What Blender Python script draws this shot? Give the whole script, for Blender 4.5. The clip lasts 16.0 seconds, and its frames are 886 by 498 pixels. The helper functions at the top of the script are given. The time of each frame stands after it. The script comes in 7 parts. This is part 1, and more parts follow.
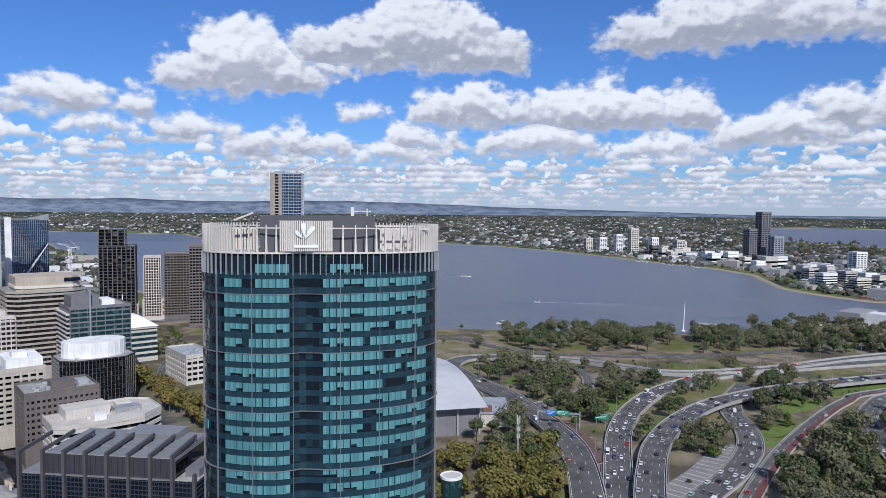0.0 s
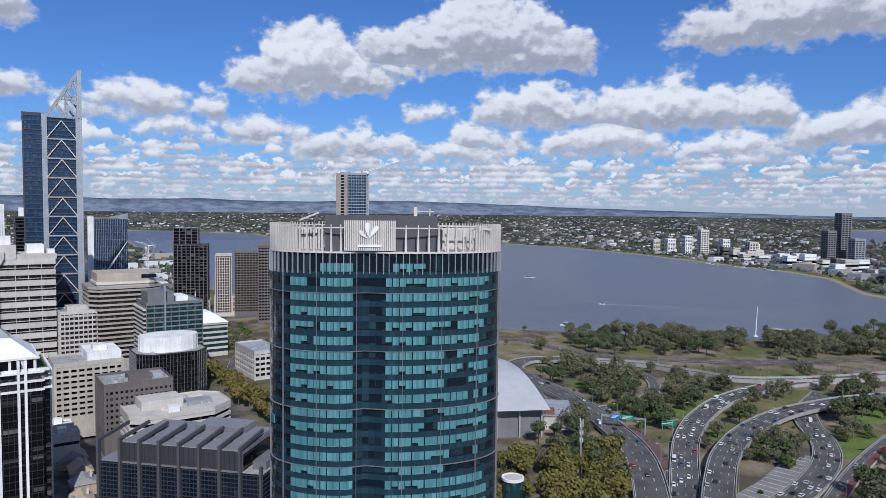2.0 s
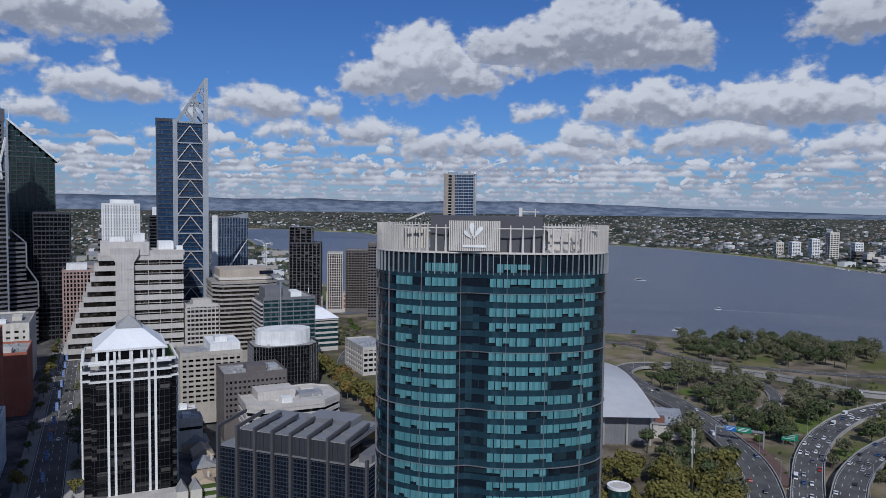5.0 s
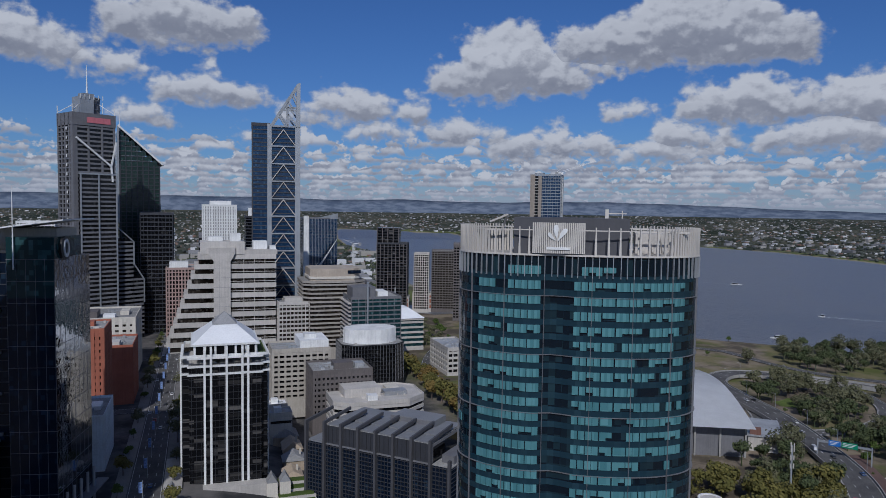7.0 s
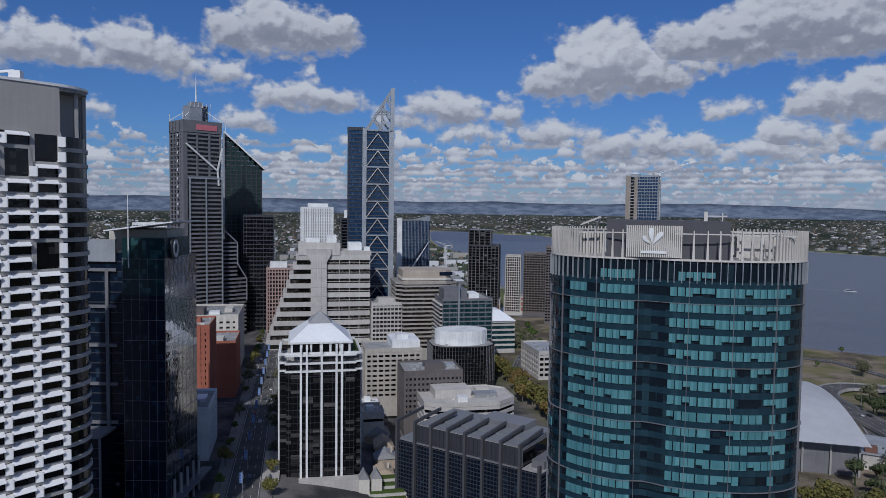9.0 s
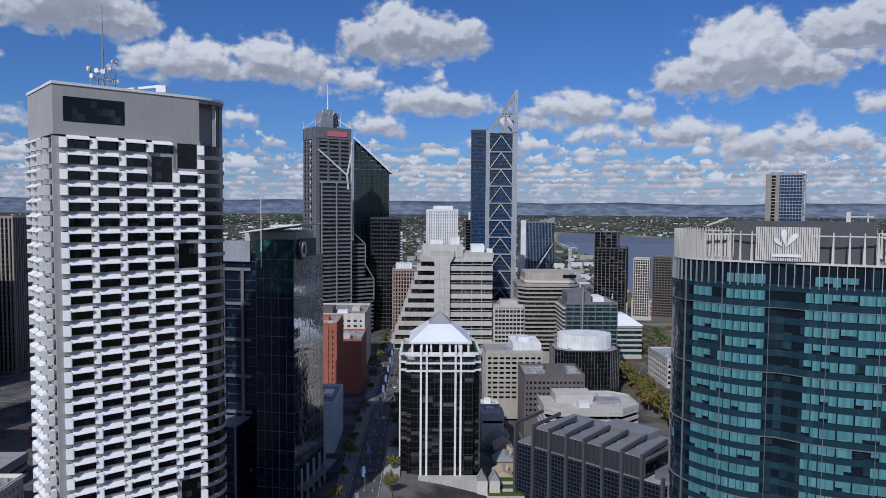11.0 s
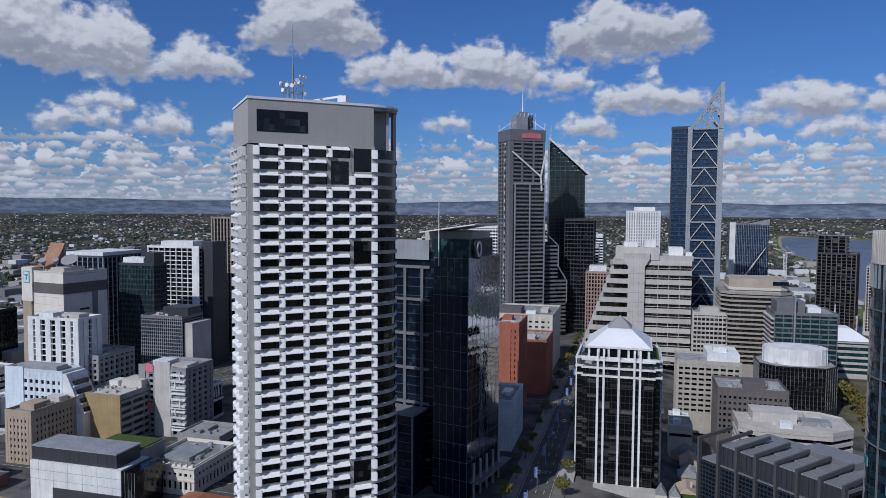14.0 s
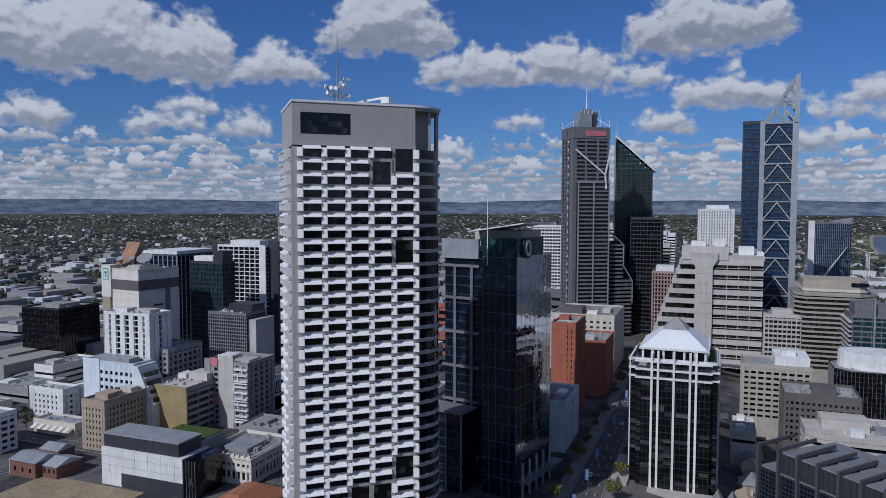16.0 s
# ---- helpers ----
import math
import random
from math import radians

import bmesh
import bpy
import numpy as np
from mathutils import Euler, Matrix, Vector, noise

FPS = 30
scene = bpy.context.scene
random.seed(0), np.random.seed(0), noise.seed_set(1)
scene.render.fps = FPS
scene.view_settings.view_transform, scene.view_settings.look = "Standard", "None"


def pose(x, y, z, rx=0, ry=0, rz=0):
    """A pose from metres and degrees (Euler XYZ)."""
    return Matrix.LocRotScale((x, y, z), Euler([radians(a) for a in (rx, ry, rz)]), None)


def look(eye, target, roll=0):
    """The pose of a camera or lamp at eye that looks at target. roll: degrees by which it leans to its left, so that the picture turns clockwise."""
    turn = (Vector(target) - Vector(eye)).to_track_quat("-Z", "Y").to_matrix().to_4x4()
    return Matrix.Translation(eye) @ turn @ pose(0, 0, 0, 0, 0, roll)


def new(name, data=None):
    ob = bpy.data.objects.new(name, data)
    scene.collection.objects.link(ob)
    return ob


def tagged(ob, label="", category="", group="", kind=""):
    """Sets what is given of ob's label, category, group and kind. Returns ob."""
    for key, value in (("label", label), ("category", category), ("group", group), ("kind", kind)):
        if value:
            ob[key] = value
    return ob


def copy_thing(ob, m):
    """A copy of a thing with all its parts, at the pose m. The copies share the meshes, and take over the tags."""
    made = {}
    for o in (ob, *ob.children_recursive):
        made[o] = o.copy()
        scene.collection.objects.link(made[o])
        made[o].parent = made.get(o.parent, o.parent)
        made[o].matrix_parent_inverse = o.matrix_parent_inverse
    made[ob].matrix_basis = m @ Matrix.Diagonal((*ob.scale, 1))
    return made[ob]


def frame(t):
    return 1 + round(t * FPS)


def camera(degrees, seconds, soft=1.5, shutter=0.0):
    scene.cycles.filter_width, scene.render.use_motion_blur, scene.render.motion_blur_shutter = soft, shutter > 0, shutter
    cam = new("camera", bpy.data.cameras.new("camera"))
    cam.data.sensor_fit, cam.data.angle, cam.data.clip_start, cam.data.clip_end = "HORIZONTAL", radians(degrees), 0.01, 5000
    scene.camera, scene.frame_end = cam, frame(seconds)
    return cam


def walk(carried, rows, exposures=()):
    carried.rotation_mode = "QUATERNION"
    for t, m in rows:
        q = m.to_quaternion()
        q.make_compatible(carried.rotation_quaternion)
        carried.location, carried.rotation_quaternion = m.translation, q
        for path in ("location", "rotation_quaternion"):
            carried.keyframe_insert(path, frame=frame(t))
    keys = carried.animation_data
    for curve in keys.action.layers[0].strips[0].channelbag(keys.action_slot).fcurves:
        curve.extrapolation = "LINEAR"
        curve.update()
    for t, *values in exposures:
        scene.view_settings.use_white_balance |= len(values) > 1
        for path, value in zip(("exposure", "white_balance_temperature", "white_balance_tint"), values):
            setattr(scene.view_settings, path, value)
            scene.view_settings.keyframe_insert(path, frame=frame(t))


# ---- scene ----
cam = camera(64.2, 16.0, soft=0.8)
METRES, EYE, TILT, LEAN, TURN = 32.0, 128.0, 0.0, 0.0, 0.0
ROWS = [
    (0.0, 0.0, 0.0, 0.0, 0.03, -3.22, -0.51),
    (0.5, 0.0003, 0.001, 0.0004, 0.79, -3.24, -0.49),
    (1.0, 0.0032, 0.0049, 0.0006, 2.53, -3.25, -0.56),
    (1.5, 0.0069, 0.01, 0.0011, 4.0, -3.24, -0.61),
    (2.0, 0.0082, 0.0103, -0.0006, 5.18, -3.25, -0.63),
    (2.5, 0.0101, 0.0116, -0.0009, 6.27, -3.26, -0.66),
    (3.0, 0.012, 0.0134, -0.0012, 7.58, -3.27, -0.69),
    (3.5, 0.0155, 0.019, -0.0016, 8.61, -3.3, -0.71),
    (4.0, 0.0184, 0.0225, -0.0016, 10.29, -3.31, -0.74),
    (6.5, 0.0465, 0.0518, 0.0071, 19.08, -3.37, -0.81),
    (7.0, 0.0511, 0.0599, 0.0079, 20.88, -3.36, -0.81),
    (7.5, 0.0552, 0.069, 0.0095, 22.7, -3.36, -0.82),
    (8.0, 0.0592, 0.0743, 0.0109, 24.55, -3.36, -0.83),
    (10.5, 0.1032, 0.1144, 0.0118, 35.52, -3.22, -0.5),
    (11.0, 0.1486, 0.151, 0.0117, 38.59, -3.24, -0.42),
    (11.5, 0.2027, 0.1956, 0.0074, 41.86, -3.23, -0.37),
    (12.0, 0.2598, 0.2448, 0.0046, 45.03, -3.26, -0.37),
    (12.5, 0.3117, 0.297, 0.0016, 48.17, -3.26, -0.41),
    (13.0, 0.359, 0.3486, 0.0033, 51.8, -3.26, -0.44),
    (13.5, 0.4197, 0.4034, -0.002, 54.29, -3.23, -0.4),
    (14.0, 0.4757, 0.4533, -0.0035, 55.29, -3.2, -0.36),
    (14.5, 0.5216, 0.5139, -0.0051, 57.44, -3.2, -0.38),
    (15.0, 0.5618, 0.5784, -0.0074, 60.78, -3.19, -0.34),
    (15.5, 0.6272, 0.6432, -0.0026, 61.28, -3.26, -0.25),
    (16.0, 0.6807, 0.7159, -0.0037, 61.19, -3.28, -0.09),
]
walk(cam, [(t, pose(0, 0, EYE, TILT, LEAN, TURN) @ pose(METRES * x, METRES * y, METRES * z, 90 + pitch, roll, yaw)) for t, x, y, z, yaw, pitch, roll in ROWS],
     [(0.0, -0.09, 5800, 11), (2.0, -0.23, 5750, 11), (4.0, -0.48, 5650, 11), (6.5, -0.92, 5640, 12), (8.0, -0.97, 5620, 12), (10.5, -0.66, 5640, 12), (12.5, -0.46, 5640, 12), (14.5, -0.77, 5600, 12), (16.0, -0.86, 5560, 12)])

# ---- light ----
TH = radians(39.9)                       # bearing of the main street, left of the first view
UX, UY = -math.sin(TH), math.cos(TH)     # u: along the street, away
VX, VY = math.cos(TH), math.sin(TH)      # v: across it, to the river
SUN_EL, SUN_OFF = radians(40), radians(22)
to_sun = Vector((-UX * math.cos(SUN_OFF) - VX * math.sin(SUN_OFF), -UY * math.cos(SUN_OFF) - VY * math.sin(SUN_OFF), 0)) * math.cos(SUN_EL)
to_sun.z = math.sin(SUN_EL)
sun = new("sun", bpy.data.lights.new("sun", "SUN"))
sun.data.energy, sun.data.angle, sun.data.color = 4.9, radians(0.6), (1.0, 0.935, 0.84)
sun.matrix_world = look((0, 0, 900), Vector((0, 0, 900)) - to_sun)

world = bpy.data.worlds.new("sky")
scene.world = world
world.use_nodes = True


class Nodes:
    """Short hand for a node tree."""

    def __init__(self, tree):
        self.t = tree
        tree.nodes.clear()

    def add(self, kind, ins=(), **props):
        n = self.t.nodes.new(kind)
        for k, v in props.items():
            setattr(n, k, v)
        for k, v in (ins.items() if isinstance(ins, dict) else enumerate(ins)):
            if isinstance(v, bpy.types.NodeSocket):
                self.t.links.new(v, n.inputs[k])
            elif v is not None:
                n.inputs[k].default_value = v
        return n.outputs[0] if len(n.outputs) else n

    def math(self, op, a, b=None, c=None):
        return self.add("ShaderNodeMath", [a, b, c], operation=op)

    def vec(self, op, a, b=None):
        n = self.t.nodes.new("ShaderNodeVectorMath")
        n.operation = op
        for i, v in enumerate((a, b)):
            if isinstance(v, bpy.types.NodeSocket):
                self.t.links.new(v, n.inputs[i])
            elif v is not None:
                n.inputs[i].default_value = v
        return n.outputs["Value"] if op in ("LENGTH", "DISTANCE", "DOT_PRODUCT") else n.outputs["Vector"]

    def noise(self, vector, scale, detail=3.0, rough=0.5):
        return self.add("ShaderNodeTexNoise", {"Vector": vector, "Scale": scale, "Detail": detail, "Roughness": rough})

    def ramp(self, x, lo, hi, a=0.0, b=1.0):
        return self.add("ShaderNodeMapRange", [x, lo, hi, a, b], interpolation_type="SMOOTHSTEP")

    def mix(self, f, a, b):
        n = self.t.nodes.new("ShaderNodeMix")
        n.data_type = "RGBA"
        for i, v in ((0, f), (6, a), (7, b)):
            if isinstance(v, bpy.types.NodeSocket):
                self.t.links.new(v, n.inputs[i])
            else:
                n.inputs[i].default_value = v if i == 0 else (*v, 1)
        return n.outputs[2]


# cumulus heaps: bearing to the left, height, half width, half height, all in degrees
HEAPS_A = [(16.0, 11.4, 5.6, 2.6), (3.0, 13.8, 9.8, 2.8), (-2.8, 8.8, 5.1, 2.2), (-14.3, 8.4, 6.3, 2.2), (-22.5, 14.6, 10.9, 2.4), (-25.1, 6.4, 4.6, 1.6),
           (-31.4, 8.3, 3.8, 2.4), (27.4, 8.2, 5.4, 1.3), (19.2, 6.5, 3.4, 1.2), (12.1, 5.5, 5.2, 1.4), (6.4, 7.8, 2.0, 0.6), (1.0, 6.2, 2.4, 1.6), (8.4, 11.0, 1.6, 0.8),
           (-7.5, 5.6, 5.2, 1.2), (-16.5, 5.2, 4.0, 1.0), (25.5, 6.2, 3.0, 0.7), (3.8, 4.6, 3.4, 0.9)]
HEAPS_B = [(87.0, 12.4, 11.0, 3.3), (74.6, 11.3, 3.5, 1.6), (65.7, 14.4, 5.1, 2.6), (58.7, 11.3, 5.4, 1.8), (51.2, 11.8, 2.5, 2.4), (46.1, 10.5, 2.7, 1.4),
           (41.3, 14.0, 6.2, 2.5), (39.0, 9.0, 5.4, 1.5), (82.1, 6.7, 3.9, 0.9), (91.6, 6.9, 2.4, 1.2), (55.2, 7.0, 2.0, 0.7), (44.0, 6.9, 2.7, 0.8),
           (76.9, 6.6, 2.1, 1.0), (80.6, 7.9, 2.6, 0.7), (70.5, 6.2, 2.4, 0.6), (31.5, 7.4, 3.4, 1.0), (34.5, 5.4, 3.6, 0.9), (62.0, 4.6, 4.0, 0.7)]

field_tree = bpy.data.node_groups.new("cloud_field", "ShaderNodeTree")
field_tree.interface.new_socket("Spot", in_out="INPUT", socket_type="NodeSocketVector")
field_tree.interface.new_socket("Depth", in_out="OUTPUT", socket_type="NodeSocketFloat")
field_tree.interface.new_socket("Rise", in_out="OUTPUT", socket_type="NodeSocketFloat")
N = Nodes(field_tree)
spot = field_tree.nodes.new("NodeGroupInput").outputs[0]
warp = field_tree.nodes.new("ShaderNodeTexNoise")
warp.inputs["Scale"].default_value, warp.inputs["Detail"].default_value = 0.26, 3
field_tree.links.new(spot, warp.inputs["Vector"])
shift = N.vec("MULTIPLY", N.vec("SUBTRACT", warp.outputs["Color"], (0.5, 0.5, 0.5)), (3.4, 1.5, 0))
bent = N.vec("ADD", spot, shift)
part_of = field_tree.nodes.new("ShaderNodeSeparateXYZ")
field_tree.links.new(bent, part_of.inputs[0])
level = part_of.outputs[1]
depth, rise = None, None
heap_rnd = random.Random(12)
for az, el, w, h in HEAPS_A + [(a, b, c * 0.86, d * 0.84) for a, b, c, d in HEAPS_B]:
    base = el - h
    count = max(2, min(5, round(1.5 * w / h)))
    one = None
    for k in range(count):
        along = -0.72 + 1.44 * k / (count - 1)
        tall = h * (2.15 - 0.85 * abs(along)) * heap_rnd.uniform(0.66, 1.05)
        wide = max(0.75 * tall, 1.15 * w / count) * heap_rnd.uniform(0.85, 1.2)
        cx, cy = az + along * w * 0.92, base + tall * 0.32
        rx, ry = wide * 1.22, tall * 0.82
        d = N.vec("LENGTH", N.vec("MULTIPLY", N.vec("SUBTRACT", bent, (cx, cy, 0)), (1 / rx, 1 / ry, 0)))
        d = N.math("MULTIPLY_ADD", d, -min(rx, ry), min(rx, ry))
        one = d if one is None else N.math("SMOOTH_MAX", one, d, 0.35)
    over = N.math("MULTIPLY_ADD", level, 1.0, -base)
    one = N.math("SMOOTH_MIN", one, N.math("ADD", over, 0.25), 0.5)
    if depth is None:
        depth, rise = one, N.math("DIVIDE", over, 2 * h)
    else:
        first = N.math("GREATER_THAN", one, depth)
        pick = N.math("MULTIPLY", N.math("SUBTRACT", N.math("DIVIDE", over, 2 * h), rise), first)
        rise = N.math("ADD", rise, pick)
        depth = N.math("SMOOTH_MAX", depth, one, 0.25)
stretched = N.vec("MULTIPLY", spot, (1.0, 1.35, 0))
broad = N.noise(stretched, 0.42, 2, 0.5)
fine = N.noise(stretched, 1.15, 6, 0.58)
puff = field_tree.nodes.new("ShaderNodeTexVoronoi")
puff.feature = "SMOOTH_F1"
puff.inputs["Scale"].default_value, puff.inputs["Detail"].default_value, puff.inputs["Roughness"].default_value, puff.inputs["Smoothness"].default_value = 0.75, 2.0, 0.5, 0.5
field_tree.links.new(N.vec("ADD", stretched, N.vec("MULTIPLY", shift, (0.4, 0.6, 0))), puff.inputs["Vector"])
lobes = N.math("MULTIPLY_ADD", puff.outputs["Distance"], -1.0, 0.5)
rough_edge = N.math("ADD", N.math("MULTIPLY", N.math("SUBTRACT", broad, 0.5), 2.2), N.math("ADD", N.math("MULTIPLY", N.math("SUBTRACT", fine, 0.5), 1.75), N.math("MULTIPLY", lobes, 0.7)))
gout = field_tree.nodes.new("NodeGroupOutput")
field_tree.links.new(N.math("ADD", N.math("MAXIMUM", depth, -2.0), N.math("ADD", rough_edge, 0.22)), gout.inputs[0])
field_tree.links.new(rise, gout.inputs[1])

N = Nodes(world.node_tree)
geo = N.t.nodes.new("ShaderNodeTexCoord").outputs["Generated"]
sep = N.t.nodes.new("ShaderNodeSeparateXYZ")
N.t.links.new(geo, sep.inputs[0])
azim = N.math("MULTIPLY", N.math("ARCTAN2", N.math("MULTIPLY", sep.outputs[0], -1.0), sep.outputs[1]), 57.29578)
elev = N.math("MULTIPLY", N.math("ARCSINE", sep.outputs[2]), 57.29578)
place = N.t.nodes.new("ShaderNodeCombineXYZ")
N.t.links.new(azim, place.inputs[0]), N.t.links.new(elev, place.inputs[1])


def cloud_at(offset):
    g = N.t.nodes.new("ShaderNodeGroup")
    g.node_tree = field_tree
    N.t.links.new(N.vec("ADD", place.outputs[0], offset), g.inputs[0])
    return g.outputs


# the heaps: white heads, grey feet, modelled by the light from above and behind
here, above = cloud_at((0, 0, 0)), cloud_at((0.22, 0.55, 0))
cover = N.ramp(here[0], -0.34, 0.62)
relief = N.ramp(N.math("SUBTRACT", here[0], above[0]), -0.55, 0.75)
head = N.ramp(here[1], -0.05, 0.80)
thin = N.ramp(here[0], 0.1, 1.3, 1.0, 0.0)
lit = N.math("ADD", N.math("MULTIPLY", head, 0.50), N.math("ADD", N.math("MULTIPLY", relief, 0.62), N.math("MULTIPLY", thin, 0.16)))
lit = N.math("SUBTRACT", lit, N.ramp(elev, 9.5, 17.0, 0.02, 0.26))     # higher up the flat bases show
mottle = N.noise(N.vec("MULTIPLY", place.outputs[0], (0.5, 0.8, 0)), 1.0, 4, 0.55)
lit = N.math("ADD", lit, N.math("MULTIPLY", N.math("SUBTRACT", mottle, 0.5), 0.45))
lit = N.math("MINIMUM", N.math("MAXIMUM", lit, 0.0), 1.0)
heap_colour = N.mix(lit, (0.50, 0.52, 0.60), (1.20, 1.19, 1.19))

# the far cumulus stand in ranks, one behind the other: grey feet, white tops
layer_cover, layer_colour = None, (0.8, 0.82, 0.86)
foot, gap = 0.25, 0.30
for i in range(11):
    tall = 1.75 * gap
    n = N.noise(N.vec("ADD", N.vec("MULTIPLY", place.outputs[0], (0.46 / tall, 0.56 / tall, 0)), (31.7 * i, 0, 9.1 * i)), 1.0, 4, 0.56)
    u = N.math("MULTIPLY_ADD", elev, 1 / tall, -foot / tall)
    u = N.math("MULTIPLY_ADD", N.math("SUBTRACT", n, 0.5), -1.3, u)
    a = N.ramp(N.math("SUBTRACT", N.math("MULTIPLY_ADD", u, -0.20, n), 0.34 if foot < 3.4 else 0.41), 0.0, 0.08)
    a = N.math("MULTIPLY", a, N.ramp(u, -0.16, 0.16))
    tone = N.ramp(N.math("MULTIPLY_ADD", N.math("SUBTRACT", n, 0.5), 3.2, u), 0.05, 0.85)
    layer_colour = N.mix(a, layer_colour, N.mix(tone, (0.58, 0.60, 0.685), (1.20, 1.19, 1.19)))
    layer_cover = a if layer_cover is None else N.math("MAXIMUM", layer_cover, a)
    foot, gap = foot + gap, gap * 1.085
# broken cumulus overhead and behind
slant = N.math("DIVIDE", 1.0, N.math("MAXIMUM", sep.outputs[2], 0.05))
reach = N.t.nodes.new("ShaderNodeCombineXYZ")
N.t.links.new(slant, reach.inputs[0]), N.t.links.new(slant, reach.inputs[1])
over_n = N.noise(N.vec("MULTIPLY", geo, reach.outputs[0]), 1.1, 4, 0.55)
away = N.math("MAXIMUM", N.ramp(N.math("ABSOLUTE", N.math("SUBTRACT", azim, 31.0)), 68, 76), N.ramp(elev, 18.0, 21.0))
over_a = N.math("MULTIPLY", N.ramp(over_n, 0.52, 0.60), N.math("MULTIPLY", away, N.ramp(elev, 4.0, 8.0)))
layer_colour = N.mix(over_a, layer_colour, (0.82, 0.83, 0.87))
layer_cover = N.math("MAXIMUM", layer_cover, over_a)
cloud_colour = N.mix(cover, layer_colour, heap_colour)
cover = N.math("MAXIMUM", cover, layer_cover)
# far down the layer closes into a pale even veil
far_off = N.ramp(elev, 0.1, 2.6, 0.60, 0.0)
cover = N.math("MAXIMUM", cover, far_off)
cloud_colour = N.mix(N.math("MULTIPLY", far_off, 1.1), cloud_colour, (0.70, 0.75, 0.86))
sky = N.t.nodes.new("ShaderNodeTexSky")
sky.sky_type, sky.sun_disc, sky.sun_elevation = "NISHITA", False, SUN_EL
sky.sun_rotation = math.atan2(to_sun.x, to_sun.y)
sky.air_density, sky.dust_density, sky.ozone_density = 1.0, 0.3, 2.0
blue = N.vec("MULTIPLY", sky.outputs[0], (0.57, 0.85, 1.34))
clear = N.add("ShaderNodeBackground", [blue, 0.078])
heaped = N.add("ShaderNodeBackground", [cloud_colour, 0.78])
mixed = N.add("ShaderNodeMixShader", [cover, clear, heaped])
N.t.links.new(mixed, N.t.nodes.new("ShaderNodeOutputWorld").inputs[0])

# ---- materials ----
def finish(N, colour, rough, metal=0.0, bump=None, depth=0.1, spec=0.5, coat=0.0):
    p = N.t.nodes.new("ShaderNodeBsdfPrincipled")
    for key, v in (("Base Color", colour), ("Roughness", rough), ("Metallic", metal), ("Specular IOR Level", spec), ("Coat Weight", coat)):
        if isinstance(v, bpy.types.NodeSocket):
            N.t.links.new(v, p.inputs[key])
        else:
            p.inputs[key].default_value = (*v, 1) if key == "Base Color" else v
    if bump is not None:
        b = N.t.nodes.new("ShaderNodeBump")
        b.inputs["Distance"].default_value = depth
        N.t.links.new(bump, b.inputs["Height"])
        N.t.links.new(b.outputs[0], p.inputs["Normal"])
    N.t.links.new(p.outputs[0], N.t.nodes.new("ShaderNodeOutputMaterial").inputs[0])


def blank(name):
    m = bpy.data.materials.new(name)
    m.use_nodes = True
    return m, Nodes(m.node_tree)


def shade(c, k):
    return tuple(min(1.0, a * k) for a in c)


def plain(name, colour, rough=0.7, metal=0.0, vary=0.22, big=0.12, small=1.6, spec=0.4, depth=0.03, streak=True):
    """Painted, concrete or metal surface: blotches, fine grain, rain streaks and a small shift from object to object."""
    m, N = blank(name)
    co = N.t.nodes.new("ShaderNodeTexCoord").outputs["Object"]
    a = N.noise(co, big, 4, 0.6)
    b = N.noise(co, small, 5, 0.65)
    c = N.noise(N.vec("MULTIPLY", co, (1.4, 1.4, 0.06)), 0.9, 4, 0.6) if streak else b
    f = N.math("ADD", N.math("MULTIPLY", a, 0.4), N.math("ADD", N.math("MULTIPLY", b, 0.3), N.math("MULTIPLY", c, 0.3)))
    f = N.math("ADD", f, N.math("MULTIPLY", N.math("SUBTRACT", N.t.nodes.new("ShaderNodeObjectInfo").outputs["Random"], 0.5), 0.12))
    col = N.mix(N.ramp(f, 0.34, 0.66), shade(colour, 1 - vary), shade(colour, 1 + vary * 0.6))
    finish(N, col, N.math("ADD", rough - 0.08, N.math("MULTIPLY", b, 0.16)), metal, b, depth, spec)
    return m


def glass(name, dark, light, pane=(1.6, 1.6, 1.9), share=0.35, rough=0.05, spec=0.45, metal=0.0):
    """Facade glass: panes differ a little, some with blinds drawn."""
    m, N = blank(name)
    co = N.t.nodes.new("ShaderNodeTexCoord").outputs["Object"]
    cell = N.vec("SNAP", co, pane)
    w = N.t.nodes.new("ShaderNodeTexWhiteNoise")
    N.t.links.new(cell, w.inputs["Vector"])
    w2 = N.t.nodes.new("ShaderNodeTexWhiteNoise")
    N.t.links.new(N.vec("ADD", cell, (17.3, 5.1, 9.7)), w2.inputs["Vector"])
    n = N.noise(co, 0.09, 3, 0.5)
    f = N.math("MULTIPLY", N.ramp(w.outputs["Value"], 1 - share, 1.0), N.math("ADD", 0.35, N.math("MULTIPLY", w2.outputs["Value"], 0.65)))
    col = N.mix(f, dark, light)
    col = N.mix(N.math("MULTIPLY", n, 0.5), col, shade(dark, 0.6))
    r = N.math("ADD", rough, N.math("MULTIPLY", w2.outputs["Value"], 0.10))
    finish(N, col, r, metal, N.noise(co, 0.35, 2, 0.5), 0.05, spec)
    return m


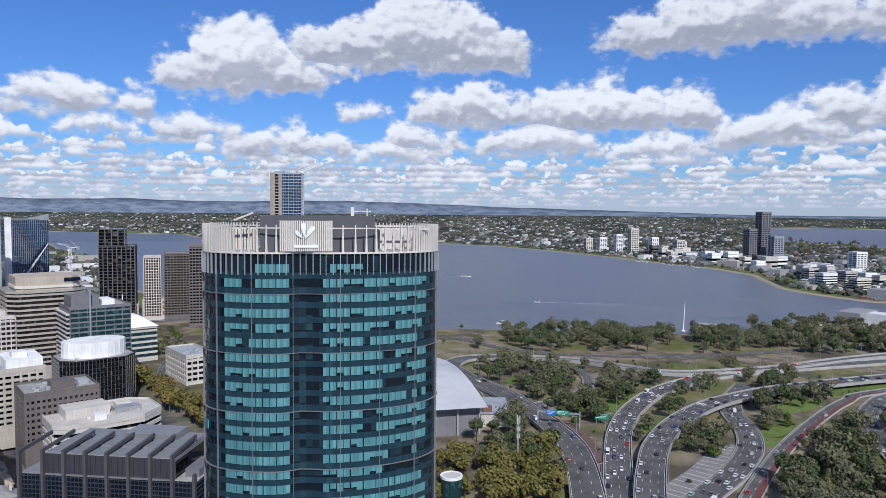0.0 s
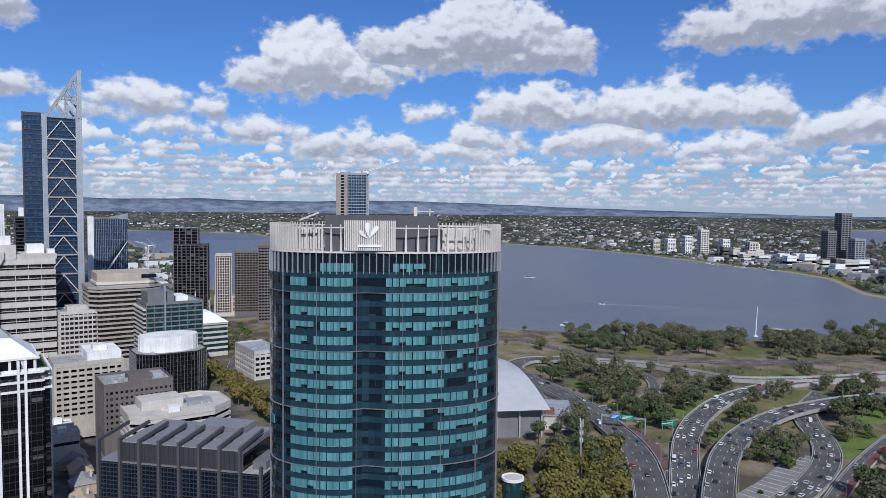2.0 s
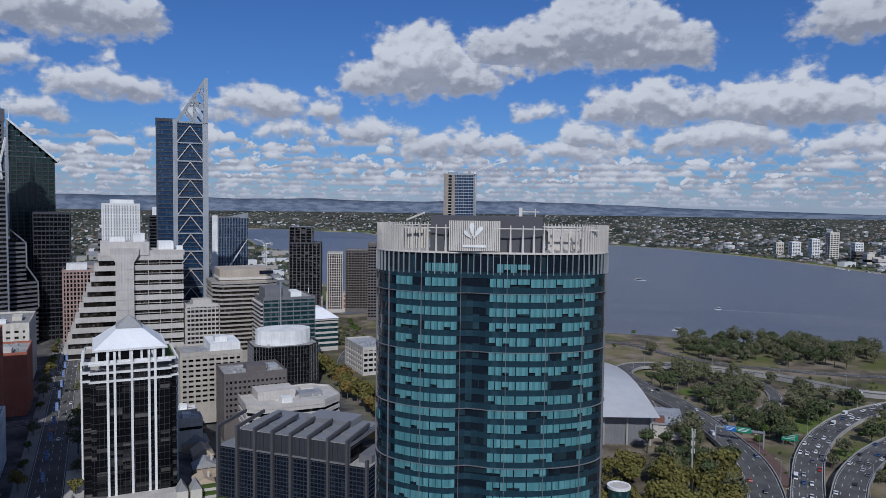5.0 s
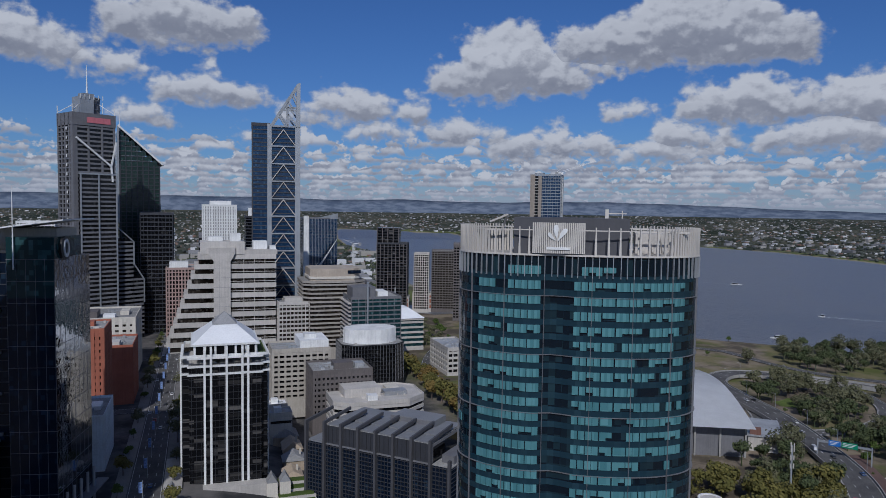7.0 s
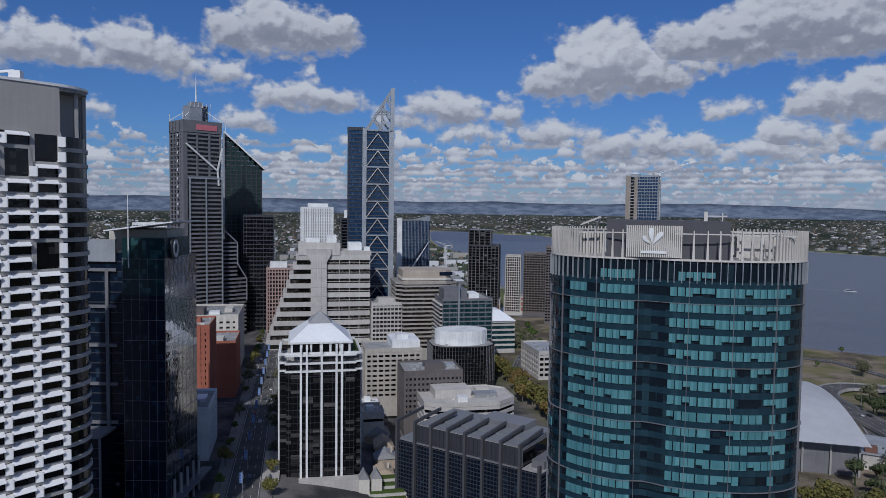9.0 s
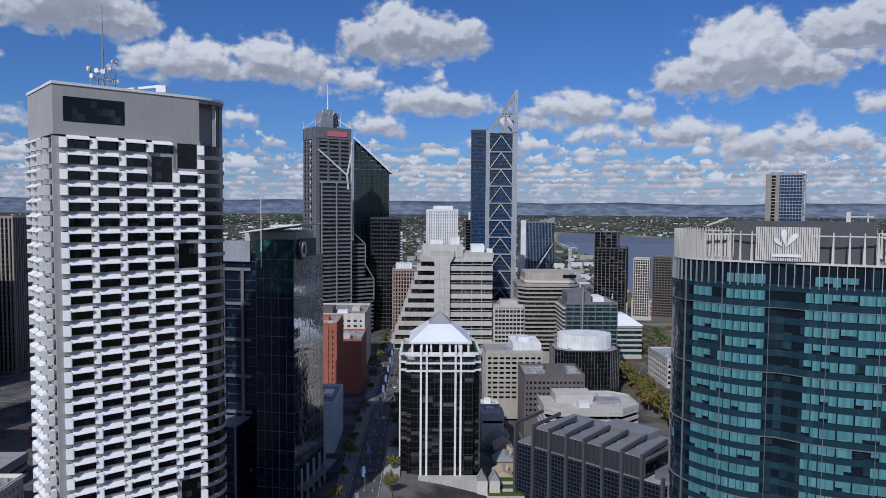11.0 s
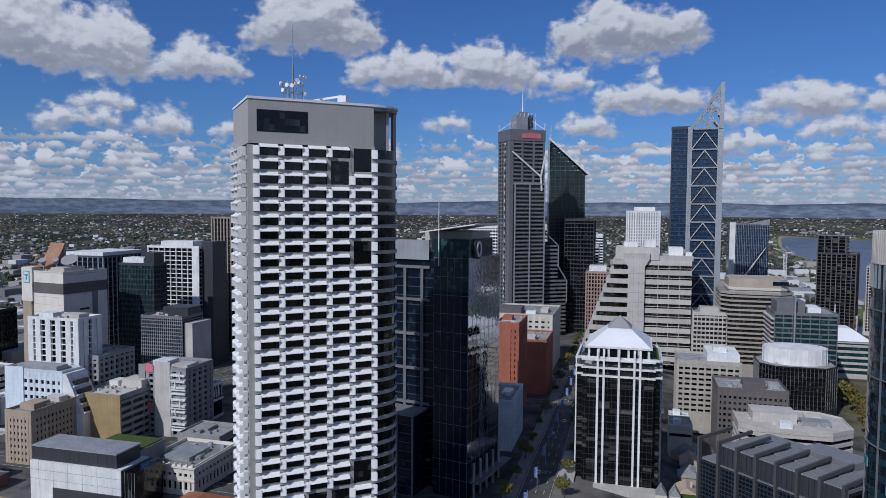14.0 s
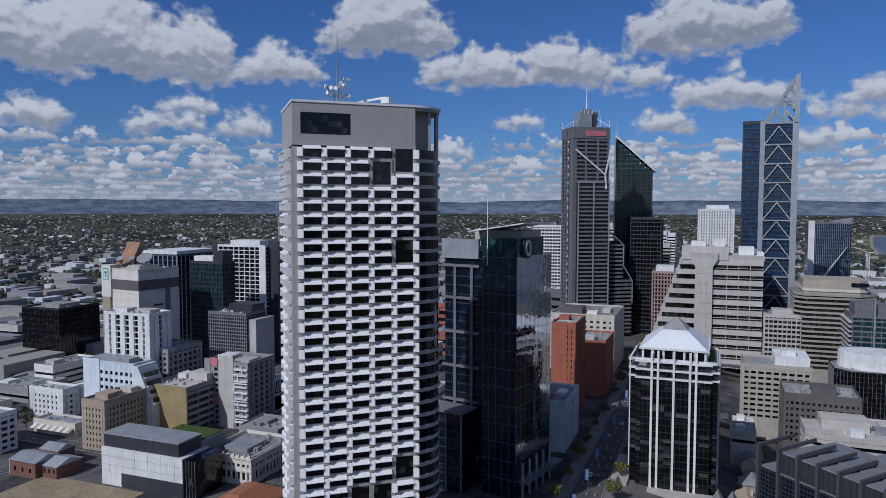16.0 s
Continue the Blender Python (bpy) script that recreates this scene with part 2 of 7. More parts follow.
def leaf(name, dark, light, warm=None):
    m, N = blank(name)
    g = N.t.nodes.new("ShaderNodeNewGeometry")
    o = N.t.nodes.new("ShaderNodeObjectInfo").outputs["Random"]
    co = N.t.nodes.new("ShaderNodeTexCoord").outputs["Object"]
    f = N.math("ADD", N.math("MULTIPLY", g.outputs["Random Per Island"], 0.6), N.math("MULTIPLY", N.noise(co, 0.6, 3, 0.6), 0.4))
    col = N.mix(f, dark, light)
    if warm:
        col = N.mix(N.ramp(o, 0.7, 1.0), col, warm)
    finish(N, col, 0.75, 0.0, N.noise(co, 3.0, 3, 0.6), 0.1, 0.2)
    return m


M = {}
M["white"] = plain("white_paint", (0.74, 0.74, 0.72), 0.6)
M["cream"] = plain("cream_render", (0.58, 0.54, 0.465), 0.75)
M["dullcream"] = plain("weathered_cream_render", (0.43, 0.395, 0.34), 0.8)
M["ivory"] = plain("ivory_wall_panel", (0.70, 0.655, 0.575), 0.7, vary=0.12)
M["beige"] = plain("beige_concrete", (0.47, 0.40, 0.32), 0.8)
M["taupe"] = plain("taupe_concrete", (0.30, 0.26, 0.22), 0.8)
M["sandgrey"] = plain("sandy_grey_concrete", (0.36, 0.33, 0.29), 0.8)
M["oldbrick"] = plain("dull_old_brick", (0.19, 0.095, 0.07), 0.85, small=3.0)
M["pale"] = plain("pale_concrete", (0.50, 0.47, 0.43), 0.8)
M["grey"] = plain("grey_concrete", (0.30, 0.30, 0.30), 0.8)
M["mid"] = plain("mid_grey_cladding", (0.17, 0.17, 0.18), 0.6)
M["brown"] = plain("brown_grey_stone", (0.13, 0.115, 0.11), 0.65)
M["char"] = plain("charcoal_metal", (0.045, 0.047, 0.055), 0.45, spec=0.5)
M["steel"] = plain("grey_steel", (0.34, 0.36, 0.38), 0.45, metal=0.3)
M["brick"] = plain("red_brick", (0.34, 0.115, 0.07), 0.85, small=3.0)
M["tanbrick"] = plain("tan_brick", (0.36, 0.27, 0.13), 0.85, small=3.0)
M["oldstone"] = plain("old_sandstone", (0.42, 0.34, 0.25), 0.85, small=2.5)
M["pinkstone"] = plain("pinkish_stone", (0.34, 0.24, 0.21), 0.8)
M["lightblue"] = plain("pale_blue_render", (0.62, 0.68, 0.72), 0.7)
M["pinkpaint"] = plain("pink_paint", (0.62, 0.19, 0.22), 0.6)
M["terracotta"] = plain("terracotta_roof", (0.35, 0.14, 0.07), 0.85, small=2.2)
M["copper"] = plain("weathered_copper", (0.36, 0.20, 0.12), 0.6, metal=0.2)
M["tin"] = plain("roof_sheet", (0.38, 0.39, 0.40), 0.5, metal=0.2, vary=0.3, streak=False)
M["roof"] = plain("flat_roof_membrane", (0.30, 0.295, 0.28), 0.9, vary=0.4, streak=False)
M["whiteroof"] = plain("white_roof_sheet", (0.76, 0.77, 0.78), 0.55, vary=0.1, streak=False)
M["greyroof"] = plain("grey_roof_panel", (0.20, 0.205, 0.215), 0.55, vary=0.15, streak=False)
M["black"] = plain("black_metal", (0.018, 0.018, 0.02), 0.5)
M["gdark"] = glass("dark_glass", (0.004, 0.0045, 0.006), (0.07, 0.07, 0.07), share=0.16)
M["gblue"] = glass("blue_glass", (0.004, 0.010, 0.024), (0.025, 0.05, 0.085), share=0.2, spec=0.38)
M["gmirror"] = glass("mirror_glass", (0.55, 0.57, 0.60), (0.68, 0.69, 0.70), share=0.3, rough=0.0, metal=1.0)
M["gsky"] = glass("sky_blue_glass", (0.012, 0.035, 0.085), (0.05, 0.11, 0.19), share=0.3, spec=0.6)
M["gpatch"] = glass("dark_glass_with_pale_panels", (0.004, 0.0045, 0.006), (0.17, 0.16, 0.15), pane=(5.2, 5.2, 1.75), share=0.22)
M["gteal"] = glass("teal_glass", (0.01, 0.035, 0.04), (0.06, 0.14, 0.15), share=0.35)
M["ggreen"] = glass("green_glass", (0.012, 0.035, 0.028), (0.05, 0.10, 0.085), share=0.3)
M["gbrown"] = glass("bronze_glass", (0.02, 0.016, 0.013), (0.13, 0.115, 0.10), share=0.35)
M["sand"] = plain("dry_sand", (0.34, 0.27, 0.17), 0.95, vary=0.35, big=0.08, small=0.9, streak=False)
M["bark"] = plain("bark", (0.15, 0.12, 0.095), 0.9, small=4.0)
M["gum"] = leaf("gum_leaves", (0.05, 0.056, 0.03), (0.19, 0.185, 0.10))
M["plane"] = leaf("autumn_plane_leaves", (0.06, 0.065, 0.018), (0.19, 0.165, 0.045), (0.17, 0.115, 0.035))
M["dark"] = leaf("deep_green_leaves", (0.026, 0.04, 0.017), (0.11, 0.13, 0.055))
M["bush"] = leaf("bright_leaves", (0.03, 0.055, 0.012), (0.11, 0.15, 0.035))

# ---- builders ----
def P(u, v):
    return u * UX + v * VX, u * UY + v * VY


def mesh_of(bm, material, smooth=False):
    me = bpy.data.meshes.new("mesh")
    bm.normal_update()
    bm.to_mesh(me)
    bm.free()
    me.materials.append(material)
    if smooth:
        me.shade_smooth()
    return me


def part(name, bm, material, parent, label="", smooth=False):
    """One mesh object under a thing or a part; bm may be a mesh that is shared."""
    ob = new(name, bm if isinstance(bm, bpy.types.Mesh) else mesh_of(bm, material, smooth))
    ob.parent = parent
    return tagged(ob, label)


def thing(name, label, category, x, y, z, turn=0.0, group="", kind=""):
    ob = new(name)
    ob.empty_display_size = 0.5
    ob.matrix_basis = Matrix.LocRotScale((x, y, z), Euler((0, 0, turn)), None)
    return tagged(ob, label, category, group, kind)


def cube(bm, x0, x1, y0, y1, z0, z1):
    v = [bm.verts.new(c) for c in ((x0, y0, z0), (x1, y0, z0), (x1, y1, z0), (x0, y1, z0), (x0, y0, z1), (x1, y0, z1), (x1, y1, z1), (x0, y1, z1))]
    for f in ((3, 2, 1, 0), (4, 5, 6, 7), (0, 1, 5, 4), (1, 2, 6, 5), (2, 3, 7, 6), (3, 0, 4, 7)):
        bm.faces.new([v[i] for i in f])
    return bm


def cubes(*boxes):
    bm = bmesh.new()
    for b in boxes:
        cube(bm, *b)
    return bm


def prism(bm, plan, z0, z1, top=None):
    """A solid on a plan, counter-clockwise; top: another plan for its upper face."""
    a = [bm.verts.new((x, y, z0)) for x, y in plan]
    b = [bm.verts.new((x, y, z1)) for x, y in (top or plan)]
    n = len(plan)
    bm.faces.new(a[::-1]), bm.faces.new(b)
    for i in range(n):
        j = (i + 1) % n
        bm.faces.new((a[i], a[j], b[j], b[i]))
    return bm


def inset(plan, e):
    """The plan drawn in by e (out when negative)."""
    out, n = [], len(plan)
    for i in range(n):
        p, q, r = Vector(plan[i - 1]), Vector(plan[i]), Vector(plan[(i + 1) % n])
        a, b = (q - p).normalized(), (r - q).normalized()
        na, nb = Vector((-a.y, a.x)), Vector((-b.y, b.x))
        k = e / max(0.25, 1 + na.dot(nb))
        out.append(tuple(q + (na + nb) * k))
    return out


def ring(plan, t, z0, z1):
    """A band of thickness t inside the plan."""
    bm = bmesh.new()
    inner, n = inset(plan, t), len(plan)
    a, b, c, d = ([bm.verts.new((x, y, z)) for x, y in p] for p, z in ((plan, z0), (plan, z1), (inner, z1), (inner, z0)))
    for i in range(n):
        j = (i + 1) % n
        for p, q in ((a, b), (b, c), (c, d), (d, a)):
            bm.faces.new((p[i], p[j], q[j], q[i]))
    return bm


def bar(bm, p, q, w, h=None):
    """A square bar from p to q."""
    p, q, h = Vector(p), Vector(q), h or w
    d = (q - p).normalized()
    s = d.cross(Vector((0, 0, 1)))
    s = s.normalized() if s.length > 1e-4 else Vector((1, 0, 0))
    t = s.cross(d).normalized()
    v = [bm.verts.new(e + s * w * a / 2 + t * h * b / 2) for e in (p, q) for a, b in ((-1, -1), (1, -1), (1, 1), (-1, 1))]
    for f in ((0, 1, 2, 3), (7, 6, 5, 4), (0, 4, 5, 1), (1, 5, 6, 2), (2, 6, 7, 3), (3, 7, 4, 0)):
        bm.faces.new([v[i] for i in f])
    return bm


def tube(bm, p, q, r0, r1=None, n=8):
    p, q, r1 = Vector(p), Vector(q), r0 if r1 is None else r1
    d = (q - p).normalized()
    s = d.orthogonal().normalized()
    t = d.cross(s)
    a, b = ([bm.verts.new(e + (s * math.cos(k) + t * math.sin(k)) * r) for k in (i * math.tau / n for i in range(n))] for e, r in ((p, r0), (q, r1)))
    bm.faces.new(a[::-1]), bm.faces.new(b)
    for i in range(n):
        j = (i + 1) % n
        bm.faces.new((a[i], a[j], b[j], b[i]))
    return bm


def rect(w, d):
    return [(0, 0), (w, 0), (w, d), (0, d)]


FOOT = []


def tower(name, label, u, v, plan, h, floors, z0=0.0, wall="pale", core="gdark", sp=0.42, deep=0.5, bay=0.0, pier=0.6, pier_mat=None,
          rot=0.0, base=0.0, parapet=1.3, roof="roof", plant=(), group="", category="office tower", edges=None, extra=1.0, glass_label=""):
    """A building on a plan: a glazed core, a spandrel round each floor, piers, a roof with a parapet and plant rooms."""
    x, y = P(u, v)
    if isinstance(plan, tuple) and not isinstance(plan[0], tuple):
        plan = rect(*plan)
    plan = list(plan)
    FOOT.append((u, v, max(p[0] for p in plan), max(p[1] for p in plan)))
    t = thing(name, label, category, x, y, z0, TH + radians(rot), group)
    part("glazed_core", prism(bmesh.new(), inset(plan, deep), -12, h - 0.3), M[core], t, glass_label)
    fh = (h - base) / floors
    if sp:
        band = mesh_of(ring(plan, deep + 0.15, 0, fh * sp), M[wall])
        for i in range(floors):
            part("spandrel", band, None, t).location.z = base + i * fh
    part("parapet", ring(inset(plan, -0.08), 0.45, h - fh * sp * 0.9, h + parapet), M[wall], t)
    part("roof", prism(bmesh.new(), inset(plan, 0.3), h - 0.25, h), M[roof], t)
    if base:
        part("base", ring(plan, deep + 0.2, -12, base * 0.35), M[wall], t)
    else:
        part("base", ring(inset(plan, -0.05), deep + 0.2, -12, 0.5), M[wall], t)
    if bay:
        post = mesh_of(cubes((-pier / 2, pier / 2, -0.12 * extra, deep + 0.1, -10, h - 0.02)), M[pier_mat or wall])
        n = len(plan)
        for i in range(n):
            if edges is not None and i not in edges:
                continue
            p, q = Vector(plan[i]), Vector(plan[(i + 1) % n])
            k = max(1, round((q - p).length / bay))
            for j in range(k + (1 if n == 4 else 0)):
                o = part("pier", post, None, t)
                o.location = (*(p + (q - p) * (min(max(j / k, pier / 2 / (q - p).length), 1 - pier / 2 / (q - p).length))), 0)
                o.rotation_euler.z = math.atan2(q.y - p.y, q.x - p.x)
    if 150 < u < 700 and h < 100:
        xs, ys = [p[0] for p in plan], [p[1] for p in plan]
        w, d = max(xs), max(ys)
        units = random.Random(round(u * 7 + v * 3))
        bm = bmesh.new()
        for i in range(min(14, int(w * d / 70))):
            a, b = units.uniform(0.14, 0.80) * w, units.uniform(0.14, 0.80) * d
            e, f = units.uniform(0.7, 2.6), units.uniform(0.7, 2.6)
            cube(bm, a, a + e, b, b + f, h - 0.1, h + units.uniform(0.4, 1.7))
        for i in range(2):
            b = units.uniform(0.15, 0.8) * d
            cube(bm, w * 0.12, w * units.uniform(0.4, 0.85), b, b + 0.5, h + 0.15, h + 0.5)
        tagged(part("rooftop_clutter", bm, M[units.choice(["tin", "steel", "pale", "tin"])], t, "small rooftop vents, ducts and machines"), kind="stuff")
    for i, (x0, x1, y0, y1, hh, mm) in enumerate(plant):
        part("plant_room", cubes((x0, x1, y0, y1, h - 0.1, h + hh)), M[mm], t)
    return t

# ---- ground, water, distance ----
NEAR, SPREAD = 3200.0, math.log(6.25) / 1650.0     # past NEAR the far plain is drawn together, up to the horizon


def smooth(x, a, b):
    s = np.clip((x - a) / (b - a), 0, 1)
    return s * s * (3 - 2 * s)


def base_z(x, y):
    """Height of the land: the city's rise, the low shore, and the far plain."""
    r = np.hypot(x, y)
    u, v = x * UX + y * UY, x * VX + y * VY
    side = smooth(v, -10, 72)
    city = -14 * side * smooth(r, 120, 260)
    far = -14 * smooth(r, 900, 1900)
    z = np.minimum(city, far)
    true = NEAR * np.exp(SPREAD * np.maximum(r - NEAR, 0))
    return np.where(r > NEAR, 128 - r * 142 / true, z)


def near_of(x, y):
    """A true place beyond NEAR, drawn together."""
    r = math.hypot(x, y)
    k = (NEAR + math.log(r / NEAR) / SPREAD) / r if r > NEAR else 1.0
    return x * k, y * k


SHORE = [(900, 985), (604, 956), (455, 914), (356, 853), (277, 822), (145, 830), (-2, 846), (-160, 850), (-290, 930), (-344, 880), (-390, 888), (-420, 940), (-380, 1010),
         (-620, 1350), (-900, 1900), (-1287, 2361), (-1800, 3200), (-2229, 3962), (-1902, 3900), (-1342, 3675), (-1146, 3337), (-700, 3330), (-300, 3160),
         (-10, 2984), (215, 2793), (419, 2419), (540, 2129), (609, 1917), (680, 1778), (701, 1598), (633, 1319), (652, 1217), (693, 1130), (900, 1060)]
BAY = [(1607, 3455), (1776, 3488), (1880, 3279), (1814, 2889), (2600, 3300), (4300, 5600), (3600, 6500), (2900, 6500)]


def wet(x, y, ring_points):
    """Signed distance to a polygon, positive inside."""
    pts = [near_of(*p) for p in ring_points]
    inside, best = np.zeros(x.shape, bool), np.full(x.shape, 1e9)
    for (ax, ay), (bx, by) in zip(pts, pts[1:] + pts[:1]):
        k = np.clip(((x - ax) * (bx - ax) + (y - ay) * (by - ay)) / ((bx - ax) ** 2 + (by - ay) ** 2), 0, 1)
        best = np.minimum(best, np.hypot(x - ax - k * (bx - ax), y - ay - k * (by - ay)))
        with np.errstate(divide="ignore", invalid="ignore"):
            inside ^= ((ay > y) != (by > y)) & (x < (bx - ax) * (y - ay) / (by - ay) + ax)
    return np.where(inside, best, -best)


def in_water(x, y):
    return np.maximum(wet(x, y, SHORE), wet(x, y, BAY))


def ground_z(x, y):
    x, y = np.asarray(x, float), np.asarray(y, float)
    return base_z(x, y) - 4.5 * smooth(in_water(x, y), -10, 12)


def gz(x, y):
    return float(base_z(np.array(float(x)), np.array(float(y))))


def sheet(name, angles, ranges, height):
    a, r = np.meshgrid(angles, ranges)
    x, y = -np.sin(a) * r, np.cos(a) * r
    z = height(x, y)
    n, m = len(ranges), len(angles)
    i = np.arange(n * m).reshape(n, m)
    q = np.stack([i[:-1, :-1], i[1:, :-1], i[1:, 1:], i[:-1, 1:]], -1).reshape(-1, 4)[:, ::-1]
    me = bpy.data.meshes.new(name)
    me.from_pydata(np.stack([x, y, z], -1).reshape(-1, 3).tolist(), [], q.tolist())
    me.shade_smooth()
    return me


view = np.radians(np.arange(-36, 98.01, 0.3))
behind = np.radians(np.linspace(99, 324, 46))
ranges = np.concatenate([[1.0, 30.0, 60.0], 90 * np.exp(np.arange(0, math.log(4900 / 90), 0.014)), [4905.0]])

m, N = blank("ground")
pos = N.t.nodes.new("ShaderNodeNewGeometry").outputs["Position"]
uvw = [N.vec("DOT_PRODUCT", pos, (UX, UY, 0)), N.vec("DOT_PRODUCT", pos, (VX, VY, 0))]
dist = N.vec("LENGTH", N.vec("MULTIPLY", pos, (1, 1, 0)))
big, mid_n, fine_n = N.noise(pos, 0.004, 4, 0.6), N.noise(pos, 0.03, 5, 0.65), N.noise(pos, 0.5, 4, 0.6)
grass = N.mix(N.ramp(mid_n, 0.35, 0.65), (0.11, 0.125, 0.035), (0.23, 0.19, 0.10))
grass = N.mix(N.math("MULTIPLY", fine_n, 0.5), grass, (0.06, 0.075, 0.03))
scrub = N.mix(N.ramp(mid_n, 0.40, 0.62), (0.09, 0.075, 0.055), (0.25, 0.205, 0.15))
paved = N.mix(N.ramp(mid_n, 0.38, 0.62), (0.045, 0.045, 0.047), (0.15, 0.14, 0.13))
wood = N.mix(N.ramp(big, 0.42, 0.58), (0.022, 0.03, 0.017), (0.075, 0.075, 0.05))
wood = N.mix(N.ramp(mid_n, 0.55, 0.7, 0.0, 0.6), wood, (0.16, 0.15, 0.13))
town = N.ramp(uvw[1], 150, 185, 1.0, 0.0)
shore_col = N.mix(N.ramp(N.noise(pos, 0.018, 4, 0.6), 0.40, 0.56), grass, scrub)
close = N.mix(town, shore_col, paved)
col = N.mix(N.ramp(dist, 900, 1500), close, wood)
edge = N.t.nodes.new("ShaderNodeAttribute")
edge.attribute_name = "shore"
edge = edge.outputs["Fac"]
lawn = N.math("MULTIPLY", N.ramp(edge, -95, -60), N.ramp(dist, 1000, 1100))
lawn = N.math("MULTIPLY", lawn, N.ramp(N.noise(pos, 0.006, 2, 0.5), 0.40, 0.52))
col = N.mix(lawn, col, (0.12, 0.14, 0.045))
col = N.mix(N.math("MULTIPLY", N.ramp(edge, -13, -7), N.ramp(dist, 1000, 1100)), col, (0.30, 0.26, 0.18))
finish(N, col, 0.95, 0.0, fine_n, 0.2, 0.15)
M["ground"] = m
g = new("ground", sheet("ground", np.concatenate([view, behind]), ranges, ground_z))
g.data.materials.append(M["ground"])
co = np.empty(len(g.data.vertices) * 3, np.float32)
g.data.vertices.foreach_get("co", co)
shore = g.data.attributes.new("shore", "FLOAT", "POINT")
shore.data.foreach_set("value", in_water(co[0::3].astype(float), co[1::3].astype(float)).astype(np.float32))
tagged(g, "city ground sloping down to a river shore and a far plain", "ground", kind="structure")

m, N = blank("river_water")
pos = N.t.nodes.new("ShaderNodeNewGeometry").outputs["Position"]
w1 = N.noise(N.vec("MULTIPLY", pos, (0.35, 0.9, 1)), 0.22, 5, 0.65)
w2 = N.noise(N.vec("MULTIPLY", pos, (0.5, 1.6, 1)), 0.007, 7, 0.7)
rip = N.math("ADD", w1, N.math("MULTIPLY", N.noise(pos, 0.03, 3, 0.6), 0.6))
col = N.mix(N.ramp(w2, 0.35, 0.65), (0.085, 0.095, 0.115), (0.135, 0.14, 0.155))
finish(N, col, N.math("ADD", 0.22, N.math("MULTIPLY", w2, 0.2)), 0.0, rip, 1.2, 0.5)
M["water"] = m
w = new("water", sheet("water", np.radians(np.arange(-36, 45, 0.6)), np.concatenate([np.arange(700, 3200, 50.0), np.arange(3200, 4880, 20.0)]), lambda x, y: np.where(np.hypot(x, y) > NEAR, base_z(x, y), -14.0) - 2.2))
w.data.materials.append(M["water"])
tagged(w, "wide slate-blue river with small ripples", "water", kind="structure")

# the far ridge of hills; distance haze is painted into its blue-grey colour
m, N = blank("far_hills")
pos = N.t.nodes.new("ShaderNodeNewGeometry").outputs["Position"]
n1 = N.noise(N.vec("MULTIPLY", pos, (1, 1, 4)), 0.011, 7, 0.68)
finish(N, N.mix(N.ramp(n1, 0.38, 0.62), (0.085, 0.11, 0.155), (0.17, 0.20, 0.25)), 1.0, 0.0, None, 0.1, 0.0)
M["hills"] = m
bm = bmesh.new()
rows = []
for i, a in enumerate(np.arange(-40, 104, 0.25)):
    t = radians(a)
    tall = 0.20 + 0.80 * float(smooth(np.array(a), -26, 12))
    n = noise.noise((a * 0.09, 3.1, 0)) * 0.24 + noise.noise((a * 0.35, 7.7, 0)) * 0.07
    e = -0.42 + tall * (1 + n)
    r0, r1, r2 = 4700, 4860, 4900
    rows.append([bm.verts.new((-math.sin(t) * r, math.cos(t) * r, z)) for r, z in ((r0, 60), (r1, 128 + r1 * math.tan(radians(-0.42 + (e + 0.42) * 0.55))), (r2, 128 + r2 * math.tan(radians(e))), (r2 + 60, 40))])
for a, b in zip(rows, rows[1:]):
    for k in range(3):
        bm.faces.new((a[k], a[k + 1], b[k + 1], b[k])[::-1])
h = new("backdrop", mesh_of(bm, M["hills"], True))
tagged(h, "low ridge of hills along the horizon, painted blue-grey with haze", "hills", kind="structure")

# ---- the teal glass tower with a crown of fins ----
M["panteal"] = glass("teal_blind_glass", (0.075, 0.205, 0.225), (0.15, 0.34, 0.36), pane=(1.9, 1.9, 4.3), share=0.9, rough=0.08)
M["corenavy"] = glass("navy_tower_glass", (0.006, 0.012, 0.02), (0.03, 0.07, 0.085), pane=(1.9, 1.9, 4.3), share=0.5, rough=0.05)
M["spannavy"] = glass("navy_spandrel_glass", (0.014, 0.038, 0.055), (0.026, 0.06, 0.08), pane=(1.9, 1.9, 9), share=0.6, rough=0.06)
M["dimgrey"] = plain("dark_grey_cladding", (0.075, 0.075, 0.082), 0.6, vary=0.12)
M["fin"] = plain("pale_metal_fin", (0.60, 0.56, 0.50), 0.5, metal=0.1, vary=0.12)


def lens_plan(n=96):
    pts = []
    for i in range(n):
        a = math.tau * i / n - math.pi / 2
        c, s = math.cos(a), math.sin(a)
        x = 36.0 * math.copysign(abs(c) ** 0.80, c)
        y = 19.0 * math.copysign(abs(s) ** 0.92, s)
        if s < 0:
            y += 2.2 * math.exp(-((x + 6.5) / 4.5) ** 2)
        pts.append((x, y))
    return pts


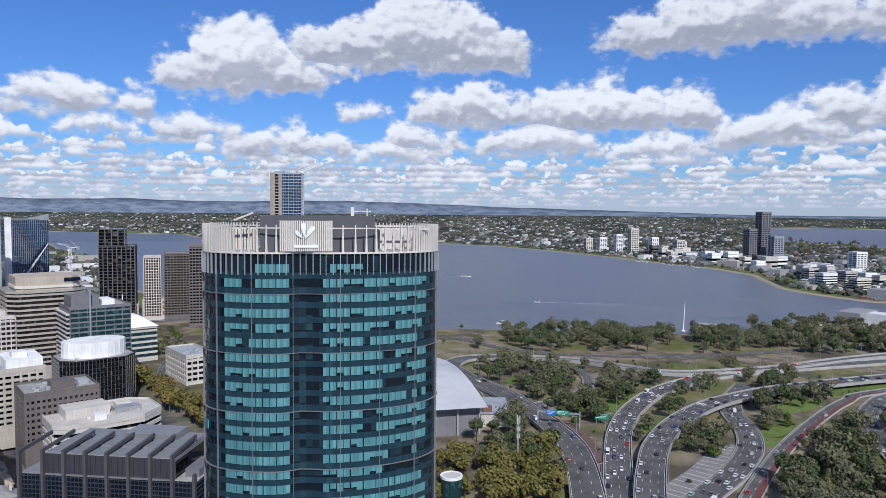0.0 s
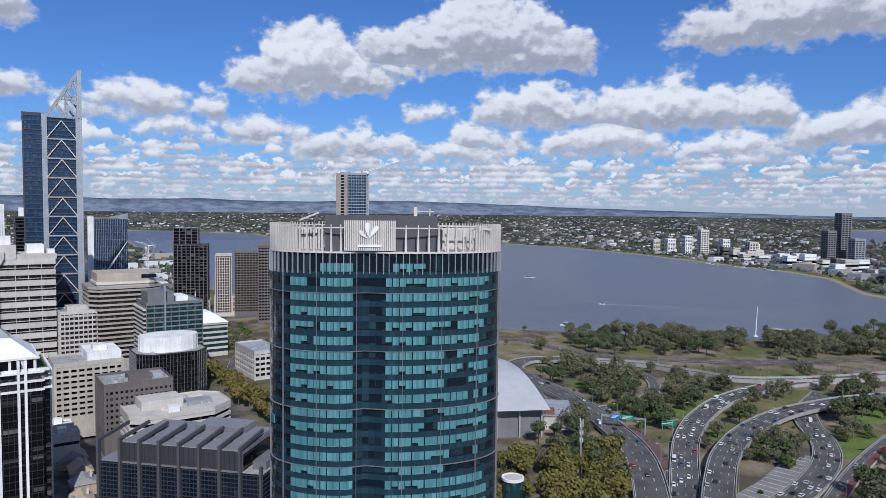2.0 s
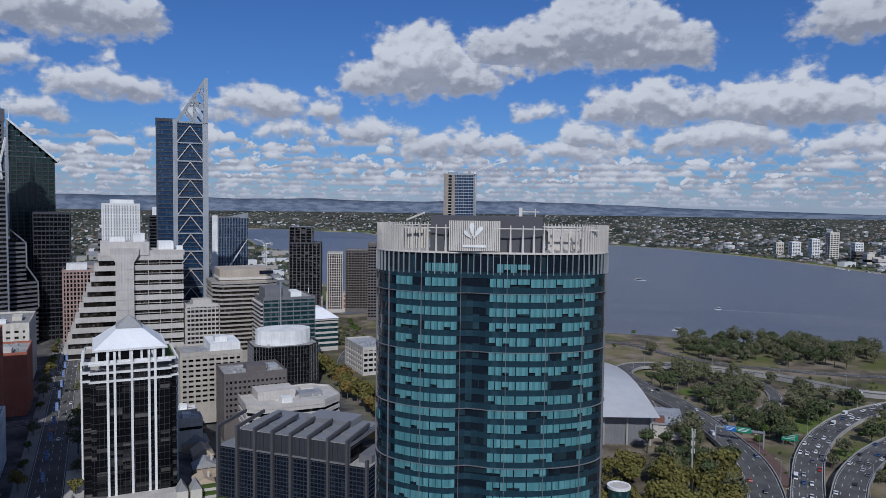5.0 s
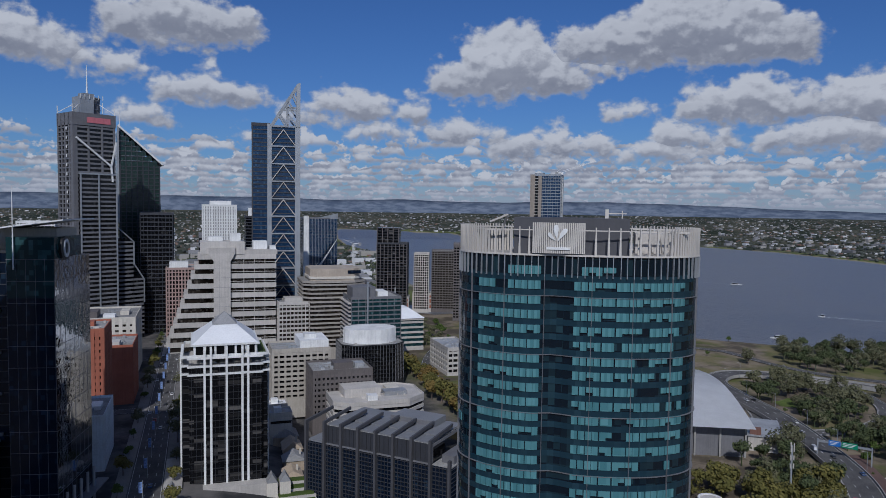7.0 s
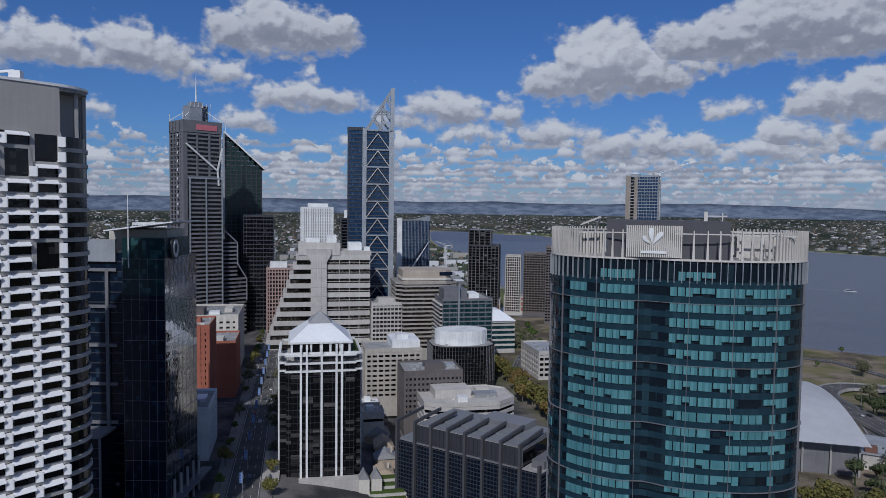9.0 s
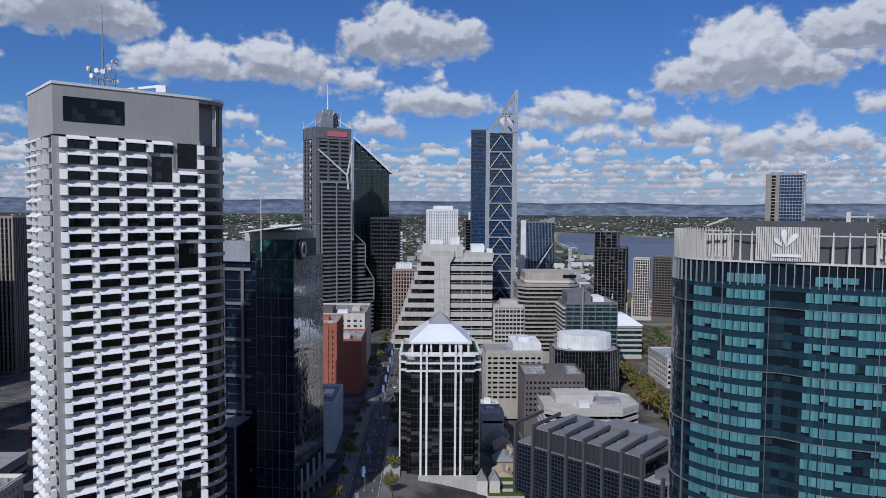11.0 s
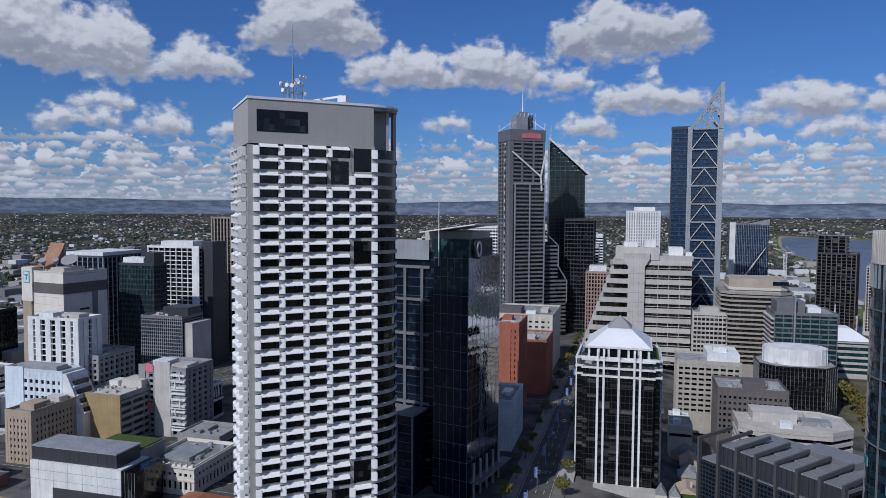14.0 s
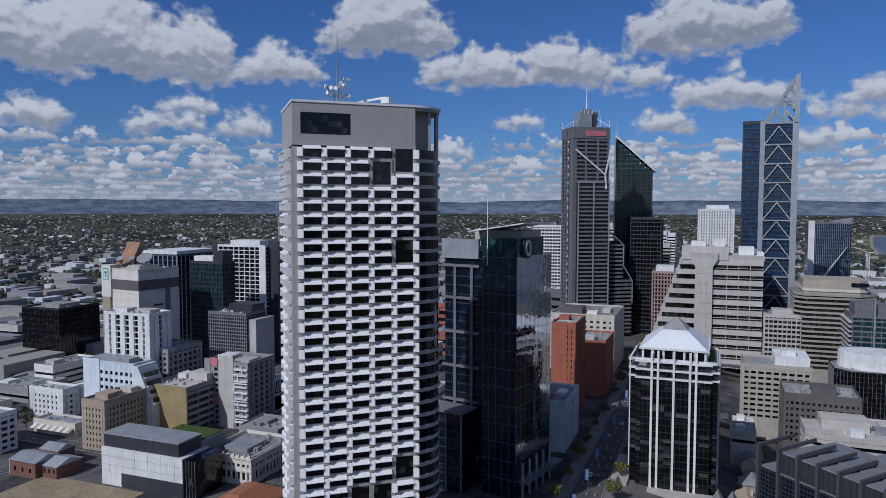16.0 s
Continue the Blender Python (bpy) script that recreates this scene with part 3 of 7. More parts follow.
def teal_tower():
    h, fh, n = 115.0, 4.3, 27
    a = radians(9.6)
    d = 224.0
    t = thing("glass_tower", "curved teal glass office tower with a crown of pale fins", "office tower", -math.sin(a) * d, math.cos(a) * d, -2, a + radians(2))
    t_h = h + 2
    plan = lens_plan()
    part("glazed_core", prism(bmesh.new(), inset(plan, 0.35), -14, t_h), M["corenavy"], t)
    band = mesh_of(ring(inset(plan, 0.18), 0.4, 0, 1.75), M["spannavy"])
    ledge = mesh_of(ring(inset(plan, -0.25), 0.6, 0, 0.14), M["mid"])
    top = t_h - 5.6
    for i in range(n):
        z = top - i * fh
        part("spandrel", band, None, t).location.z = z - 1.75
        if i in (1, 5, 9, 13, 17, 21, 25):
            part("ledge", ledge, None, t, "thin pale metal ledge").location.z = z - 1.95
    # positions along the front, by true length
    fine = []
    pts = [Vector(p) for p in plan]
    k = len(pts)
    for i in range(k):
        p, q = pts[i], pts[(i + 1) % k]
        fine += [(p.lerp(q, j / 8), (q - p).normalized()) for j in range(8)]
    length, marks, step = 0.0, [], 1.95
    for (p, d0), (q, d1) in zip(fine, fine[1:] + fine[:1]):
        length += (q - p).length
        if length >= step:
            length -= step
            if q.y < 8:
                marks.append((q, math.atan2(d1.y, d1.x)))
    pane = mesh_of(cubes((-0.88, 0.88, -0.10, 0.25, 0.0, 2.45)), M["panteal"])
    short = mesh_of(cubes((-0.88, 0.88, -0.10, 0.25, 0.9, 2.45)), M["panteal"])
    rnd = random.Random(4)
    count, rest = 0, bmesh.new()
    for i in range(n + 1):
        z = top + 0.1 - i * fh
        for q, turn in marks:
            x = q.x
            wave = noise.noise((x * 0.10, i * 0.33, 2.0)) + 0.55 * noise.noise((x * 0.5, i * 1.7, 9.0))
            like = 0.95 if -20.5 < x < -10.5 else 0.16 if -10.5 <= x < 0.0 else 0.92 if 0.0 <= x < 11.5 else 0.60 if -29.5 < x < 31 else 0.22
            if i == 0:
                like = 0.95 if -20.5 < x < -10.5 else 0.8 if 0.5 < x < 10 else 0.1
            if like + 0.45 * wave < 0.5:
                continue
            low = rnd.random() < (0.05 if -21 < x < -10 else 0.22)
            if count < 200:
                o = part("pane", short if low else pane, None, t)
                o.location, o.rotation_euler.z = (q.x, q.y, z), turn
                count += 1
            else:
                c, s = math.cos(turn), math.sin(turn)
                vs = []
                for ax, ay, az in ((-0.88, -0.1, 0.9 if low else 0), (0.88, -0.1, 0.9 if low else 0), (0.88, -0.1, 2.45), (-0.88, -0.1, 2.45), (-0.88, 0.25, 0.9 if low else 0), (0.88, 0.25, 0.9 if low else 0), (0.88, 0.25, 2.45), (-0.88, 0.25, 2.45)):
                    vs.append(rest.verts.new((q.x + c * ax - s * ay, q.y + s * ax + c * ay, z + az)))
                for f in ((0, 1, 2, 3), (0, 4, 5, 1), (3, 2, 6, 7), (1, 5, 6, 2), (0, 3, 7, 4)):
                    rest.faces.new([vs[j] for j in f])
    tagged(part("panes", rest, M["panteal"], t), kind="stuff")
    # upright fins over the whole height
    long_fin = mesh_of(cubes((-0.06, 0.06, -0.35, 0.2, -12, t_h - 6)), M["mid"])
    for j in range(1, len(marks), 6):
        o = part("mullion_fin", long_fin, None, t)
        o.location, o.rotation_euler.z = (*marks[j][0], 0), marks[j][1]
    top_fin = mesh_of(cubes((-0.09, 0.09, -0.45, 0.1, t_h - 6.2, t_h)), M["steel"])
    for j in range(0, len(marks), 1):
        o = part("crown_mullion", top_fin, None, t)
        o.location, o.rotation_euler.z = (*marks[j][0], 0), marks[j][1]
    # crown
    part("crown_ring", ring(inset(plan, -0.3), 1.9, t_h - 0.15, t_h + 0.3), M["fin"], t)
    part("crown_deck", prism(bmesh.new(), inset(plan, 0.6), t_h - 0.2, t_h + 0.2), M["pale"], t)
    part("crown_rail", ring(inset(plan, 0.5), 0.3, t_h + 7.1, t_h + 7.4), M["fin"], t)
    bm = bmesh.new()
    v = [bm.verts.new(c) for c in ((-0.34, -0.2, 0), (0.34, -0.2, 0), (0.34, 0.3, 0), (-0.34, 0.3, 0), (-0.13, -0.2, 8.1), (0.13, -0.2, 8.1), (0.13, 0.15, 8.1), (-0.13, 0.15, 8.1))]
    for f in ((3, 2, 1, 0), (4, 5, 6, 7), (0, 1, 5, 4), (1, 2, 6, 5), (2, 3, 7, 6), (3, 0, 4, 7)):
        bm.faces.new([v[i] for i in f])
    tall = mesh_of(bm, M["fin"])
    for i, (q, dq) in enumerate(fine):
        dense = abs(q.x) > 26 or q.y > 0
        if i % (5 if dense else 10) == 0 and not (-13.6 < q.x < 3.0 and q.y < 0):
            o = part("crown_fin", tall, None, t)
            o.location, o.rotation_euler.z = (q.x, q.y, t_h + 0.1), math.atan2(dq.y, dq.x)
    # plant wall, sign
    part("plant_wall", cubes((-18.6, 14.4, -14.5, 6, t_h, t_h + 10.7)), M["dimgrey"], t, "dark grey plant-room wall")
    part("plant_screen", cubes((17.5, 27, -1, 5, t_h, t_h + 6.2)), M["pale"], t)
    part("plant_screen", cubes((-28, -20.5, 0, 6, t_h, t_h + 6.6)), M["fin"], t)
    slat = mesh_of(cubes((-0.12, 0.12, -0.5, 0.1, 0.3, 6.4)), M["dimgrey"])
    for i in range(9):
        part("screen_slat", slat, None, t).location = (-27.6 + i * 0.85, 0, t_h)
    beam = mesh_of(cubes((-13, 2.2, -0.22, 0.22, -0.22, 0.22)), M["fin"])
    for y0, z1 in ((-13.0, 7.0), (-7.0, 7.6)):
        part("frame_beam", beam, None, t).location = (29.0, y0, t_h + z1)
    for x0 in (17.4, 20.4, 23.4, 26.4, 29.4):
        k = 1 - abs(x0) / 80
        part("frame_post", cubes((x0 - 0.22, x0 + 0.22, -13.2 * k - 0.2, -13.2 * k + 0.2, t_h, t_h + 7.2)), M["fin"], t)
        part("brace", bar(bmesh.new(), (x0, -12.6 * k, t_h + 7.0), (x0 + 1.6, -4, t_h + 0.2), 0.35), M["fin"], t)
    arm = bmesh.new()
    bar(arm, (-23, -3, t_h + 6.4), (-21, -8, t_h + 11.4), 0.5), bar(arm, (-26.5, -6, t_h + 9.2), (-21, -8, t_h + 11.4), 0.5)
    part("cleaning_arm", arm, M["fin"], t)
    part("roof_rail", cubes((8, 9, -6, -5.6, t_h + 10.7, t_h + 13.4), (9, 14.2, -6, -5.8, t_h + 12.0, t_h + 12.3), (12.8, 13.1, -6, -5.7, t_h + 10.7, t_h + 13)), M["fin"], t)
    sign = part("sign_panel", cubes((-13.0, 1.8, -18.2, -17.7, t_h + 0.6, t_h + 9.4)), M["dimgrey"], t, "ribbed pale sign panel with a white flower shape")
    rib = mesh_of(cubes((-0.19, 0.19, -18.5, -18.2, t_h + 0.6, t_h + 9.4)), M["fin"])
    for i in range(28):
        part("rib", rib, None, sign).location.x = -12.8 + i * 0.535
    def petal(cx, cz, ln, wd, lean):
        bm = bmesh.new()
        f, b = [], []
        for i in range(20):
            q = math.tau * i / 20
            s = math.sin(q) * wd * (0.55 + 0.45 * math.cos(q + 0.3)) * 1.3
            w = math.cos(q) * ln
            x, z = cx + s * math.cos(lean) + w * math.sin(lean), cz - s * math.sin(lean) + w * math.cos(lean)
            f.append(bm.verts.new((x, -18.85, z))), b.append(bm.verts.new((x, -18.5, z)))
        bm.faces.new(f[::-1]), bm.faces.new(b)
        for i in range(20):
            j = (i + 1) % 20
            bm.faces.new((f[i], f[j], b[j], b[i]))
        bmesh.ops.recalc_face_normals(bm, faces=bm.faces)
        return bm
    zc = t_h + 5.9
    part("petal", petal(-6.2, zc + 0.9, 2.0, 0.85, -0.08), M["white"], sign)
    part("petal", petal(-7.5, zc - 0.5, 1.5, 0.62, -0.75), M["white"], sign)
    part("petal", petal(-4.6, zc + 0.0, 2.2, 0.8, 0.62), M["white"], sign)
    part("name_bar", cubes((-9.0, -2.3, -18.8, -18.5, t_h + 1.7, t_h + 2.4)), M["white"], sign)
    return t


teal_tower()


# ---- the white tower with sun-shade boxes ----
M["qvgrey"] = plain("warm_grey_panel", (0.40, 0.385, 0.36), 0.7, vary=0.1)
M["qvwhite"] = plain("white_metal_shade", (0.82, 0.81, 0.79), 0.45, vary=0.06)


def shade_tower():
    W, D, R, H, fh = 50.5, 30.0, 10.0, 162.0, 4.33
    x, y = P(195.5, -94.5)
    t = thing("shade_tower", "white office tower with box sunshades over dark windows", "office tower", x, y, 0, TH + radians(40))
    plan = [(0, 0)] + [(W - R + R * math.sin(a) * 1.15, R - R * math.cos(a)) for a in (i * math.pi / 2 / 8 for i in range(9))] + [(W - R + R * 1.15, D), (0, D)]
    top = H - 14.5
    part("glazed_core", prism(bmesh.new(), inset(plan, 0.5), -4, top), M["gdark"], t)
    part("head_block", prism(bmesh.new(), [(0, 0), (W - R, 0), (W - R, 5), (W - 2, 9), (W - 2, D), (0, D)], top + 0.5, H), M["qvgrey"], t, "plain grey head of the tower")
    part("roof_edge", ring(inset(plan, -0.25), 0.8, H - 0.5, H + 0.25), M["qvwhite"], t)
    part("roof", prism(bmesh.new(), inset(plan, 0.2), H - 1.6, H - 0.6), M["roof"], t)
    part("head_window", cubes((2.6, 18.6, -0.06, 0.8, H - 10.4, H - 3.6)), M["gdark"], t, "wide dark window in the head")
    for a, b in ((W - 4.2, 3.2), (W - 0.4, 6.5), (W + 0.6, 10.5)):
        part("head_column", cubes((a - 0.5, a + 0.5, b - 0.5, b + 0.5, top - 12, H - 0.6)), M["qvgrey"], t)
    band = mesh_of(ring(plan, 0.75, 0, 1.2), M["qvgrey"])
    floors = 34
    for i in range(floors):
        part("spandrel", band, None, t).location.z = top - (i + 1) * fh
    # hoods and side boxes
    bw = (W - R - 2.2) / 5
    bm = bmesh.new()
    for ax, bx in ((1.8, bw - 0.05),):
        v = [bm.verts.new(c) for c in ((ax, 0.1, 4.2), (bx, 0.1, 4.2), (bx, -1.5, 3.55), (ax, -1.5, 3.55), (ax, 0.1, 4.82), (bx, 0.1, 4.82), (bx, -1.5, 3.72), (ax, -1.5, 3.72))]
        for f in ((3, 2, 1, 0), (4, 5, 6, 7), (0, 1, 5, 4), (1, 2, 6, 5), (2, 3, 7, 6), (3, 0, 4, 7)):
            bm.faces.new([v[i] for i in f][::-1])
    hood = mesh_of(bm, M["qvwhite"])
    bm = prism(bmesh.new(), [(0.0, 0.1), (0.0, -0.75), (1.5, -1.45), (1.75, -1.45), (1.75, 0.1)], 1.25, 4.1)
    box = mesh_of(bm, M["qvwhite"])
    pier = mesh_of(cubes((0.0, 2.1, -0.1, 0.6, 0, fh)), M["qvgrey"])
    skip = {(0, 4), (1, 4), (1, 3), (2, 3), (7, 4), (8, 4), (24, 4), (25, 4), (26, 2), (27, 2), (26, 3), (27, 3)}
    for i in range(floors):
        z = top - (i + 1) * fh
        for j in range(5 if i < 30 else 0):
            xx = 1.4 + j * bw
            if (i, j) in skip:
                continue
            for nm, me in (("shade_hood", hood), ("shade_box", box)):
                o = part(nm, me, None, t)
                o.location = (xx, 0, z)
        o = part("shade_box", box, None, t)
        o.location = (1.4 + 5 * bw, 0, z)
        for j in range(4 if i < 30 else 0):
            for nm, me in (("shade_hood", hood), ("shade_box", box)):
                if nm == "shade_hood" and j > 1:
                    continue
                o = part(nm, me, None, t)
                o.location = (0, D - 0.5 - j * 7.4, z)
                o.rotation_euler.z = -math.pi / 2
        o = part("wall_pier", pier, None, t)
        o.location = (-0.35, 0.05, z)
    for i, j, n in ((0, 4, 2), (1, 3, 2), (7, 4, 2), (24, 4, 2), (26, 2, 2), (26, 3, 2)):
        z1, xx = top - i * fh + 1.0, 1.4 + j * bw
        z0 = z1 - n * fh
        bm = cubes((xx + 0.4, xx + 1.5, -0.25, 0.8, z0, z1), (xx + bw - 0.1, xx + bw + 1.0, -0.25, 0.8, z0, z1), (xx + 1.5, xx + bw, -0.25, 0.8, z1 - 0.9, z1))
        part("sky_garden_frame", bm, M["qvgrey"], t)
        part("sky_garden_glass", cubes((xx + 1.5, xx + bw, -0.12, 0.4, z0 + 0.8, z1 - 0.9)), M["gdark"], t)
    # aerial
    mast = thing("roof_aerial", "lattice aerial mast with drum dishes on a tower roof", "aerial", *(t.matrix_basis @ Vector((17, 14, H - 0.6))), TH)
    bm = bmesh.new()
    tube(bm, (0, 0, 0), (0, 0, 14), 0.45, 0.3), tube(bm, (0, 0, 14), (0, 0, 27), 0.22, 0.08)
    part("mast", bm, M["steel"], mast)
    part("lattice", cage(3.6, 8.5), M["steel"], mast)
    dish = mesh_of(tube(bmesh.new(), (0, 0, 0), (0, -0.5, 0.0), 0.6, 0.7, 12), M["qvwhite"])
    rnd = random.Random(2)
    for i in range(16):
        a = math.tau * i / 16
        o = part("dish", dish, None, mast)
        o.location, o.rotation_euler.z = (3.9 * math.cos(a), 3.9 * math.sin(a), rnd.uniform(4.5, 10)), a + math.pi / 2
    crane = thing("roof_crane", "folded white maintenance crane on a tower roof", "crane", *(t.matrix_basis @ Vector((30, 14, H - 0.6))), TH)
    part("crane_base", cubes((-1, 1, -1, 1, 0, 2.5)), M["qvwhite"], crane)
    part("jib", bar(bmesh.new(), (-7, 0, 3.4), (4, 0, 4.6), 0.7), M["qvwhite"], crane)
    part("counterweight", cubes((3, 6, -1.4, 1.4, 2.5, 4.6)), M["qvwhite"], crane)
    return t


def cage(r, h):
    bm = bmesh.new()
    for i in range(8):
        a, b = math.tau * i / 8, math.tau * (i + 1) / 8
        p, q = (r * math.cos(a), r * math.sin(a)), (r * math.cos(b), r * math.sin(b))
        bar(bm, (*p, 0), (*p, h), 0.16)
        for z in (2.5, 5, 7.5):
            bar(bm, (*p, z), (*q, z), 0.12)
            bar(bm, (*p, z), (0, 0, z), 0.1)
    return bm


shade_tower()

# ---- the dark glass tower with a round emblem ----


def dark_glass_tower():
    t = tower("emblem_tower", "dark glass office tower with pale grid panels and a tilted roof", 312.4, -87.9, (26, 34), 109, 26, wall="char", core="gblue", sp=0.10, deep=0.15, bay=4.4, pier=0.14, pier_mat="char", parapet=0.6, edges=(1, 2), roof="greyroof", rot=-12)
    # glass prow
    part("glass_prow", prism(bmesh.new(), [(24, -6), (41, -6), (41, 29), (24, 29)], -2, 107), M["gblue"], t)
    part("mirror_side", cubes((41.0, 41.06, -5.9, 28.9, 17, 107)), M["gmirror"], t, "mirror-coated glass side that reflects the street")
    line_v = mesh_of(cubes((-0.06, 0.06, -0.06, 0.06, 0, 107)), M["mid"])
    for i in range(0, 6):
        part("mullion", line_v, None, t).location = (24.1 + i * 3.36, -6.05, 0)
    for i in range(1, 8):
        part("mullion", line_v, None, t).location = (41.05, -6 + i * 4.4, 0)
    line_h = mesh_of(cubes((23.9, 41.14, -6.12, 29.1, -0.08, 0.08)), M["mid"])
    for i in range(13):
        part("transom", line_h, None, t).location.z = 8.2 * (i + 1)
    # pale grid on the recessed front
    for x0, x1 in ((5.4, 6.8), (14.4, 15.8)):
        part("grid_post", cubes((x0, x1, -1.0, 0.2, -2, 102)), M["mid"], t)
    beam = mesh_of(cubes((-1, 19, -0.9, 0.2, 0, 1.2)), M["mid"])
    for z in (12, 38, 54, 70, 86, 101):
        part("grid_beam", beam, None, t).location.z = z
    part("grid_head", cubes((-1, 18.9, -1.2, 0.3, 105, 114)), M["steel"], t, "pale panelled head")
    pod = part("podium", cubes((-6, 18, -14, -0.9, -6, 36)), M["gblue"], t)
    part("podium_cap", cubes((-6.3, 18.3, -14.3, -0.9, 36, 37)), M["mid"], pod)
    for i in range(4):
        part("podium_post", cubes((-6 + i * 8 - 0.4, -6 + i * 8 + 0.4, -14.5, -13.9, -6, 36)), M["mid"], pod)
    for i in range(9):
        part("podium_line", cubes((-6.1, 18.1, -14.12, -13.9, i * 4, i * 4 + 0.25)), M["dimgrey"], pod)
    part("crown_glass", cubes((24.0, 41.0, -6.02, 20, 92.0, 115.0)), M["gteal"], t)
    bm = bmesh.new()
    v = [bm.verts.new(c) for c in ((16, -5, 117.4), (45, -8, 121.4), (45, 24, 121.4), (16, 26, 117.4), (16, -5, 117.9), (45, -8, 121.9), (45, 24, 121.9), (16, 26, 117.9))]
    for f in ((3, 2, 1, 0), (4, 5, 6, 7), (0, 1, 5, 4), (1, 2, 6, 5), (2, 3, 7, 6), (3, 0, 4, 7)):
        bm.faces.new([v[i] for i in f])
    part("tilted_roof", bm, M["whiteroof"], t, "thin tilted white roof plate")
    part("plant_room", cubes((14, 38, 4, 24, 109, 118)), M["cream"], t)
    mast = part("flag_mast", tube(bmesh.new(), (27, -7.2, 103), (27, -7.2, 134), 0.28, 0.12), M["white"], t)
    em = part("emblem", tube(bmesh.new(), (41.1, 2.5, 110.6), (42.0, 2.5, 110.6), 4.6, 4.6, 28), M["black"], t, "round black emblem with a white ring")
    bm = bmesh.new()
    loops = [[bm.verts.new((x0, 2.5 + r * 0.7 * math.cos(math.tau * i / 28), 110.6 + r * math.sin(math.tau * i / 28))) for i in range(28)] for x0, r in ((42.0, 2.4), (42.4, 2.4), (42.4, 3.6), (42.0, 3.6))]
    for a, b in zip(loops, loops[1:] + loops[:1]):
        for i in range(28):
            bm.faces.new((a[i], a[(i + 1) % 28], b[(i + 1) % 28], b[i]))
    bmesh.ops.recalc_face_normals(bm, faces=bm.faces)
    part("ring", bm, M["white"], em)
    for i in range(5):
        part("entry_column", tube(bmesh.new(), (43, -3 + i * 7, -2), (43, -3 + i * 7, 16), 0.6), M["grey"], t)
    part("street_awning", cubes((41.2, 46, -4, 34, 7, 7.6)), M["mid"], t)


dark_glass_tower()


# ---- the dark tower with white pillars and a white hipped roof ----
def hipped_tower():
    W, D, H = 38.5, 38.0, 64.0
    plan = [(3, 0), (W - 3, 0), (W - 3, 3), (W, 3), (W, D - 3), (W - 3, D - 3), (W - 3, D), (3, D), (3, D - 3), (0, D - 3), (0, 3), (3, 3)]
    t = tower("hipped_tower", "dark glass tower with white pillars and a white hipped roof", 338, -5.5, plan, H - 6, 18, z0=-4, wall="black", core="gpatch", sp=0.12, deep=0.2, parapet=0.4, roof="pale")
    H += 4
    line = mesh_of(cubes((-0.05, 0.05, -0.12, 0.2, -4, H - 6)), M["char"])
    for i in range(16):
        part("mullion", line, None, t).location.x = 4.2 + i * 2.05
    for i in range(14):
        o = part("mullion", line, None, t)
        o.location, o.rotation_euler.z = (0, 5 + i * 2.1, 0), -math.pi / 2
    post = mesh_of(cubes((-0.5, 0.5, -1.1, 0.3, -4, H - 1)), M["white"])
    for x in (9.9, 12.7, 19.6, 26.6, 29.2):
        part("pillar", post, None, t).location.x = x
    for x, y in ((-0.3, 8), (-0.3, 29), (W + 0.3, 8), (W + 0.3, 29)):
        part("pillar", cubes((x - 0.6, x + 0.6, y - 0.6, y + 0.6, -4, H - 6)), M["white"], t)
    for z, k in ((H - 6.6, 0), (H - 10.4, 1), (H - 14.2, 2)):
        part("white_band", cubes((2.4, W - 2.4, -0.7, 0.4, z, z + 0.9), (-0.7, 3.2, 2.3, 3.6, z, z + 0.9), (W - 3.2, W + 0.7, 2.3, 3.6, z, z + 0.9), (W - 0.4, W + 0.7, 3.6, D - 3, z, z + 0.9), (-0.7, 0.4, 3.6, D - 3, z, z + 0.9)), M["white"], t)
    part("attic", cubes((5, W - 5, 3, D - 3, H - 6, H - 1)), M["gdark"], t)
    for i in range(7):
        x = 5.6 + i * (W - 11.2) / 6
        part("attic_post", cubes((x - 0.5, x + 0.5, 2.4, 3.2, H - 6, H - 1)), M["white"], t)
        part("attic_post", cubes((W - 5.4, W - 4.6, x - 0.5, x + 0.5, H - 6, H - 1)), M["white"], t)
    part("terrace_rail", ring(inset(rect(W, D), 0.4), 0.3, H - 6, H - 4.7), M["white"], t)
    part("eave", cubes((3.9, W - 3.9, 1.6, D - 1.6, H - 1, H - 0.2)), M["white"], t)
    bm = prism(bmesh.new(), [(4.6, 2.4), (W - 4.6, 2.4), (W - 4.6, D - 2.4), (4.6, D - 2.4)], H - 0.2, H + 7.6, [(14.4, 12.6), (W - 14.4, 12.6), (W - 14.4, D - 12.6), (14.4, D - 12.6)])
    part("hipped_roof", bm, M["whiteroof"], t, "white sheet-metal hipped roof")
    bm = prism(bmesh.new(), [(13.6, 11.8), (W - 13.6, 11.8), (W - 13.6, D - 11.8), (13.6, D - 11.8)], H + 7.3, H + 12.6, [(W / 2 - .1, D / 2 - .1), (W / 2 + .1, D / 2 - .1), (W / 2 + .1, D / 2 + .1), (W / 2 - .1, D / 2 + .1)])
    part("skylight", bm, M["grey"], t, "small grey glazed pyramid on the ridge")
    part("roof_garden", cubes((W - 4.2, W - 0.9, 4, D - 4, H - 5.9, H - 5.3)), M["bush"], t, "strip of green roof garden")
    part("podium", cubes((-8, 0, -6, 34, -6, 5), (0, W, -7, -0.5, -6, 3)), M["pale"], t)
    gable = mesh_of(prism(bmesh.new(), [(0, 0), (5, 0), (5, 6), (0, 6)], 0, 4, [(2.4, 0), (2.6, 0), (2.6, 6), (2.4, 6)]), M["grey"])
    block = mesh_of(cubes((0, 5, 0, 6, -10, 0)), M["cream"])
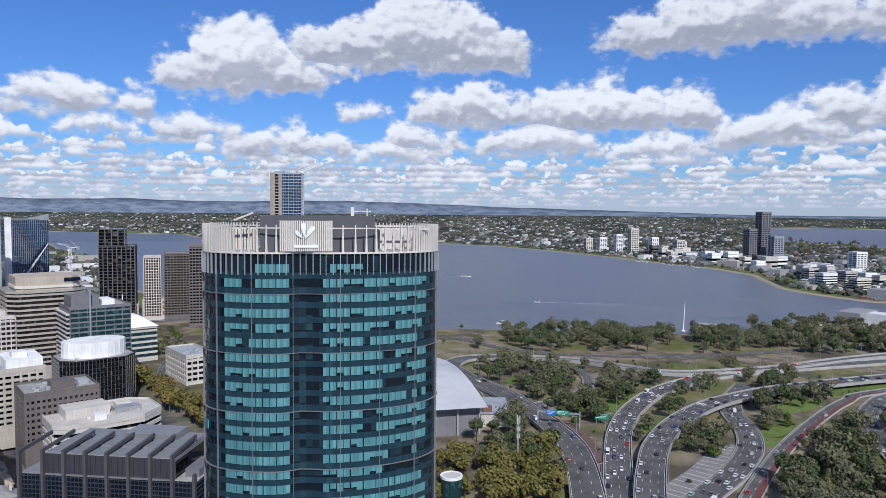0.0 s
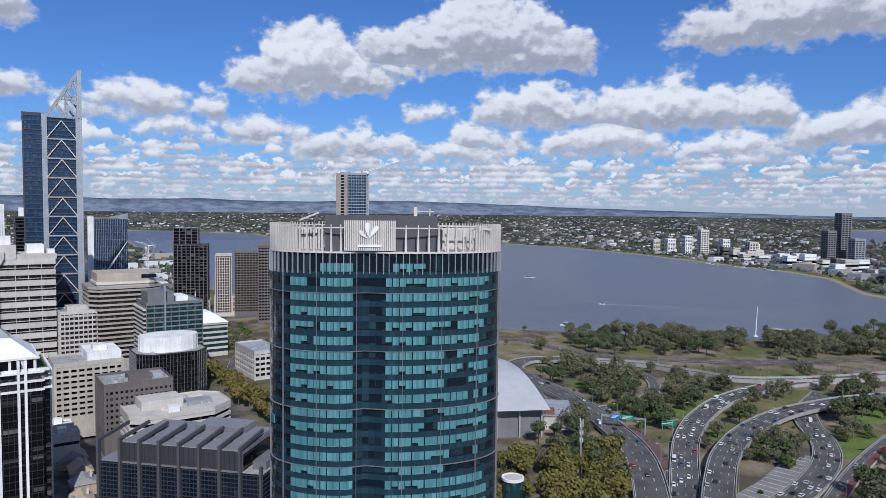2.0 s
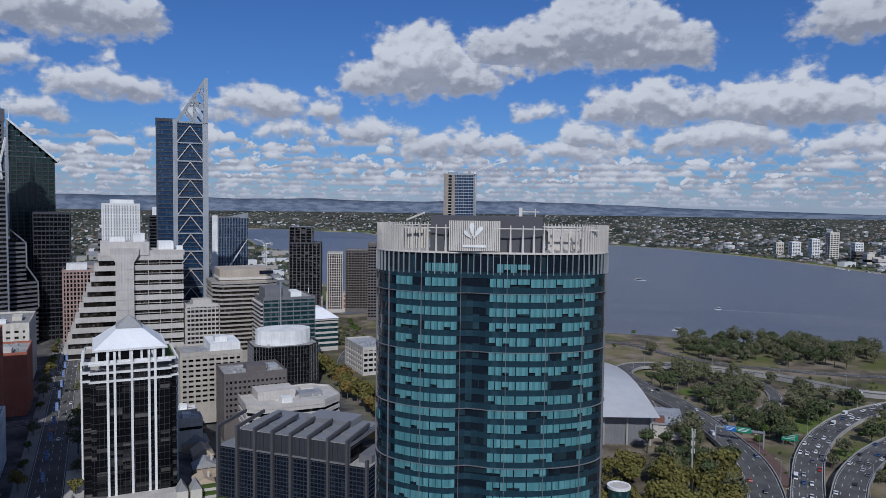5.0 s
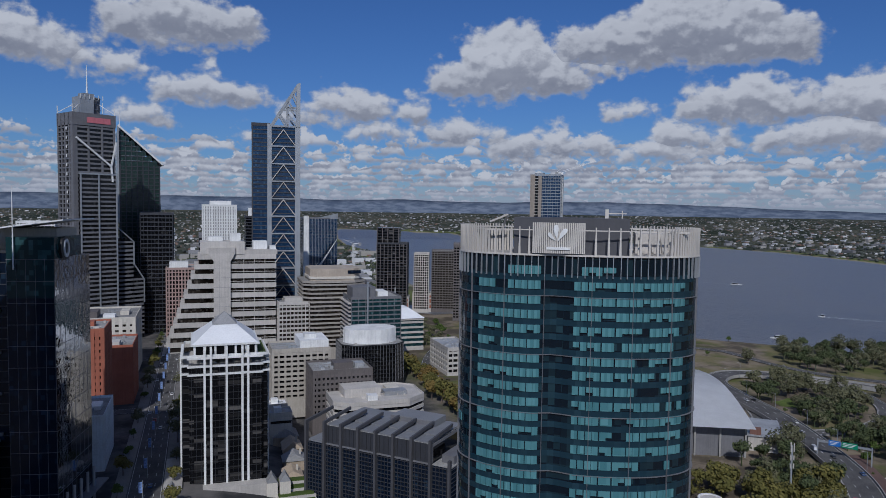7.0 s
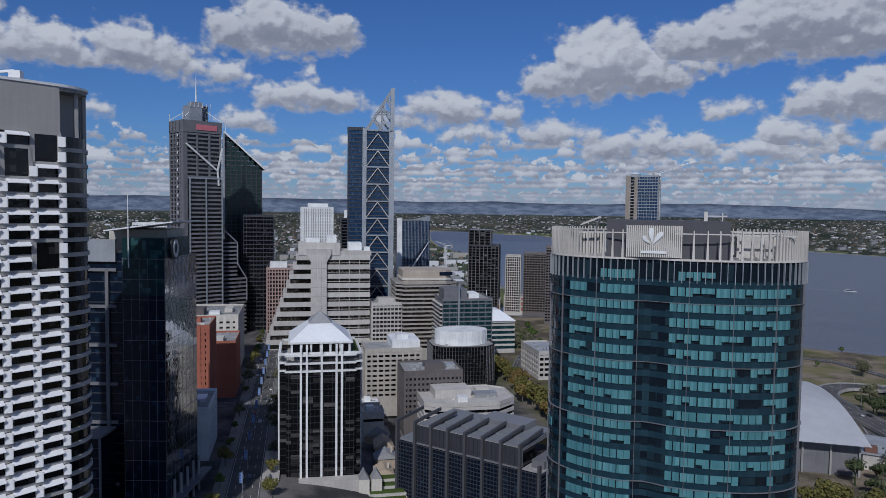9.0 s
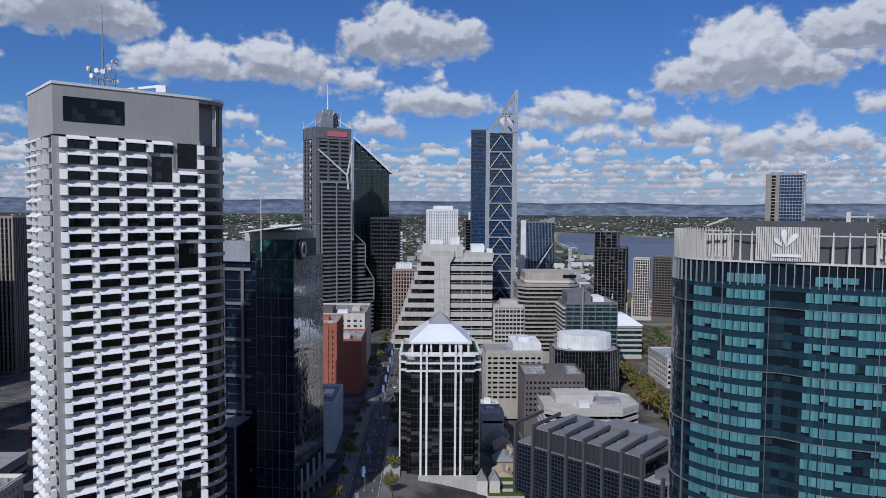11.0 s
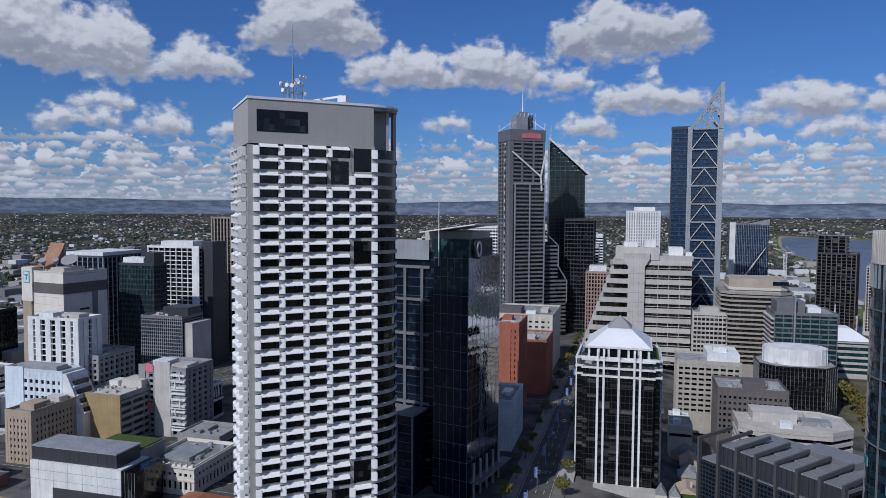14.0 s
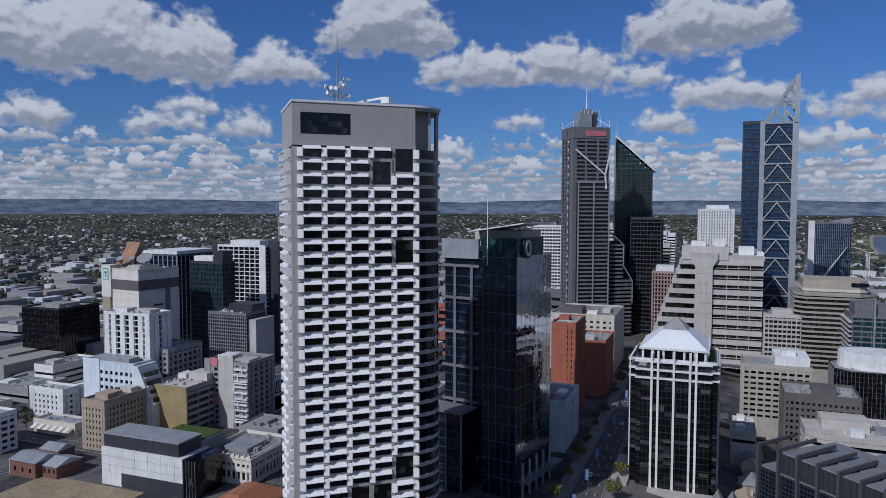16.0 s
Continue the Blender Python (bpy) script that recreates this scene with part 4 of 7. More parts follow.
    for x in (-7, 37, 43):
        part("podium_gable", gable, None, t).location = (x, -8, 3)
        part("podium_block", block, None, t).location = (x, -8, 3)


hipped_tower()


# ---- the stepped stone tower ----
def stepped_tower():
    H, fh = 92.0, 8.4
    x, y = P(640, -2)
    t = thing("stepped_tower", "pale stone tower that steps down towards the street", "office tower", x, y, 0, TH)
    part("glazed_core", cubes((6, 68, 1.4, 38, -4, H - 6)), M["gbrown"], t)
    n = 11
    for i in range(n):
        z = H - 7 - i * fh
        left = -2.9 * i + 3
        part("stepped_floor", cubes((left + 0.8, 20, 1.4, 37, z - fh, z - 4.2)), M["gbrown"], t)
        part("spandrel", cubes((left, 17, 0, 38, z - 4.3, z)), M["pale"], t)
        part("spandrel", cubes((30, 69, 0, 39, z - 4.3, z)), M["pale"], t)
        part("sill_line", cubes((30, 69.1, -0.15, 39, z - 7.0, z - 6.7)), M["pale"], t)
        for x0 in (41, 50, 59):
            part("window_post", cubes((x0, x0 + 0.5, 0.9, 1.5, z - fh, z - 4.2)), M["pale"], t)
    part("stair_shaft", cubes((16, 30, -2.6, 6, -4, H - 12)), M["pale"], t, "panelled stone shaft")
    for i in range(9):
        part("shaft_joint", cubes((15.9, 30.1, -2.72, -2.5, 6 + i * 8.4, 6.25 + i * 8.4)), M["grey"], t)
    for x0 in (20.5, 25.2):
        part("shaft_joint", cubes((x0, x0 + 0.22, -2.70, -2.5, -4, H - 12)), M["grey"], t)
    bm = prism(bmesh.new(), [(16, -2.7), (30, -2.7), (30, 6), (16, 6)], H - 13, H - 6, [(12, -2.7), (34, -2.7), (34, 6), (12, 6)])
    part("shaft_head", bm, M["pale"], t)
    part("shaft_cap", cubes((12, 34, -2.7, 6, H - 6, H - 1)), M["pale"], t)
    part("head_block", cubes((5, 42, -0.5, 34, H - 7, H + 4)), M["pale"], t)
    part("head_block", cubes((42, 70, 0.5, 38, H - 7, H - 3)), M["pale"], t)
    for a in ((12, 24, 10, 26, H + 4, H + 8), (30, 39, 8, 20, H + 4, H + 11), (50, 62, 10, 28, H - 3, H + 4), (64, 69, 4, 20, H - 3, H)):
        part("plant_room", cubes(a), M["white"], t)
    tower("stone_annex", "low stone annex with rows of windows", 628, 68, (30, 30), 42, 11, wall="pale", core="gbrown", bay=3.4, plant=((6, 22, 8, 22, 4, "pale"),))


stepped_tower()


# ---- the tower with white zig-zag bracing and a wedge spire ----
def braced_tower():
    x, y = P(700, 50)
    H = 203.0
    t = thing("braced_tower", "tall blue glass tower with white zigzag bracing and wedge spire", "office tower", x, y, 0, TH + radians(-4))
    part("glazed_core", cubes((17, 42, 1, 40, -4, H)), M["gsky"], t)
    part("glazed_wing", cubes((0.5, 17, 4, 40, -4, H + 1)), M["gsky"], t)
    part("edge_column", cubes((14.6, 18.6, -0.6, 3.8, -4, H + 3)), M["steel"], t)
    part("edge_column", cubes((40.6, 45.6, -0.8, 5, -4, H + 1)), M["steel"], t)
    part("wing_edge", cubes((0, 1.2, 3.4, 6, -4, H + 1)), M["char"], t)
    part("wing_cap", cubes((-0.2, 17, 3.5, 41, H + 1, H + 4)), M["char"], t)
    part("base_wall", cubes((0, 18, 3, 3.9, -4, 92)), M["steel"], t, "pale grey panelled lower wall")
    slab = mesh_of(cubes((17.5, 41.5, 0.5, 1.2, 0, 0.9)), M["char"])
    wing = mesh_of(cubes((0.6, 16.5, 3.6, 4.2, 0, 0.9)), M["char"])
    for i in range(50):
        part("floor_edge", slab, None, t).location.z = 4 + i * 4.0
        if i > 22:
            part("floor_edge", wing, None, t).location.z = 4 + i * 4.0
    step = 16.8
    for i in range(12):
        z = H - 1 - (i + 1) * step
        bm = bmesh.new()
        bar(bm, (18.4, -0.3, z + 0.3), (29.6, -0.3, z + step * 0.93), 0.75), bar(bm, (29.6, -0.32, z + step * 0.93), (41.0, -0.3, z + 0.3), 0.75)
        part("brace", bm, M["pale"], t)
        part("brace_beam", cubes((18, 41.4, -0.5, 0.6, z - 0.9, z + 0.3)), M["steel"], t)
    bm = bmesh.new()
    v = [bm.verts.new(c) for c in ((41.5, -0.8, H), (45.6, -0.8, H), (45.6, 5, H), (41.5, 5, H), (42.2, -0.8, H + 42), (45.6, -0.8, H + 43), (45.6, 5, H + 43), (42.2, 5, H + 42))]
    for f in ((3, 2, 1, 0), (4, 5, 6, 7), (0, 1, 5, 4), (1, 2, 6, 5), (2, 3, 7, 6), (3, 0, 4, 7)):
        bm.faces.new([v[i] for i in f])
    part("spire_column", bm, M["steel"], t)
    for yy in (0.5, 20):
        part("spire_chord", bar(bmesh.new(), (18, yy, H + 1), (43.4, yy, H + 41), 2.4), M["steel"], t)
        part("spire_chord", bar(bmesh.new(), (18, yy, H + 1), (43, yy, H + 1), 1.6), M["steel"], t)
        for a, b in (((26, H + 13), (34, H + 1)), ((34, H + 25), (34, H + 1)), ((34, H + 25), (43, H + 12)), ((34, H + 13), (43, H + 1)), ((39, H + 33), (43, H + 25)), ((30, H + 19), (43, H + 19))):
            part("spire_web", bar(bmesh.new(), (a[0], yy, a[1]), (b[0], yy, b[1]), 1.5), M["steel"], t)
    part("spire_infill", prism(bmesh.new(), [(19, 3), (32, 3), (32, 18), (19, 18)], H, H + 1.2, [(19, 3), (32, 3), (32, 18), (19, 18)]), M["pale"], t)


braced_tower()


# ---- the tall grey tower with stepped wings and a spire ----
def spire_tower():
    x, y = P(690, -101)
    H = 207.0
    t = thing("spire_tower", "tall grey banded office tower with stepped wings and spire", "office tower", x, y, 0, TH + radians(33))
    t.scale = (1.1, 1.1, 1.0)
    part("glazed_core", cubes((0.6, 34, 0.6, 26, -4, H)), M["gdark"], t)
    band = mesh_of(cubes((3.4, 34.2, -0.2, 0.9, 0, 1.7), (33.4, 34.4, 0, 26, 0, 1.7)), M["mid"])
    slot = mesh_of(cubes((-0.2, 0.9, 3.0, 26, 0, 1.2)), M["mid"])
    n = 48
    for i in range(n):
        z = 8 + i * 3.95
        part("spandrel", band, None, t).location.z = z
        part("side_spandrel", slot, None, t).location.z = z
    for xx in (0.0, 11.5, 22.5, 32.5):
        part("pier", cubes((xx, xx + 1.5, -0.5, 1.2, -4, H)), M["mid"], t)
    for yy in (6.0, 13.0, 19.0, 25.5):
        part("pier", cubes((-0.5, 1.0, yy - 1.0, yy + 0.6, -4, H)), M["mid"], t)
    part("corner", cubes((-0.3, 3.4, -0.4, 3.4, -4, H)), M["mid"], t)
    part("head_band", cubes((-0.5, 34.6, -0.7, 26.5, H - 11, H)), M["mid"], t, "dark plain head band")
    part("sign", cubes((11, 30, -1.1, -0.75, H - 8.5, H - 3.5)), M["pinkpaint"], t, "red sign bar")
    # lower wings
    for k, (w, hh, tone) in enumerate(((16, 96, "steel"), (9, 60, "mid"))):
        x0 = 34.3 + (0 if k == 0 else 16)
        part("wing", cubes((x0, x0 + w, 3, 26, -4, hh)), M["gdark"], t)
        wb = mesh_of(cubes((x0 - 0.1, x0 + w + 0.3, 2.5, 3.4, 0, 1.9), (x0 + w - 0.5, x0 + w + 0.3, 2.5, 26, 0, 1.9)), M["mid"])
        for i in range(int(hh / 3.95) - 1):
            part("wing_spandrel", wb, None, t).location.z = 4 + i * 3.95
        part("wing_strut", bar(bmesh.new(), (x0 - 0.5, 1.8, hh + 12), (x0 + w, 1.8, hh - 4), 1.0), M["steel"], t)
        part("wing_strut", bar(bmesh.new(), (x0 + w, 1.8, hh - 4), (x0 + w, 1.8, hh - 26), 0.8), M["steel"], t)
    part("wing_strut", bar(bmesh.new(), (2, -1.3, H - 22), (30, -1.3, H - 46), 1.5), M["white"], t)
    part("wing_strut", bar(bmesh.new(), (30, -1.3, H - 46), (30, -3.3, H - 60), 1.2), M["white"], t)
    part("wing_strut", bar(bmesh.new(), (30, -1.3, H - 46), (34.5, -1.3, H - 24), 1.2), M["white"], t)
    for xx in (4.2, 18.6, 33.2):
        part("wing_post", cubes((xx - 0.5, xx + 0.5, -3.7, -2.9, -4, H - 54)), M["steel"], t)
    part("wing_cap", cubes((3.8, 33.8, -3.2, 0.4, H - 54, H - 52.8)), M["steel"], t)
    slit = mesh_of(cubes((-0.62, -0.4, 9.0, 10.6, 0, 2.4)), M["white"])
    for i in range(22):
        part("side_window", slit, None, t, "small white blind").location.z = 24 + i * 8.0
    part("setback_wing", cubes((4, 33.6, -2.4, 0.5, -4, H - 54)), M["gdark"], t)
    sb = mesh_of(cubes((3.6, 34, -3.0, -2.2, 0, 1.7)), M["mid"])
    for i in range(37):
        part("spandrel", sb, None, t).location.z = 6 + i * 3.95
    part("crown", cubes((8, 19, 4, 18, H, H + 15)), M["steel"], t)
    part("crown_drum", tube(bmesh.new(), (21, 12.5, H), (21, 12.5, H + 15.5), 6.4, 6.4, 16), M["mid"], t)
    for i in range(6):
        a = math.tau * i / 6
        part("drum_brace", bar(bmesh.new(), (21 + 6.7 * math.cos(a), 12.5 + 6.7 * math.sin(a), H + 1), (21 + 6.7 * math.cos(a + 1.0), 12.5 + 6.7 * math.sin(a + 1.0), H + 15), 0.35), M["steel"], t)
    for k in range(3):
        part("drum_rail", tube(bmesh.new(), (21, 12.5, H + 4.5 + 5 * k), (21, 12.5, H + 4.9 + 5 * k), 6.9, 6.9, 16), M["steel"], t)
    part("crown_cap", cubes((12, 21, 8, 16, H + 15, H + 18.5)), M["steel"], t)
    for i in range(6):
        part("crown_rail", cubes((8 + i * 3.6, 8.4 + i * 3.6, 3.4, 3.8, H + 13, H + 17)), M["white"], t)
    for a in ((0, 0), (34, 0), (34, 26), (0, 26)):
        part("crown_stay", bar(bmesh.new(), (*a, H + 1), (17.5, 12.5, H + 16), 0.5), M["white"], t)
        part("crown_post", bar(bmesh.new(), (*a, H), (*a, H + 7), 0.5), M["white"], t)
    part("spire", tube(bmesh.new(), (17.5, 12.5, H + 19), (17.5, 12.5, H + 44), 0.8, 0.15), M["white"], t)
    part("side_mast", tube(bmesh.new(), (36, 24, H - 60), (36, 24, H + 14), 0.8, 0.3), M["white"], t)


spire_tower()


# ---- the green glass tower with a stepped gable ----
def gabled_tower():
    x, y = P(800, -76)
    H = 168.0
    t = thing("gabled_tower", "dark green glass tower with a stepped gable top", "office tower", x, y, 0, TH + radians(10))
    part("glazed_core", cubes((0.5, 40, 0.5, 38, -4, H)), M["ggreen"], t)
    slot = mesh_of(cubes((0, 40.5, -0.2, 0.7, 0, 0.8)), M["char"])
    for i in range(42):
        part("spandrel", slot, None, t).location.z = 6 + i * 3.9
    pier = mesh_of(cubes((-0.5, 0.5, -0.5, 0.8, -4, H)), M["char"])
    for i in range(8):
        part("pier", pier, None, t).location.x = 2 + i * 5.4
    for i in range(7):
        x1, z0 = 37.5 - i * 5.3, H - 0.1 + i * 5.0
        part("gable_step", cubes((0.5, x1, 1.2 + i * 0.3, 36, z0, z0 + 4.3)), M["ggreen"], t)
        part("step_vault", tube(bmesh.new(), (x1 - 2.2, 0.9 + i * 0.3, z0 + 3.4), (x1 - 2.2, 36, z0 + 3.4), 2.3, 2.3, 14), M["ggreen"], t)
        part("step_edge", cubes((0.4, x1 - 1.0, 0.8 + i * 0.3, 1.3 + i * 0.3, z0 + 3.5, z0 + 4.2)), M["char"], t)
        for k in range(int(x1 / 5.4)):
            part("step_pier", cubes((1.6 + k * 5.4, 2.4 + k * 5.4, 0.7 + i * 0.3, 1.3 + i * 0.3, z0, z0 + 4.2)), M["char"], t)
    part("gable_edge", bar(bmesh.new(), (0, -0.8, H + 40), (43, -0.8, H + 1), 1.8, 1.8), M["white"], t)
    part("gable_plate", bar(bmesh.new(), (2, 18, H + 38.5), (44, 18, H + 0.5), 34, 0.8), M["white"], t)
    part("gable_edge", bar(bmesh.new(), (0, -0.8, H + 40), (0, -0.8, H - 60), 1.6), M["steel"], t)
    part("corner_strip", cubes((39.5, 42, 10, 14, 40, H - 40)), M["white"], t)
    part("mast", tube(bmesh.new(), (2, 3, H + 30), (2, 3, H + 56), 0.5, 0.12), M["white"], t)


gabled_tower()
tower("dark_block", "black glass office block between taller towers", 745, -52, (30, 30), 118, 28, wall="char", core="gdark", sp=0.25, bay=3.5, pier=0.3)

# ---- the rest of the city core ----
t = tower("white_slab", "tall plain white ribbed office slab", 1000, 6, (45, 34), 126, 30, wall="white", core="grey", sp=0.2, deep=0.6, bay=3.2, pier=1.9, parapet=2.0, plant=((10, 38, 8, 28, 7, "white"),))
tower("dark_slab", "dark slab tower with a white sign on top", 1000, 62, (22, 30), 112, 26, wall="char", core="gdark", sp=0.3, plant=((4, 18, 3, 6, 12, "white"),))
t = tower("river_tower", "blue-grey ribbed glass slab tower with a white edge", 892, 127, [(0, 0), (6, -2), (42, 2), (42, 40), (0, 40)], 112, 28, wall="mid", core="gsky", sp=0.08, deep=0.3, bay=1.9, pier=0.28, pier_mat="steel", edges=(0, 1))
part("white_edge", cubes((-1.2, 5.0, -2.6, 0.4, -4, 115)), M["white"], t, "white end wall")
part("sloped_head", prism(bmesh.new(), [(18, 0.2), (42, 2.2), (42, 38), (18, 38)], 112, 113.4, [(18, 0.2), (42, 2.2), (42, 38), (18, 38)]), M["mid"], t)
bm = bmesh.new()
v = [bm.verts.new(c) for c in ((16, -0.4, 112), (42.2, 1.6, 112), (42.2, 3, 112), (16, 1, 112), (16, -0.4, 113), (42.2, 1.6, 119), (42.2, 3, 119), (16, 1, 113))]
for f in ((3, 2, 1, 0), (4, 5, 6, 7), (0, 1, 5, 4), (1, 2, 6, 5), (2, 3, 7, 6), (3, 0, 4, 7)):
    bm.faces.new([v[i] for i in f])
part("rising_parapet", bm, M["steel"], t, "parapet that rises to one side")
t = tower("banded_tower", "beige banded office tower with a stepped rounded crown", 625, 89, [(7, 0), (46, 0), (57, 9), (57, 42), (46, 50), (7, 50), (0, 42), (0, 8)], 61, 16, wall="sandgrey", core="gbrown", sp=0.40, deep=1.1, parapet=0.6)
part("crown", prism(bmesh.new(), [(12, 4), (46, 4), (52, 9), (52, 40), (46, 46), (12, 46), (7, 40), (7, 9)], 61, 72), M["beige"], t)
part("crown_band", ring(inset([(12, 4), (46, 4), (52, 9), (52, 40), (46, 46), (12, 46), (7, 40), (7, 9)], -0.8), 1.6, 63, 65), M["cream"], t)
part("sign_bar", cubes((40, 52, 3.4, 3.9, 67.5, 70.5)), M["gblue"], t)
t = tower("terrace_tower", "grey office block with a teal glass front and terraces", 588, 124, (44, 40), 50, 13, wall="mid", core="gteal", sp=0.3, deep=0.35, bay=6, pier=0.3, plant=((2, 22, 4, 28, 9, "mid"), (24, 33, 4, 24, 5, "white")))
part("glass_fin", cubes((13.5, 14.6, -1.4, -0.2, -2, 64)), M["steel"], t)
for i in range(13):
    part("balcony", cubes((-2.2, 0.1, 1, 39, 3 + i * 3.5, 4.1 + i * 3.5)), M["pale"], t)
oct8 = [(9, 0), (41, 0), (50, 9), (50, 33), (41, 42), (9, 42), (0, 33), (0, 9)]
t = tower("drum_tower", "black glass octagonal block with a white drum on its roof", 528, 106, oct8, 29, 9, z0=-8, wall="black", core="gdark", sp=0.12, deep=0.25, bay=2.4, pier=0.16, pier_mat="mid", parapet=0.5)
part("white_drum", prism(bmesh.new(), [(25 + 21 * math.cos(a), 21 + 15 * math.sin(a)) for a in (math.tau * i / 24 for i in range(24))], 29, 40), M["white"], t, "white ribbed drum")
for i in range(24):
    a = math.tau * i / 24
    part("drum_rib", cubes((24.9 + 21.1 * math.cos(a), 25.1 + 21.1 * math.cos(a), 20.9 + 15.1 * math.sin(a), 21.1 + 15.1 * math.sin(a), 29, 40.2)), M["white"], t)
t = tower("balcony_block", "cream apartment block with balconies and a white roof deck", 467, 47, (38, 30), 33, 10, wall="dullcream", core="gdark", sp=0.5, deep=1.2, bay=4.2, pier=1.2, plant=((18, 37, 1, 29, 6, "white"), (22, 30, 8, 16, 9, "white")))
tower("brown_block", "dark brown-grey office block with small windows", 425, 67, (37, 30), 27, 8, wall="brown", core="gdark", sp=0.55, deep=0.4, bay=2.6, pier=1.2, plant=((14, 26, 6, 16, 4, "brown"), (28, 34, 10, 16, 2.5, "tin")))
hexa = [(0, 6), (8, 0), (44, 0), (56, 10), (56, 32), (46, 40), (6, 40), (0, 30)]
t = tower("octagon_block", "low pale octagonal building with rooftop plant", 394, 75, hexa, 19, 5, z0=-4, wall="pale", core="gdark", sp=0.5, deep=0.8, parapet=0.8, roof="pale", plant=((8, 30, 14, 30, 5, "pale"), (32, 46, 12, 20, 2.5, "tin"), (20, 26, 4, 10, 3, "white"), (36, 44, 24, 32, 2, "cream")))


def finned_block():
    x, y = P(325, 57.5)
    W, D, H, n = 56.0, 36.0, 26.6, 6
    t = thing("finned_block", "charcoal glass office block with raking roof fins", "office block", x, y, 0, TH + radians(-46))
    step = W / n
    part("glazed_core", cubes((-11, W + 10, 0.5, D, -24, 16.8)), M["gblue"], t)
    part("top_storey", cubes((0.2, W - 0.3, 0.8, D - 3, 16.8, H - 0.8)), M["char"], t, "charcoal panelled top storey")
    seam = mesh_of(cubes((-0.05, 0.05, 0.68, 0.9, 17.4, H - 0.8)), M["black"])
    for i in range(n * 4):
        part("panel_seam", seam, None, t).location.x = 0.4 + (i + 0.5) * step / 4
    line = mesh_of(cubes((-11, W + 10, 0.1, 0.6, 0, 0.3), (-11.2, -10.9, 0.3, D, 0, 0.3), (W + 9.9, W + 10.2, 0.3, D, 0, 0.3)), M["char"])
    for i in range(20):
        part("transom", line, None, t).location.z = -20 + i * 1.9
    part("sill_line", cubes((-0.5, W + 0.2, 0.0, 0.75, 16.9, 17.5)), M["mid"], t)
    mull = mesh_of(cubes((-0.08, 0.08, 0.05, 0.6, -22, 16.8)), M["char"])
    for i in range(45):
        part("mullion", mull, None, t).location.x = -10.6 + i * (W + 20) / 44
    for i in range(-1, n + 2):
        x0 = i * step - 0.55 - (1.2 if i < 0 else 0)
        top = H + 1.4 if -1 < i <= n else (H + 0.4 if i < 0 else 20.5)
        part("wall_fin", cubes((x0, x0 + 1.1, -1.2, 0.7, -22, top)), M["dimgrey"], t)
        if i <= n:
            end = 21.0 if i not in (3, 4, 5) else 20.5
            part("roof_fin", bar(bmesh.new(), (x0 + 0.55, -1.1, top - 0.7), (x0 + 0.55, end, top + 0.9), 0.9, 1.5), M["dimgrey"], t)
        if 0 <= i < n:
            for k, (p, q) in enumerate(((1.0, 9.6), (9.9, 20.4))):
                part("roof_panel", cubes((x0 + 1.3, x0 + step - 0.2, p, q, H - 0.7 + k * 0.5, H - 0.1 + k * 0.5)), M["greyroof"], t)
    part("roof", cubes((0.4, W - 0.4, 0.9, D - 3.2, H - 0.8, H - 0.65)), M["roof"], t)
    part("raised_roof", cubes((2.55 * step, 5 * step, 20.8, 33.0, H - 0.7, H + 2.6)), M["greyroof"], t, "raised grey metal roof")
    part("raised_roof_wall", cubes((2.5 * step, 5.03 * step, 20.6, 20.8, H - 0.7, H + 2.3)), M["mid"], t)
    for p, q in ((5.1 * step, W - 0.5), (0.6, 2.4 * step)):
        part("rear_panel", cubes((p, q, 20.8, 32, H - 0.6, H + 0.1)), M["greyroof"], t)
    part("lower_roof", cubes((-10.8, -0.4, 0.9, D - 1, 16.8, 17.4)), M["greyroof"], t)
    part("terrace", cubes((W + 0.4, W + 9.8, 0.9, D - 1, 16.8, 17.2)), M["roof"], t)
    part("terrace_box", cubes((W + 3, W + 9, 5, 20, 17.2, 20.6)), M["mid"], t)
    part("end_glass", cubes((W - 0.35, W - 0.05, 2, D - 5, 17.6, H - 2.2)), M["gdark"], t)
    part("end_frame", cubes((W - 0.1, W + 0.25, 1.0, D - 4, H - 2.2, H - 0.9), (W - 0.1, W + 0.25, 1.0, 2.0, 17.2, H - 2.2)), M["mid"], t)


finned_block()
t = tower("red_brick_block", "red brick apartment block with recessed balconies", 427, -62, (14.5, 34), 58, 16, wall="brick", core="gdark", sp=0.5, deep=0.8, bay=3.6, pier=2.0, parapet=1.0, plant=((2, 8, 12, 20, 3, "brick"),), category="apartment block")
part("blind_wall", cubes((-0.2, 9.5, -0.35, 0.3, -4, 59)), M["brick"], t)
t = tower("red_brick_hall", "low red brick building with a flat roof", 486, -58, (20, 40), 37, 9, wall="brick", core="gdark", sp=0.6, deep=0.5, bay=4, pier=2.4, plant=((1, 12, 2, 12, 3, "pale"),))
part("blind_wall", cubes((8, 20.3, -0.4, 0.3, -4, 38)), M["brick"], t)
tower("cream_block", "cream rendered office block with rooftop plant", 558, -92, (50, 60), 44, 11, wall="cream", core="gbrown", sp=0.6, deep=0.4, bay=5, pier=2.4, plant=((6, 24, 6, 24, 5, "brown"), (28, 36, 4, 12, 3, "white"), (38, 44, 20, 34, 3, "cream")))
t = tower("street_block", "pale blue-white street block with small balconies", 366, -58, (17, 38), 26, 8, wall="lightblue", core="gdark", sp=0.55, deep=0.9, bay=4.5, pier=2.2, plant=((2, 8, 4, 12, 2, "char"), (9, 14, 14, 24, 2, "white")))
part("blind_wall", cubes((-0.2, 17.1, -0.4, 0.3, -4, 27)), M["lightblue"], t)
